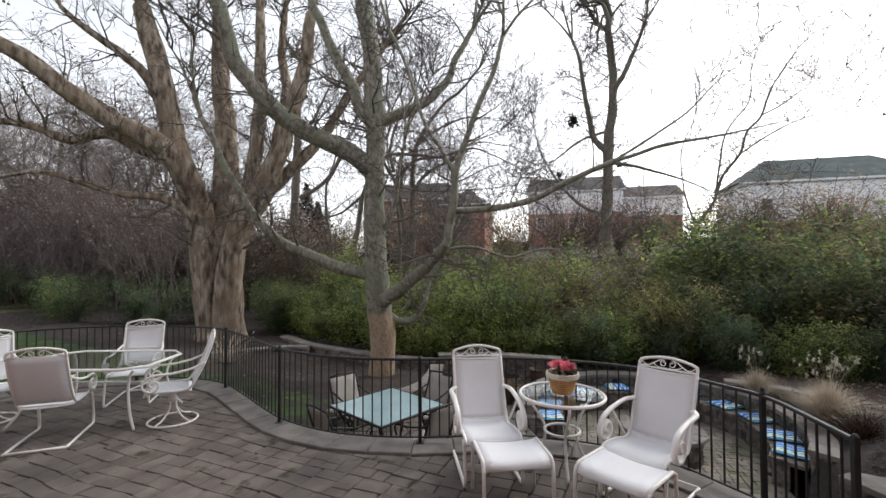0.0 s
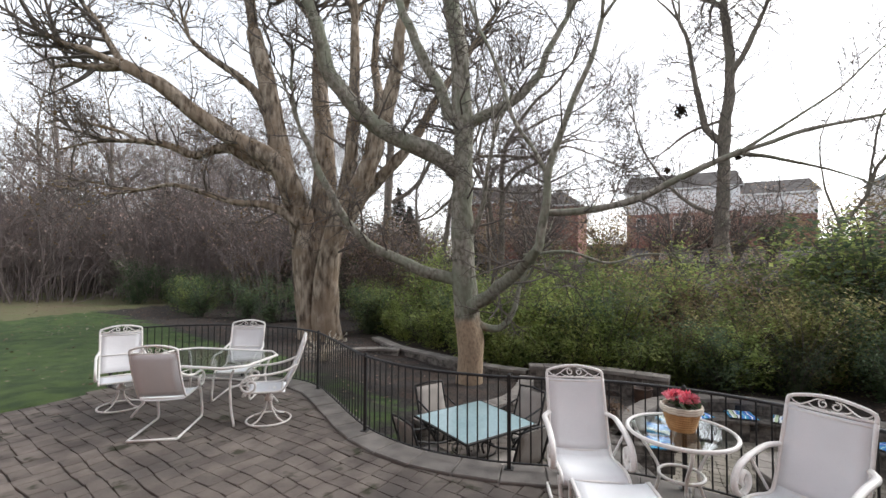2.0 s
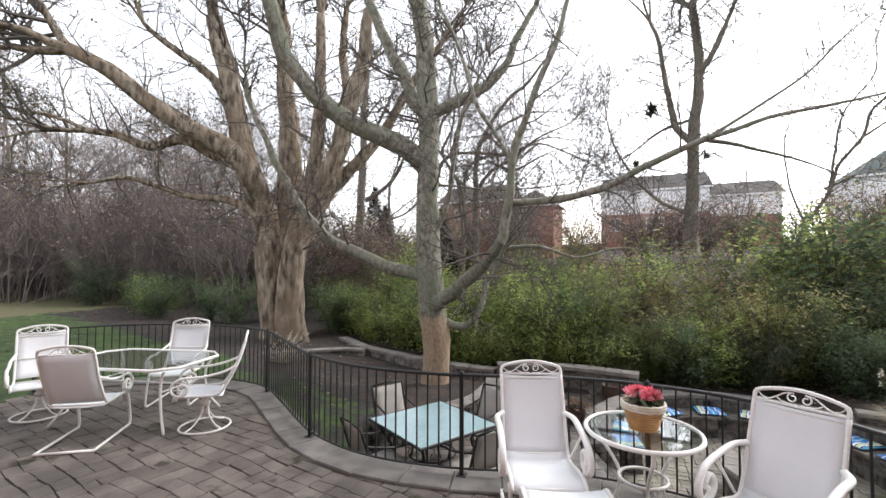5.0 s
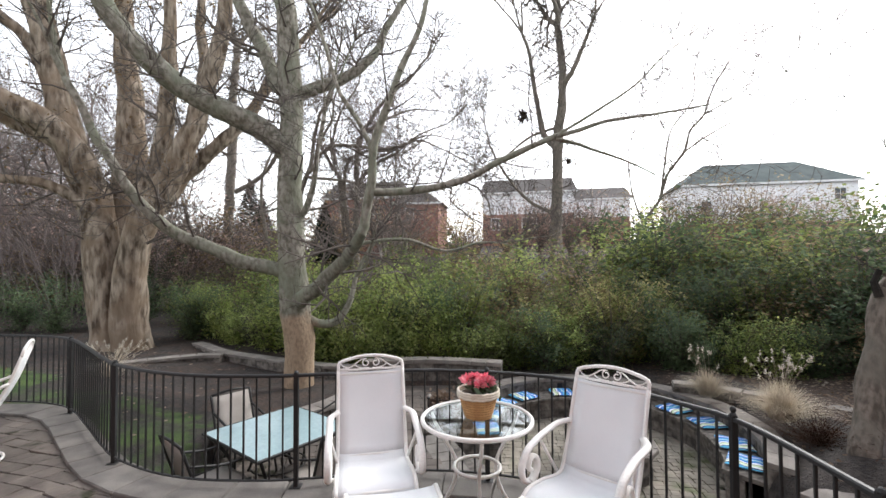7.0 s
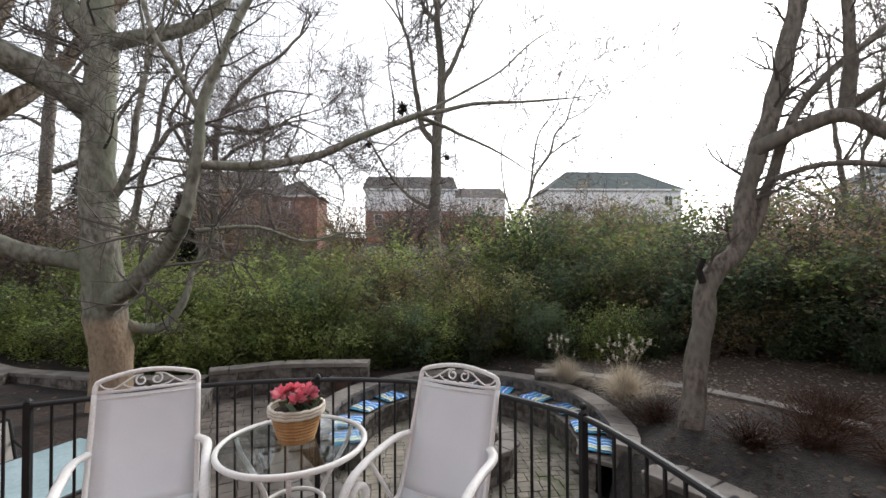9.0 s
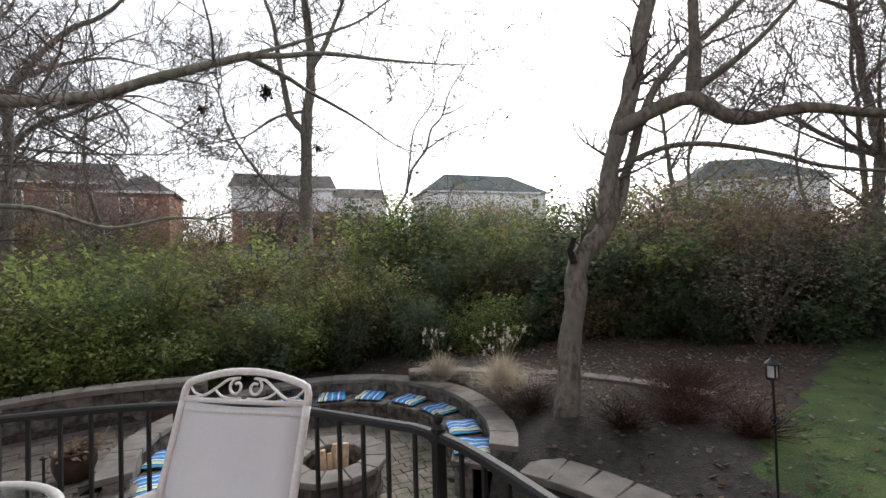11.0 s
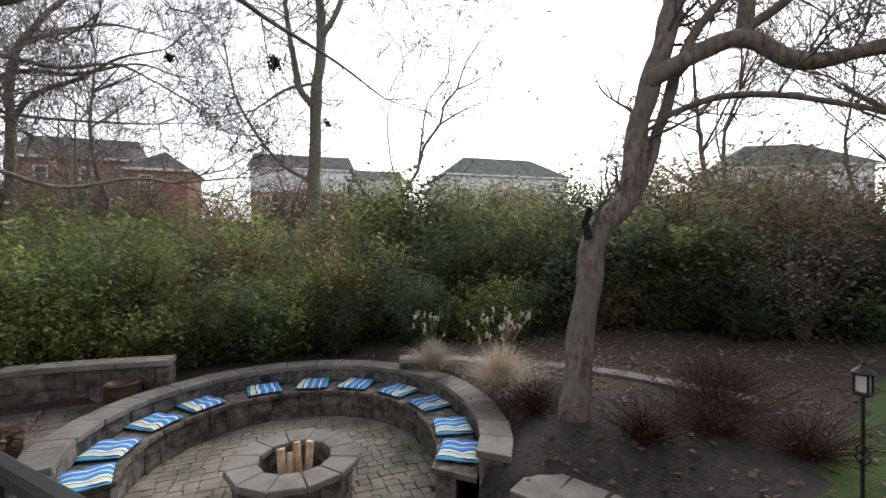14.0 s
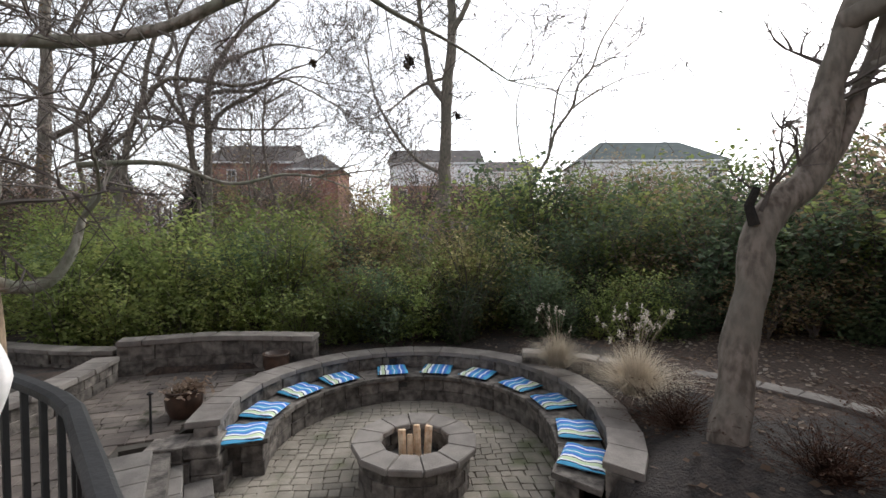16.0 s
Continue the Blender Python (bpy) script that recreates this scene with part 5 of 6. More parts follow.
def grass_clump(m, seed, r, h, blades, plumes, label):
    rnd = random.Random(seed)
    p = empty("ornamental_grass", m, label, "ornamental grass")
    b = Build()

    def blade(a, reach, hh, wd):
        o = Vector((rnd.gauss(0, 0.05), rnd.gauss(0, 0.05), 0))
        d = Vector((math.cos(a), math.sin(a), 0))
        s = Vector((-d.y, d.x, 0)) * wd
        hh *= 1 - 0.5 * min(1, reach / r) ** 2
        P = [o + d * reach * t ** 1.15 + Vector((0, 0, hh * (1.75 * t - 0.75 * t ** 3))) for t in (0, 0.25, 0.5, 0.75, 1)]
        k = len(b.v)
        for i, q in enumerate(P):
            ww = 1 - i * 0.22
            b.v += [tuple(q - s * ww), tuple(q + s * ww)]
        b.f += [(k + 2 * i, k + 2 * i + 1, k + 2 * i + 3, k + 2 * i + 2) for i in range(4)]
    for _ in range(blades):
        blade(rnd.random() * 6.283, r * rnd.uniform(0.15, 1.35), h * rnd.uniform(0.45, 1.2), 0.004)
    part("blades", b.mesh("blades", DRYGRASS), p)
    s, q = Build(), Build()
    for _ in range(plumes):
        a, rr = rnd.random() * 6.283, r * rnd.uniform(0.15, 0.75)
        t = Vector((math.cos(a) * rr, math.sin(a) * rr + 0.1, h * rnd.uniform(1.2, 1.95)))
        s.tube([(0, 0, 0.1), (t.x * 0.5, t.y * 0.5, t.z * 0.7), tuple(t)], 0.0022, 3)
        leaf_cloud([t + Vector((0, 0, k * 0.012)) for k in range(-2, 3)], 0.024, rnd, q, 1.0, 5, 0.009)
    if plumes:
        part("stalks", s.mesh("stalks", DRYGRASS), p)
        part("plumes", q.mesh("plumes", PLUME), p, "pale fluffy seed heads")


# ---- houses ----
def house(name, m, w, d, h_brick, h_side, roof_h, roof_mat, label, windows, hip=True, low=None):
    """A far house; its long side with windows is towards -y."""
    t = empty(name, m, label, "house")
    part("wall", Build().box(0, w, 0, d, -4, h_brick).mesh("wall", BRICK), t, "red brick wall")
    if h_side:
        part("upper_wall", Build().box(-0.05, w + 0.05, -0.05, d + 0.05, h_brick, h_brick + h_side).mesh("upper_wall", SIDING), t, "white siding")
    z = h_brick + h_side
    e, k = 0.5, (d / 2 if hip else 0.0)
    v = [(-e, -e, z), (w + e, -e, z), (w + e, d + e, z), (-e, d + e, z), (k * 0.8, d / 2, z + roof_h), (w - k * 0.8, d / 2, z + roof_h)]
    part("roof", mesh("roof", v, [(0, 1, 5, 4), (1, 2, 5), (2, 3, 4, 5), (3, 0, 4), (3, 2, 1, 0)], roof_mat), t)
    b = Build().box(-e, w + e, -e - 0.02, -e + 0.1, z - 0.25, z - 0.001)
    part("fascia", b.mesh("fascia", TRIM), t)
    for x, zz, ww, hh in windows:
        o = empty("window", Matrix(), "", "")
        o.parent = t
        part("frame", Build().box(x - ww / 2 - 0.12, x + ww / 2 + 0.12, -0.16, -0.06, zz - 0.12, zz + hh + 0.12).mesh("frame", TRIM), o)
        for i in range(2):
            for j in range(2):
                part("pane", Build().box(x - ww / 2 + i * ww / 2 + 0.03, x - ww / 2 + (i + 1) * ww / 2 - 0.03, -0.19, -0.162, zz + j * hh / 2 + 0.03, zz + (j + 1) * hh / 2 - 0.03).mesh("pane", PANE), o)
    return t


# ---- the large trees: limbs by their bends, with the radius at both ends ----
def limb(tree, pts, r0, r1):
    tree.append((pts, r0, r1))


FORK_LIMBS = []
limb(FORK_LIMBS, [(-2.10, 8.91, -0.85), (-2.11, 8.88, 0.29), (-2.21, 8.84, 1.42), (-2.25, 8.81, 2.56), (-2.23, 8.78, 3.70), (-2.22, 8.76, 4.83), (-2.28, 8.72, 5.97), (-2.38, 8.68, 7.11), (-2.62, 8.62, 8.47)], 0.296, 0.171)
limb(FORK_LIMBS, [(-2.24, 8.78, 3.87), (-2.68, 8.50, 4.29), (-3.36, 8.20, 4.61), (-3.88, 7.91, 4.89), (-4.22, 7.65, 5.22), (-4.54, 7.38, 5.68), (-4.69, 7.14, 6.10), (-4.74, 6.90, 6.78)], 0.205, 0.141)
limb(FORK_LIMBS, [(-2.08, 8.77, 4.83), (-2.53, 8.87, 5.30), (-2.87, 8.97, 6.01), (-3.28, 9.07, 6.80), (-3.61, 9.17, 7.50), (-4.08, 9.25, 8.59)], 0.148, 0.087)
limb(FORK_LIMBS, [(-2.26, 8.83, 1.63), (-3.06, 8.59, 1.84), (-3.66, 8.37, 2.14), (-4.23, 8.15, 2.46), (-4.57, 7.95, 2.90), (-4.79, 7.77, 3.35), (-5.10, 7.58, 4.04), (-5.39, 7.38, 4.81)], 0.136, 0.050)
limb(FORK_LIMBS, [(-2.16, 8.86, 1.03), (-1.46, 8.12, 1.46), (-0.85, 7.38, 1.92), (-0.46, 6.61, 2.29)], 0.159, 0.070)
limb(FORK_LIMBS, [(-0.50, 6.60, 2.22), (-0.44, 6.61, 2.37), (-0.35, 6.60, 2.94), (-0.32, 6.59, 3.44), (-0.16, 6.60, 3.93), (0.04, 6.61, 4.51), (0.33, 6.63, 5.16), (0.50, 6.63, 5.74)], 0.070, 0.033)
limb(FORK_LIMBS, [(-0.33, 6.59, 3.40), (-0.55, 6.68, 3.85), (-0.85, 6.75, 4.35), (-1.06, 6.83, 5.01), (-1.26, 6.92, 5.60), (-1.51, 6.99, 6.12)], 0.037, 0.027)
limb(FORK_LIMBS, [(-0.38, 6.65, 2.81), (0.32, 6.63, 2.84), (0.96, 6.60, 2.98), (1.43, 6.55, 3.21), (1.87, 6.50, 3.41), (2.23, 6.44, 3.55)], 0.058, 0.042)
limb(FORK_LIMBS, [(2.23, 6.44, 3.55), (2.55, 6.51, 3.65), (3.03, 6.60, 3.82), (3.74, 6.72, 3.95), (4.55, 6.85, 4.12), (5.28, 6.98, 4.31)], 0.034, 0.006)
limb(FORK_LIMBS, [(2.19, 6.43, 3.52), (2.62, 6.73, 3.52), (2.96, 7.03, 3.51), (3.66, 7.36, 3.39), (4.40, 7.71, 3.18)], 0.031, 0.009)
limb(FORK_LIMBS, [(2.23, 6.44, 3.56), (2.81, 6.62, 3.93), (3.50, 6.82, 4.41), (4.05, 6.99, 4.95), (4.54, 7.17, 5.34)], 0.023, 0.008)
limb(FORK_LIMBS, [(-2.21, 8.81, 2.50), (-1.95, 8.73, 2.83), (-1.76, 8.64, 3.32), (-1.67, 8.54, 3.85), (-1.52, 8.44, 4.53)], 0.063, 0.038)
limb(FORK_LIMBS, [(-2.08, 8.77, 5.06), (-1.60, 8.94, 5.33), (-1.16, 9.10, 5.59), (-0.71, 9.26, 6.08), (-0.48, 9.40, 6.67), (-0.07, 9.55, 7.46)], 0.125, 0.055)
limb(FORK_LIMBS, [(-2.11, 8.87, 0.88), (-1.79, 8.98, 0.64), (-1.44, 9.10, 0.66), (-1.19, 9.20, 1.06), (-1.08, 9.27, 1.52)], 0.095, 0.045)
limb(FORK_LIMBS, [(-0.97, 8.97, 2.19), (-0.07, 9.19, 2.27), (0.73, 9.42, 2.04), (1.44, 9.63, 2.22), (1.94, 9.81, 2.22)], 0.040, 0.018)
OLD_LIMBS = []
limb(OLD_LIMBS, [(-8.6, 12.7, -0.7), (-8.6, 12.7, 0.2), (-8.7, 12.6, 1.6), (-8.9, 12.6, 2.9), (-9.2, 12.5, 4.1), (-9.6, 12.4, 5.2), (-9.9, 12.4, 6.4), (-10.1, 12.3, 7.6), (-10.4, 12.2, 8.8), (-10.8, 12.2, 10.2)], 0.54, 0.26)
limb(OLD_LIMBS, [(-8.6, 13.2, -0.8), (-8.7, 13.3, 0.5), (-8.8, 13.3, 2.1), (-8.8, 13.4, 3.4), (-8.7, 13.5, 4.9), (-8.8, 13.6, 6.6), (-9.0, 13.6, 8.5), (-9.1, 13.6, 10.6)], 0.62, 0.2)
limb(OLD_LIMBS, [(-7.95, 12.6, -0.7), (-7.95, 12.5, 0.2), (-7.85, 12.4, 1.6), (-7.5, 12.3, 2.9), (-6.7, 12.3, 4.3), (-6.1, 12.3, 5.7), (-5.7, 12.3, 7.0), (-5.3, 12.2, 8.3), (-5.1, 12.1, 9.6)], 0.47, 0.16)
limb(OLD_LIMBS, [(-7.9, 12.7, 2.2), (-7.8, 12.7, 3.3), (-7.4, 12.7, 4.5), (-7.1, 12.7, 6.2), (-7.0, 12.6, 8.1), (-7.0, 12.6, 10.0)], 0.3, 0.14)
limb(OLD_LIMBS, [(-9.1, 12.5, 3.9), (-9.1, 12.1, 4.6), (-9.5, 11.7, 5.4), (-10.1, 11.2, 5.8), (-10.7, 10.8, 6.2), (-11.2, 10.3, 6.6), (-11.5, 9.9, 7.0), (-11.9, 9.4, 7.4), (-12.6, 9.0, 7.8)], 0.380, 0.173)
limb(OLD_LIMBS, [(-9.4, 12.5, 4.7), (-9.5, 12.1, 5.0), (-10.2, 11.7, 5.4), (-11.0, 11.2, 5.8), (-11.8, 10.8, 5.5), (-12.5, 10.4, 5.8), (-13.3, 10.0, 5.9)], 0.224, 0.088)
limb(OLD_LIMBS, [(-8.7, 12.6, 2.9), (-8.8, 12.2, 3.3), (-9.7, 11.8, 3.9), (-10.7, 11.3, 4.0), (-11.6, 10.9, 4.3), (-12.3, 10.4, 4.5), (-13.1, 10.0, 4.3)], 0.155, 0.044)
limb(OLD_LIMBS, [(-7.8, 12.7, 2.6), (-7.6, 12.9, 3.2), (-6.9, 13.1, 4.3), (-6.0, 13.3, 5.3), (-5.3, 13.6, 6.2), (-4.5, 13.8, 7.6), (-3.8, 14.0, 8.7)], 0.259, 0.111)
limb(OLD_LIMBS, [(-7.0, 13.7, 6.0), (-6.8, 14.0, 7.8), (-7.1, 14.3, 9.7), (-7.1, 14.6, 11.4)], 0.223, 0.099)
limb(OLD_LIMBS, [(-10.0, 12.3, 6.7), (-10.4, 12.0, 7.8), (-11.1, 11.7, 8.5), (-11.9, 11.3, 9.1), (-12.4, 11.0, 9.6)], 0.190, 0.064)
LEAN_LIMBS = []
limb(LEAN_LIMBS, [(5.67, 5.74, -0.46), (5.78, 5.79, -0.23), (5.89, 5.83, 0.14), (6.00, 5.87, 0.59), (6.12, 5.91, 0.99), (6.26, 5.93, 1.37), (6.44, 5.92, 1.59), (6.66, 5.89, 1.74), (6.82, 5.90, 2.05), (6.94, 5.92, 2.64), (7.14, 5.89, 3.30), (7.38, 5.82, 4.05), (7.61, 5.74, 5.00), (7.81, 5.69, 5.90)], 0.142, 0.118)
limb(LEAN_LIMBS, [(6.82, 5.88, 1.86), (7.06, 5.86, 2.25), (7.33, 5.81, 2.99), (7.62, 5.73, 3.76), (8.06, 5.55, 4.35), (8.57, 5.31, 4.83), (9.13, 5.04, 5.37)], 0.076, 0.044)
limb(LEAN_LIMBS, [(7.05, 5.90, 3.24), (7.32, 5.45, 3.45), (7.55, 5.04, 3.55), (7.80, 4.63, 3.18), (8.22, 4.07, 3.20), (8.60, 3.55, 3.05), (8.79, 3.19, 2.91), (9.14, 2.69, 2.69)], 0.110, 0.038)
limb(LEAN_LIMBS, [(7.68, 5.12, 3.56), (7.61, 5.03, 4.12), (7.49, 4.97, 4.66), (7.38, 4.91, 5.25)], 0.091, 0.050)
limb(LEAN_LIMBS, [(7.71, 5.09, 3.71), (7.96, 4.66, 4.01), (8.18, 4.26, 4.40), (8.21, 4.01, 4.65)], 0.061, 0.017)
limb(LEAN_LIMBS, [(7.14, 5.71, 2.80), (7.38, 5.26, 2.93), (7.64, 4.79, 2.86), (7.98, 4.27, 2.65), (8.28, 3.78, 2.41), (9.13, 2.85, 2.24)], 0.042, 0.016)
NEST_LIMBS = []
limb(NEST_LIMBS, [(6.6, 23.0, 2.7), (6.7, 22.8, 5.7), (6.7, 22.7, 7.8), (6.9, 22.5, 9.9), (6.9, 22.4, 11.7), (6.7, 22.4, 13.9)], 0.323, 0.174)
limb(NEST_LIMBS, [(6.6, 22.7, 7.6), (6.1, 23.1, 8.5), (5.8, 23.3, 10.2), (5.6, 23.4, 11.7), (5.4, 23.5, 13.2), (5.1, 23.7, 14.2)], 0.174, 0.075)
limb(NEST_LIMBS, [(6.9, 22.4, 10.7), (7.4, 21.9, 11.6), (7.9, 21.5, 12.9), (8.2, 21.2, 13.8)], 0.149, 0.062)
limb(NEST_LIMBS, [(6.6, 22.9, 4.2), (5.5, 23.8, 5.0), (4.5, 24.5, 6.3), (3.6, 25.1, 8.1), (3.2, 25.4, 9.8)], 0.099, 0.037)
limb(NEST_LIMBS, [(6.7, 22.6, 8.7), (5.5, 23.6, 8.5), (4.3, 24.6, 7.7)], 0.087, 0.037)
SAPLING_LIMBS = []
limb(SAPLING_LIMBS, [(9.0, 20.4, 0.5), (9.5, 20.3, 2.2), (10.0, 20.2, 3.6), (10.5, 19.8, 4.6), (10.7, 19.6, 5.6), (11.2, 19.1, 6.5), (11.4, 18.9, 7.4), (11.8, 18.6, 8.0), (12.4, 18.8, 9.3), (13.5, 18.9, 10.9)], 0.095, 0.025)
limb(SAPLING_LIMBS, [(10.5, 19.8, 4.6), (10.6, 19.6, 6.0), (10.9, 19.5, 7.6), (11.8, 19.4, 8.9), (11.9, 19.4, 10.2)], 0.05, 0.018)
limb(SAPLING_LIMBS, [(11.2, 19.1, 6.5), (12.4, 19.2, 7.3), (13.8, 19.3, 8.0), (15.0, 19.2, 8.3)], 0.045, 0.016)
limb(SAPLING_LIMBS, [(9.9, 20.2, 3.4), (9.3, 20.0, 5.0), (9.1, 19.8, 6.8), (9.6, 19.7, 8.2)], 0.045, 0.016)
limb(SAPLING_LIMBS, [(11.8, 18.6, 8.0), (12.9, 18.8, 8.6), (14.2, 19.0, 9.6)], 0.04, 0.015)
EDGE_LIMBS = []
limb(EDGE_LIMBS, [(15.92, 5.32, -0.60), (16.27, 4.99, 0.96), (16.73, 4.54, 2.81), (16.96, 4.29, 4.53), (16.97, 4.23, 5.96), (17.26, 3.93, 7.68)], 0.359, 0.129)
limb(EDGE_LIMBS, [(16.50, 4.76, 1.96), (17.06, 4.27, 2.80), (17.57, 3.86, 3.07), (18.19, 3.35, 3.33)], 0.144, 0.043)
limb(EDGE_LIMBS, [(16.94, 4.29, 4.81), (17.53, 3.80, 5.51), (18.20, 3.22, 6.34)], 0.129, 0.043)
limb(EDGE_LIMBS, [(16.94, 4.27, 5.39), (16.41, 4.67, 6.13), (15.96, 5.00, 6.87), (15.74, 5.14, 7.74)], 0.101, 0.036)
BARE_LIMBS = []
limb(BARE_LIMBS, [(-7.2, 21.8, -1.3), (-7.0, 21.8, 0.9), (-6.5, 21.7, 3.4), (-6.2, 21.8, 5.5), (-5.7, 21.7, 6.4), (-4.8, 21.5, 7.4), (-3.4, 21.3, 7.4), (-1.9, 21.0, 7.2), (-0.4, 20.7, 7.5), (0.8, 20.5, 7.0)], 0.189, 0.033)
limb(BARE_LIMBS, [(-6.1, 21.7, 5.7), (-5.8, 21.9, 6.7), (-5.7, 22.1, 8.1), (-5.4, 22.2, 9.4), (-4.9, 22.3, 10.1), (-5.1, 22.5, 11.1), (-5.0, 22.7, 12.6)], 0.111, 0.047)
limb(BARE_LIMBS, [(-6.0, 21.7, 6.0), (-4.1, 21.1, 5.7), (-2.7, 20.6, 5.4), (-0.9, 20.0, 5.3), (0.9, 19.4, 5.3)], 0.078, 0.021)
limb(BARE_LIMBS, [(-6.2, 21.7, 5.4), (-7.5, 22.3, 4.6), (-9.1, 22.9, 4.2), (-10.7, 23.6, 3.5)], 0.078, 0.024)
BARE2_LIMBS = []
limb(BARE2_LIMBS, [(-3.7, 22.6, -0.6), (-3.7, 22.7, 2.9), (-3.7, 22.8, 5.7), (-3.6, 22.8, 7.8), (-2.9, 22.8, 9.3), (-1.9, 22.6, 10.5), (-1.0, 22.4, 11.1), (-0.0, 22.3, 12.2)], 0.218, 0.060)
limb(BARE2_LIMBS, [(-4.0, 22.8, 2.8), (-4.2, 22.7, 4.2), (-4.5, 22.7, 5.9), (-5.1, 22.7, 7.0), (-5.5, 22.6, 8.0), (-4.9, 22.4, 9.0), (-4.7, 22.2, 10.1), (-4.1, 22.0, 11.2)], 0.145, 0.034)
limb(BARE2_LIMBS, [(-4.4, 22.9, 5.0), (-4.3, 23.2, 6.9), (-3.4, 23.2, 7.6), (-2.0, 23.1, 7.7), (-0.1, 23.0, 8.4), (1.2, 23.0, 8.2)], 0.121, 0.025)
limb(BARE2_LIMBS, [(-4.8, 23.0, 6.9), (-5.1, 23.4, 8.3), (-4.6, 23.6, 10.1), (-3.8, 23.7, 11.4), (-3.7, 24.0, 13.1)], 0.097, 0.025)
limb(BARE2_LIMBS, [(-3.7, 22.8, 5.7), (-2.9, 22.4, 6.6), (-1.6, 21.9, 7.2), (-0.4, 21.5, 8.0), (1.0, 21.0, 8.4)], 0.109, 0.023)
limb(BARE2_LIMBS, [(-3.4, 22.8, 8.4), (-2.3, 23.0, 9.2), (-0.9, 23.1, 9.8), (0.3, 23.2, 9.8)], 0.109, 0.025)
SLIM_LIMBS = []
limb(SLIM_LIMBS, [(-12.5, 26.9, -0.2), (-12.4, 26.9, 2.4), (-12.3, 27.0, 5.8), (-12.2, 27.1, 9.7), (-12.1, 27.1, 13.0), (-12.0, 27.2, 15.2)], 0.329, 0.206)
limb(SLIM_LIMBS, [(-11.9, 26.9, 6.1), (-10.4, 26.7, 6.9), (-9.4, 26.5, 8.0), (-8.9, 26.4, 9.0), (-8.0, 26.3, 10.5)], 0.165, 0.055)
limb(SLIM_LIMBS, [(-12.2, 27.1, 10.2), (-11.2, 26.9, 11.0), (-10.4, 26.8, 12.4), (-9.8, 26.7, 13.5)], 0.137, 0.055)
limb(SLIM_LIMBS, [(-12.3, 27.1, 8.3), (-13.4, 27.3, 8.9), (-14.5, 27.5, 8.9)], 0.110, 0.041)


# ---- build ----
patio_floor, terrace_floor, pit_floor, PIT_AREA = make_setting()
make_fence("patio_fence", FENCE, [(-7.1, 4.9), (-5.6, 6.08), (-3.81, 5.77), (-2.29, 4.46), (-0.59, 4.05), (1.0, 4.13), (2.305, 3.08), (2.33, 2.2)], "black iron fence with slim balusters along the curved patio edge", finial=[(2.305, 3.08)])
make_fence("lawn_fence", FENCE_LEFT, [(-7.3, 3.4), (-7.62, 2.2), (-7.65, 1.2)], "short run of black iron fence beside the lawn")

recliner(pose(0.16, 3.56, 0, 0, 0, 12), "white sling recliner with scrolled arms, square behind its ottoman")
recliner(pose(1.52, 3.23, 0, 0, 0, -43), "white sling recliner with scrolled arms, turned towards the round table")
ottoman(pose(0.36, 3.03, 0, 0, 0, 12), "white sling ottoman set squarely before a recliner")
ottoman(pose(1.19, 2.79, 0, 0, 0, -43), "white sling ottoman before the turned recliner")
side_table(pose(0.885, 3.66, 0))
flower_basket(pose(0.9, 3.7, 0.706))
dining_table(pose(-4.75, 4.55, 0, 0, 0, 6))
chair(pose(-4.7, 3.9, 0, 0, 0, 207), "sled", "white sling sled-base chair, its back to the open patio", "dining chairs")
chair(pose(-3.72, 4.5, 0, 0, 0, -54), "swivel", "white sling swivel chair side-on to the dining table", "dining chairs")
chair(pose(-4.86, 5.23, 0, 0, 0, 24), "sled", "white sling dining chair between the table and the fence", "dining chairs")
chair(pose(-6.02, 4.28, 0, 0, 0, 55), "swivel", "white sling swivel chair at the lawn end of the table", "dining chairs")
low_table(pose(-1.24, 5.55, TERRACE_Z, 0, 0, -38))
first = low_chair(pose(-1.24, 5.55, TERRACE_Z, 0, 0, -38) @ pose(0, 0.75, 0))
for k in (90, 180, 270):
    copy_thing(first, pose(-1.24, 5.55, TERRACE_Z, 0, 0, -38 + k) @ pose(0, 0.75, 0))
make_cushions()
bench_light(92, 2.05, -0.775, 0.1, 0.09)
bench_light(88, 1.61, -1.02, 0.13, 0.07)
fire_pit(pose(3.12, 7.0, PIT_Z))
firewood(pose(3.12, 7.0, PIT_Z + 0.22))
pot(pose(0.58, 8.0, TERRACE_Z), 0.2, 0.32, "brown glazed pot of dead stems beside the bench end", "plant_pot")
pot(pose(1.35, 9.35, TERRACE_Z), 0.19, 0.33, "dark lidded pot by the end of the back wall", "urn", False)
stake = empty("stake_light", pose(0.42, 7.55, TERRACE_Z), "thin dark metal stake beside the plant pot", "garden stake")
part("stem", Build().tube([(0, 0, 0), (0, 0, 0.42)], 0.012, 8).mesh("stem", IRON), stake)
part("cap", Build().lathe([(0.03, 0.42), (0.032, 0.435), (0.01, 0.45)], 12).mesh("cap", IRON), stake)
lantern(pose(5.46, 3.4, -0.64))
grass_clump(pose(5.22, 8.0, -0.5), 1, 0.48, 0.4, 900, 12, "tan ornamental grass with pale plumes by the bench wall")
grass_clump(pose(5.62, 6.9, -0.52), 2, 0.56, 0.52, 1500, 30, "large tan ornamental grass with pale plumes beside the leaning tree")

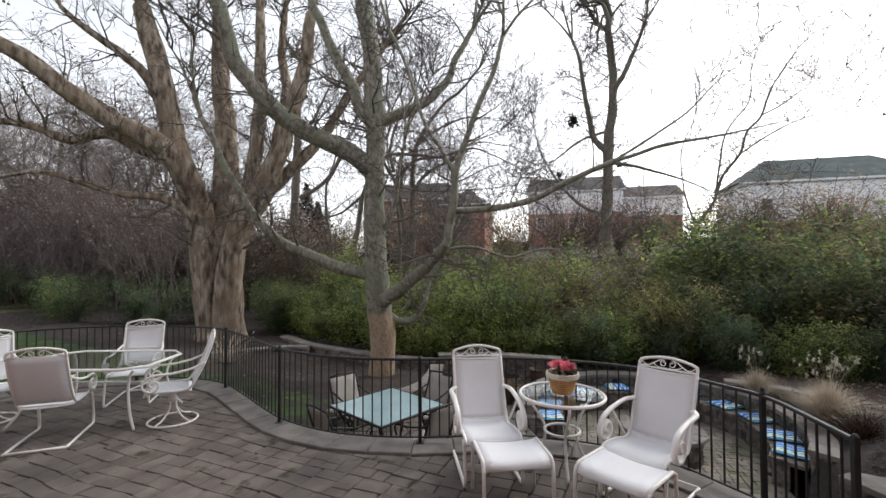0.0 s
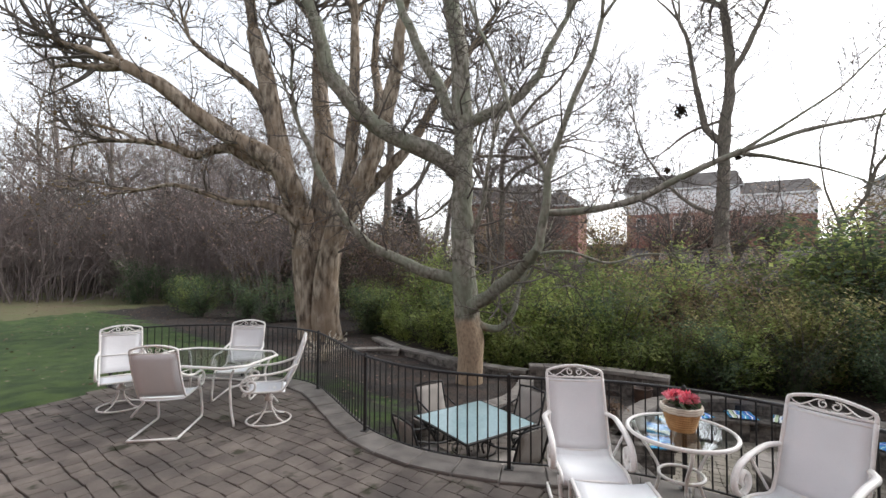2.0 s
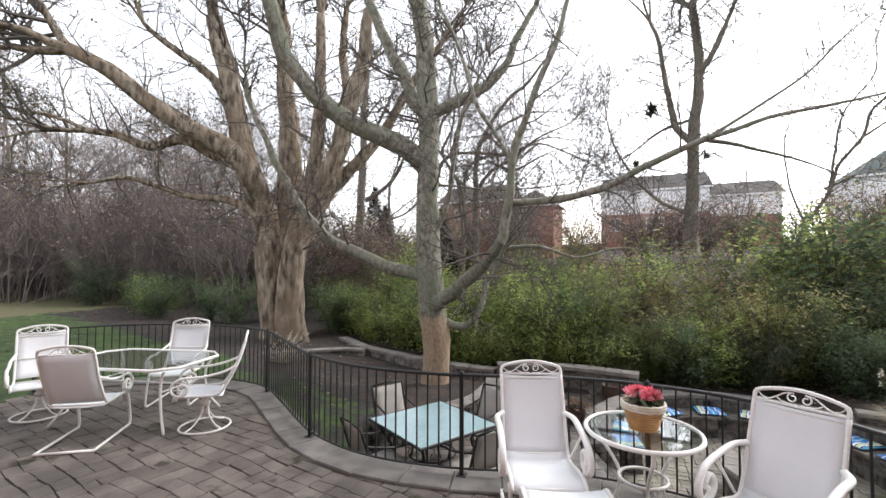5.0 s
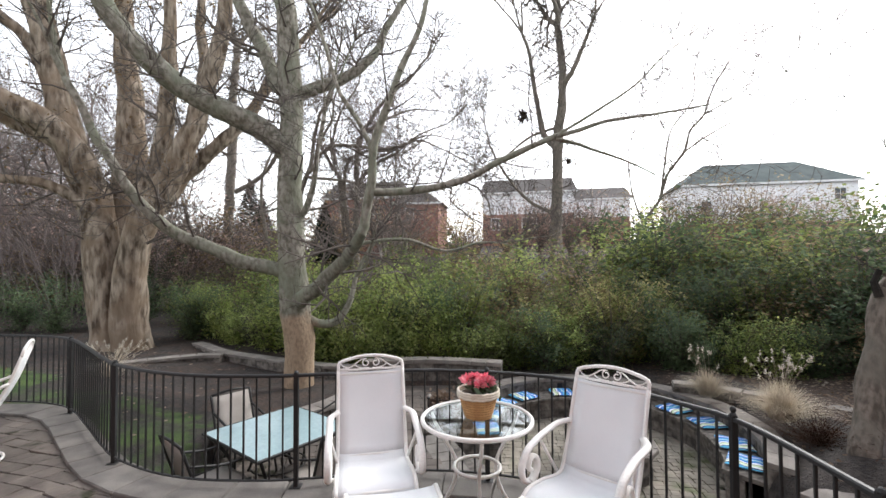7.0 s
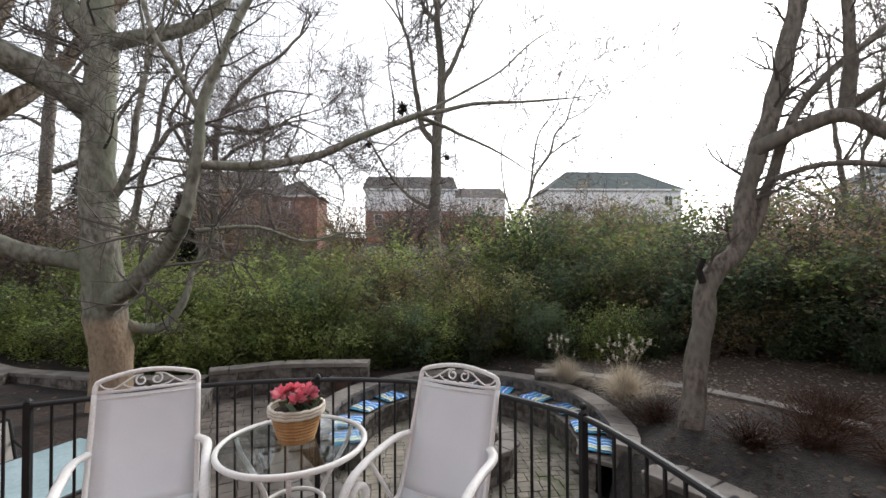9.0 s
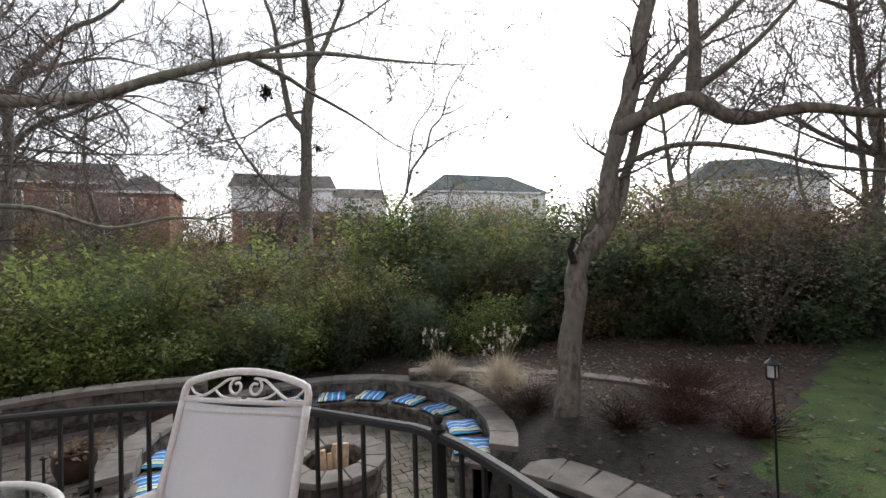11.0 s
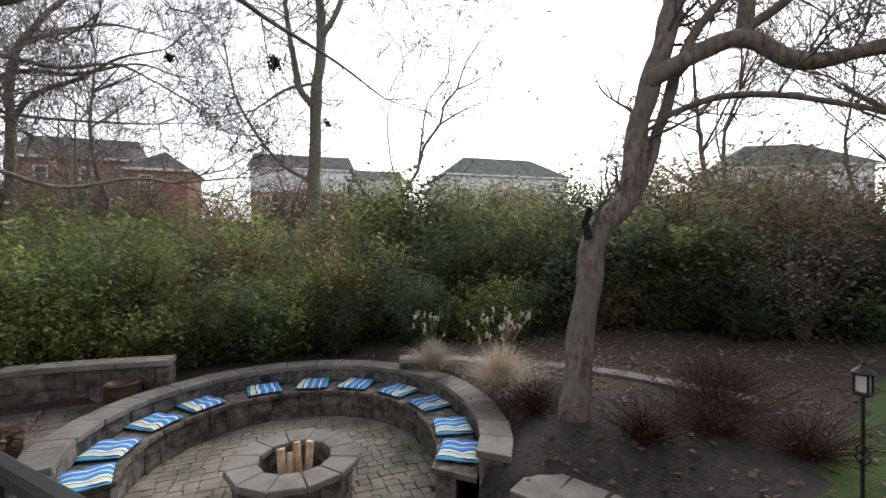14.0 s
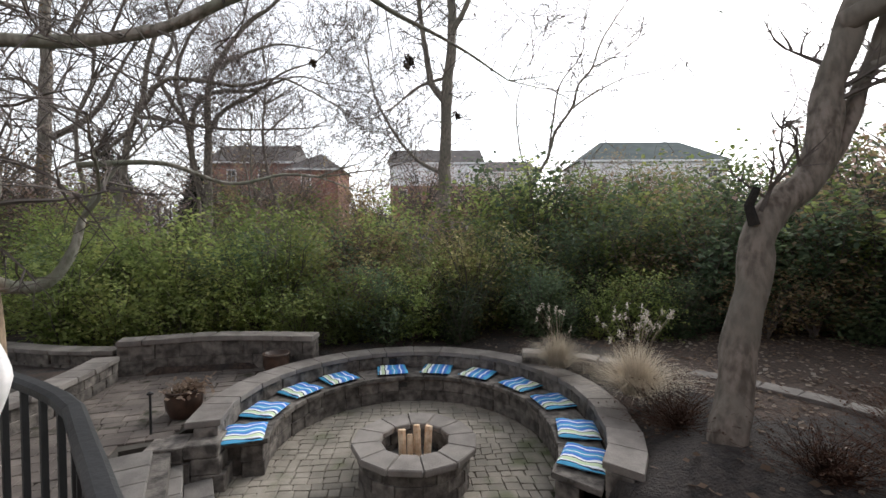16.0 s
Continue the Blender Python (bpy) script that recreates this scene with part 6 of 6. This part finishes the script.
grass_clump(pose(-6.0, 9.3, -0.45), 3, 0.85, 0.34, 200, 40, "sparse dry plant with pale seed heads beyond the iron fence")
make_tree("forked_tree", FORK_LIMBS, BARK_GREY, "bare grey-barked tree with long sweeping limbs behind the terrace", 21, density=1.15, twig_len=0.95, spread=1.2, fine=0.0035, levels=3, sides=14)
make_tree("old_tree", OLD_LIMBS, BARK_OLD, "huge old tree with shaggy brown bark and many rising stems", 22, leaves=0.4, leaf_size=0.085, density=0.85, twig_len=1.35, fine=0.0045, levels=3, sides=20)
make_tree("leaning_tree", LEAN_LIMBS, BARK_LEAN, "leaning bare tree with a charred stub on the mulch bed", 23, density=1.2, twig_len=0.8, fine=0.0025, levels=3, sides=14)
make_tree("hedge_tree", NEST_LIMBS, BARK_LEAN, "slim bare tree rising beyond the hedge", 24, density=1.5, twig_len=1.5, fine=0.009, levels=3)
make_tree("hedge_sapling", SAPLING_LIMBS, BARK_LEAN, "slender leafless tree fanning out above the hedge", 26, density=1.5, twig_len=0.9, fine=0.007, levels=2)
make_tree("lawn_edge_tree", EDGE_LIMBS, BARK_LEAN, "dark bare tree where the lawn meets the wood", 25, density=1.2, twig_len=1.3, fine=0.004, levels=3)
stub = Build()
stub.tube([(6.1, 5.9, 1.36), (6.06, 5.92, 1.54), (6.1, 5.88, 1.7)], 0.05, 8, 0.035)
tagged(new("charred_stub", stub.mesh("charred_stub", STUMP_BLACK)), "charred black stub on the leaning trunk", "branch stub")

# hedge of wild shrubs behind the walls
kinds = [("a", HEDGE, 3600, 0.105), ("b", HEDGE, 4200, 0.095), ("c", HEDGE_DARK, 4200, 0.095), ("d", HEDGE_RUST, 3000, 0.085), ("e", HEDGE, 3000, 0.11), ("f", THICKET, 2000, 0.075), ("g", HEDGE_GOLD, 2600, 0.08)]
shrubs = [bush("shrub", 30 + i, 1.5, 2.6, n, s, m, "leafy green wild shrub in the hedge behind the garden walls", 24 if m is not THICKET else 40) for i, (k, m, n, s) in enumerate(kinds)]
for s in shrubs:
    s.location = (0, -260, -20)
rnd = random.Random(77)


def along(points, count, jitter, scales, pick, sink=0.15):
    P = spline([(x, y, 0) for x, y in points], 0.3)
    for k in range(count):
        p = P[min(len(P) - 1, int((k + rnd.random()) / count * len(P)))]
        x, y = p.x + rnd.gauss(0, jitter), p.y + rnd.gauss(0, jitter)
        s = rnd.uniform(*scales) * (0.84 if -9 < x < -2 and 13 < y < 23 else 1)
        src = shrubs[rnd.choice(pick)]
        o = copy_thing(src, pose(x, y, ground_z(x, y) - sink, 0, 0, rnd.random() * 360))
        o.scale = (s, s, s * rnd.uniform(0.82, 1.15))


along([(-4.5, 14.5), (-2.0, 12.8), (1, 12.4), (4, 12.3), (7, 11.8), (9.2, 10.9)], 20, 0.4, (0.8, 1.05), [0, 1, 4, 0, 2, 3])
along([(-7, 17), (-2, 15.2), (3, 15), (8, 14.4), (13, 12.5)], 22, 0.5, (0.95, 1.25), [0, 1, 2, 3, 4, 3])
along([(-9, 21), (-3, 19), (4, 18.5), (11, 18), (18, 15)], 16, 0.8, (1.2, 1.45), [0, 3, 3, 5, 4])
along([(8.4, 10.8), (10.8, 9.0), (13.6, 6.9), (16.6, 4.6), (20, 1.0), (23, -3)], 24, 0.35, (0.95, 1.25), [2, 2, 5, 0, 2])
along([(10, 14), (14.5, 11), (18.5, 8), (23, 4), (28, -3)], 16, 0.6, (1.5, 1.8), [2, 3, 2, 5])
along([(-7.5, 17), (-10.5, 15.2), (-15, 15.5), (-20, 17), (-25, 19)], 16, 0.6, (0.6, 0.95), [2, 2, 1, 2])
along([(-9, 21), (-16, 21), (-24, 23), (-31, 22)], 20, 0.9, (0.9, 1.5), [2, 5, 5, 2])
along([(-27, 22), (-36, 22), (-48, 22), (-62, 19)], 24, 1.2, (1.6, 2.6), [5, 5, 3])
along([(5.5, 15.5), (9, 15), (13.5, 13), (17, 11)], 13, 0.5, (1.5, 1.75), [0, 1, 2, 4])
along([(9.3, 9.3), (10.6, 8.4), (11.8, 7.2)], 5, 0.25, (0.55, 0.8), [5, 2, 3])
along([(12.6, 6.4), (13.5, 5.5)], 6, 0.3, (0.9, 1.1), [2, 2, 5])
along([(15, 14), (20, 11.5), (25, 8)], 9, 0.5, (1.5, 1.9), [2, 5, 0])
along([(-3.2, 11.9), (-1.5, 11.0), (1, 10.9), (3.2, 10.7), (4.8, 10.2)], 13, 0.15, (0.5, 0.72), [0, 1, 4, 2, 0])
along([(5.4, 10.3), (7.0, 9.9), (8.6, 9.3)], 6, 0.15, (0.5, 0.7), [2, 2, 1])
along([(-7.2, 14.6), (-5.6, 13.9), (-4.2, 13.2), (-2.8, 12.4)], 8, 0.2, (0.6, 0.85), [1, 0, 4, 0])
along([(-7.1, 13.9), (-6.7, 14.2)], 2, 0.1, (0.75, 0.9), [2])
along([(-3.2, 13.4), (-4.6, 14.4)], 3, 0.15, (0.85, 0.95), [2])
along([(3.2, 12.0), (5.8, 11.9)], 5, 0.3, (0.8, 0.98), [6])
along([(-1.0, 13.4), (0.6, 13.2)], 3, 0.3, (0.85, 1.0), [6, 4])
along([(11.5, 9.6), (14, 7.6), (16.5, 5.8)], 8, 0.4, (1.2, 1.5), [3, 5, 2, 3])
along([(-36, 26), (-24, 24), (-14, 23), (-8.5, 24)], 22, 0.9, (1.4, 2.4), [5, 5, 5, 3])
along([(-75, 25), (-50, 38), (-30, 45), (-12, 50)], 20, 1.5, (2.4, 3.2), [5])
along([(-32, 46), (-22, 44), (-13, 43), (-5, 45), (3, 47)], 16, 1.0, (1.7, 2.1), [5, 3, 5])
along([(-12, 48), (5, 50), (20, 50), (36, 42), (46, 34), (52, 22)], 34, 1.5, (2.5, 3.3), [5, 5, 3, 5, 5])
for s in shrubs:
    hide_source(s)


def brush(seed, h, w, n):
    """Tall leafless undergrowth: many thin stems that fork into twigs."""
    q = random.Random(seed)
    t = empty("brush", Matrix(), "tall leafless brown undergrowth at the edge of the wood", "shrub")
    b, v = Build(), []

    def stem(p, d, ln, r, level):
        P = [p]
        for _ in range(3):
            d = (d + Vector((q.gauss(0, 0.14), q.gauss(0, 0.14), q.gauss(0.04, 0.1)))).normalized()
            P.append(P[-1] + d * ln / 3)
        b.tube(P, r, 3, r * 0.45)
        if level < 2:
            for _ in range(4 if level else 6):
                i = q.randint(1, 2)
                e = (d + Vector((q.gauss(0, 0.55), q.gauss(0, 0.55), q.gauss(0, 0.35)))).normalized()
                stem(P[i].lerp(P[i + 1], q.random()), e, ln * q.uniform(0.35, 0.55), r * 0.55, level + 1)
        elif q.random() < 0.5:
            v.append(P[-1])
    for _ in range(n):
        a, rr = q.random() * 6.283, w * math.sqrt(q.random())
        stem(Vector((rr * math.cos(a), rr * math.sin(a), 0)), Vector((math.cos(a) * 0.22, math.sin(a) * 0.22, 1)).normalized(), h * q.uniform(0.45, 0.9), 0.022, 0)
    part("branchwork", b.mesh("branchwork", TWIG_FAR), t)
    part("dry_leaves", leaf_cloud(v, 0.1, q, flat=0.6, n=1, spread=0.1).mesh("dry_leaves", THICKET), t)
    return t


def scatter(sources, spots, scales):
    for x, y in spots:
        o = copy_thing(rnd.choice(sources), pose(x, y, ground_z(x, y) - 0.1, 0, 0, rnd.random() * 360))
        k = rnd.uniform(*scales)
        o.scale = (k, k, k * rnd.uniform(0.85, 1.2))


BRUSH = [brush(90 + i, 4.5, 1.8, 34) for i in range(3)]
scatter(BRUSH, [(rnd.uniform(-32, -14.5), rnd.uniform(18.5, 28)) for _ in range(28)], (0.8, 1.4))
scatter(BRUSH, [(rnd.uniform(-50, -26), rnd.uniform(12, 30)) for _ in range(26)], (1.1, 1.9))
scatter(BRUSH, [(rnd.uniform(-12, 3), rnd.uniform(18, 26)) for _ in range(12)], (0.4, 0.62))
scatter(BRUSH, [(12.5 + 8 * k / 9 + rnd.gauss(0, 0.5), 11 - 8 * k / 9 + rnd.gauss(0, 0.5)) for k in range(7)], (0.6, 0.95))
scatter(BRUSH, [(rnd.uniform(-21, -11), rnd.uniform(29, 35)) for _ in range(12)], (0.85, 1.15))
for s in BRUSH:
    hide_source(s)

# low russet shrubs on the mulch bed
def twiggy(m, seed, r, h, n):
    q = random.Random(seed)
    t = empty("russet_shrub", m, "low russet twiggy shrub on the dark mulch bed", "shrub", "russet shrubs")
    b, lf = Build(), Build()
    for _ in range(n):
        a = q.random() * 6.283
        P = [Vector((q.gauss(0, 0.12) * r, q.gauss(0, 0.12) * r, 0))]
        out, up = q.uniform(0.1, 1.35), q.uniform(0.3, 1.25)
        for k in range(4):
            P.append(P[-1] + Vector((math.cos(a) * r / 4 * out + q.gauss(0, 0.025), math.sin(a) * r / 4 * out + q.gauss(0, 0.025), h / 4 * up + q.gauss(0, 0.02))))
        b.tube(P, 0.003, 3, 0.0012)
        leaf_cloud(P[2:], 0.028, q, lf, 0.6, 1, 0.03)
    part("branchwork", b.mesh("branchwork", REDTWIG), t)
    part("dry_leaves", lf.mesh("dry_leaves", REDTWIG), t)


for i, (x, y, r, h) in enumerate(((6.7, 4.9, 0.75, 0.5), (7.4, 5.3, 0.6, 0.45), (5.6, 6.2, 0.5, 0.32), (7.0, 4.25, 0.5, 0.4), (5.95, 5.1, 0.4, 0.3), (8.1, 5.6, 0.45, 0.35))):
    twiggy(pose(x, y, ground_z(x, y) - 0.02), 50 + i, r, h, 260)

# woods all round
def wood_limbs(seed, h, r):
    q = random.Random(seed)
    trunk = [(0, 0, -0.3)]
    for k in range(1, 7):
        trunk.append((trunk[-1][0] + q.gauss(0, 0.18), trunk[-1][1] + q.gauss(0, 0.18), h * k / 6))
    L = [(trunk, r, r * 0.25)]
    for k in range(9):
        i = q.randint(2, 5)
        a, ln = q.random() * 6.283, h * q.uniform(0.18, 0.4)
        p = Vector(trunk[i])
        d = Vector((math.cos(a), math.sin(a), q.uniform(0.4, 1.1))).normalized()
        L.append(([tuple(p), tuple(p + d * ln * 0.5 + Vector((0, 0, 0.1))), tuple(p + d * ln + Vector((0, 0, 0.4)))], r * 0.35, r * 0.1))
    return L


def far_tree(seed, h, r):
    wood, twig, tips = tree_mesh(wood_limbs(seed, h, r), seed, density=0.32, twig_len=1.8, levels=2, sides=6, fine=0.0075)
    t = empty("woodland_tree", Matrix(), "slim bare tree in the wood beyond the garden", "tree", "woodland trees")
    part("trunk", wood.mesh("trunk", BARK_LEAN, True), t)
    part("crown", twig.mesh("crown", TWIG_FAR), t)
    return t


wild = [far_tree(60 + i, h, r) for i, (h, r) in enumerate(((11, 0.16), (13, 0.2), (9, 0.12), (15, 0.24), (7, 0.09)))]
spots = []
for k in range(22):
    spots.append((rnd.uniform(-38, -16), rnd.uniform(19, 38), rnd.choice([0, 1, 2, 3])))
for k in range(12):
    spots.append((rnd.uniform(-60, -30), rnd.uniform(16, 45), rnd.choice([0, 1, 3])))
for k in range(5):
    spots.append((rnd.uniform(-9, -1), rnd.uniform(20, 34), rnd.choice([2, 4, 4])))
for k in range(17):
    a = rnd.uniform(-12, 36)
    d = rnd.uniform(17, 34)
    spots.append((d * math.cos(radians(a)), d * math.sin(radians(a)), rnd.choice([0, 1, 2])))
for x, y, k in spots:
    o = copy_thing(wild[k], pose(x, y, ground_z(x, y) - 0.1, 0, 0, rnd.random() * 360))
    s = rnd.uniform(0.8, 1.15)
    o.scale = (s, s, s)
for s in wild:
    hide_source(s)

for limbs, seed, dens in ((BARE_LIMBS, 71, 0.75), (BARE2_LIMBS, 72, 0.75), (SLIM_LIMBS, 73, 0.6)):
    make_tree("bare_tree", limbs, BARK_LEAN, "many-branched bare tree rising out of the hedge", seed, density=dens, twig_len=1.0, levels=3, fine=0.006, spread=1.1)

# far houses on the rise
house("brick_house", pose(-16.2, 63.2, 6, 0, 0, -10), 10.5, 9, 4.9, 0, 3.0, ROOF_BROWN, "red brick house with a brown roof far behind the trees", [(3, 2.4, 1, 1.4), (7, 2.4, 1, 1.4)], hip=False)
house("brick_house", pose(-5.4, 57, 5, 0, 0, -10), 5.8, 7, 4.4, 0, 2.4, ROOF_BROWN, "small red brick house with a brown roof far behind the trees", [(2, 2.2, 1, 1.4)])
house("two_storey_house", pose(8.0, 76, 6, 0, 0, -12), 15.4, 9, 3.8, 3.8, 3.0, ROOF_BROWN, "brick and white-sided two-storey house with a brown roof", [(2.2, 1.2, 1.3, 1.9), (8, 1.2, 2.4, 1.9), (12.5, 1.2, 1.2, 1.9)], hip=False)
house("garage_wing", pose(23.4, 73.2, 6, 0, 0, -12), 8.6, 8, 3.0, 3.1, 2.4, ROOF_BROWN, "lower white-sided wing beside the two-storey house", [(3, 1, 1.2, 1.3)], hip=False)
house("white_house", pose(32.8, 57.1, 5.6, 0, 0, -12), 19.5, 10, 0.9, 5.1, 3.5, ROOF_GREY, "white-sided house with a grey-green hipped roof on the rise", [(2.5, 2.4, 1.2, 1.4), (17.5, 3.6, 1.2, 1.4)])
house("hedge_side_house", pose(47.8, 27.1, 4, 0, 0, -39), 12.7, 9, 1.2, 3.6, 3, ROOF_GREY, "pale house with a grey roof behind the wood", [(4, 1, 1.2, 1.4), (10, 1, 1.2, 1.4)])


def conifer(m, h, r, seed):
    q = random.Random(seed)
    t = empty("conifer", m, "dark evergreen conifer among the bare trees", "tree", "conifers")
    part("trunk", Build().tube([(0, 0, 0), (0, 0, h)], 0.18, 8, 0.02).mesh("trunk", BARK_LEAN), t)
    pts = []
    for _ in range(8500):
        u = q.random() ** 0.7
        z = h * (1 - u * 0.93)
        a = q.random() * 6.283
        rr = r * u * (0.55 + 0.45 * abs(math.sin(z * 4 + a * 2))) * q.uniform(0.5, 1)
        pts.append((rr * math.cos(a), rr * math.sin(a), z - rr * 0.2))
    part("foliage", leaf_cloud(pts, 0.3, q, flat=0.3, n=1, spread=0.05).mesh("foliage", CONIFER), t)


conifer(pose(-21.0, 49.5, 0), 11.2, 4.2, 1)
conifer(pose(-18.6, 47, 0), 8.6, 3.6, 2)
conifer(pose(-10, 40, 0), 7.0, 2.4, 3)

# dry leaf nests in the tree beyond the hedge
for x, y, z, r in ((5.0, 22.9, 9.4, 0.22), (7.2, 22.5, 6.9, 0.12), (1.9, 9.6, 3.95, 0.05)):
    q = random.Random(int(x * 10))
    e = empty("leaf_nest", pose(x, y, z), "dark ball of dry leaves caught in a bare tree", "nest", "leaf nests")
    part("leaves", leaf_cloud([(0, 0, 0)], r * 0.9, q, flat=1.0, n=160, spread=r * 0.45).mesh("leaves", NEST_LEAF), e)

# leaf litter
litter_rnd = random.Random(90)
pts = []
while len(pts) < 6500:
    x, y = litter_rnd.uniform(4.6, 15), litter_rnd.uniform(2.5, 12)
    d = 1 if y > 4.1 + (x - 6.6) * 0.2 and (y > 6 or x > 8) and x > 6.4 else 0.3
    if litter_rnd.random() < d and (Vector((x, y)) - PIT).length > 2.4:
        pts.append((x, y, ground_z(x, y) + 0.015))
while len(pts) < 8600:
    x, y = litter_rnd.uniform(-26, -3), litter_rnd.uniform(4.5, 15)
    if not inside(x, y, PATIO) and not inside(x, y, TERRACE) and litter_rnd.random() < (1 if x < -14 else 0.5):
        pts.append((x, y, ground_z(x, y) + 0.015))
tagged(new("leaf_litter", leaf_cloud(pts, 0.075, litter_rnd, flat=0.12, n=1, spread=0.006).mesh("leaf_litter", LITTER)), "scattered pale brown fallen leaves on mulch and lawn", "fallen leaves", kind="stuff")

# paving, last
NEAR = (0.5, 3.2)
lay(PATIO, 0.0, patio_floor, 31, -18, NEAR, PAVER, PAVERS_FAR)
lay(TERRACE, TERRACE_Z, terrace_floor, 32, 8, (0.2, 7.5), PAVER, PAVERS_FAR)
lay(PIT_AREA, PIT_Z, pit_floor, 33, -8, (3.1, 6.5), PIT_PAVER, PIT_PAVER, 0.72)
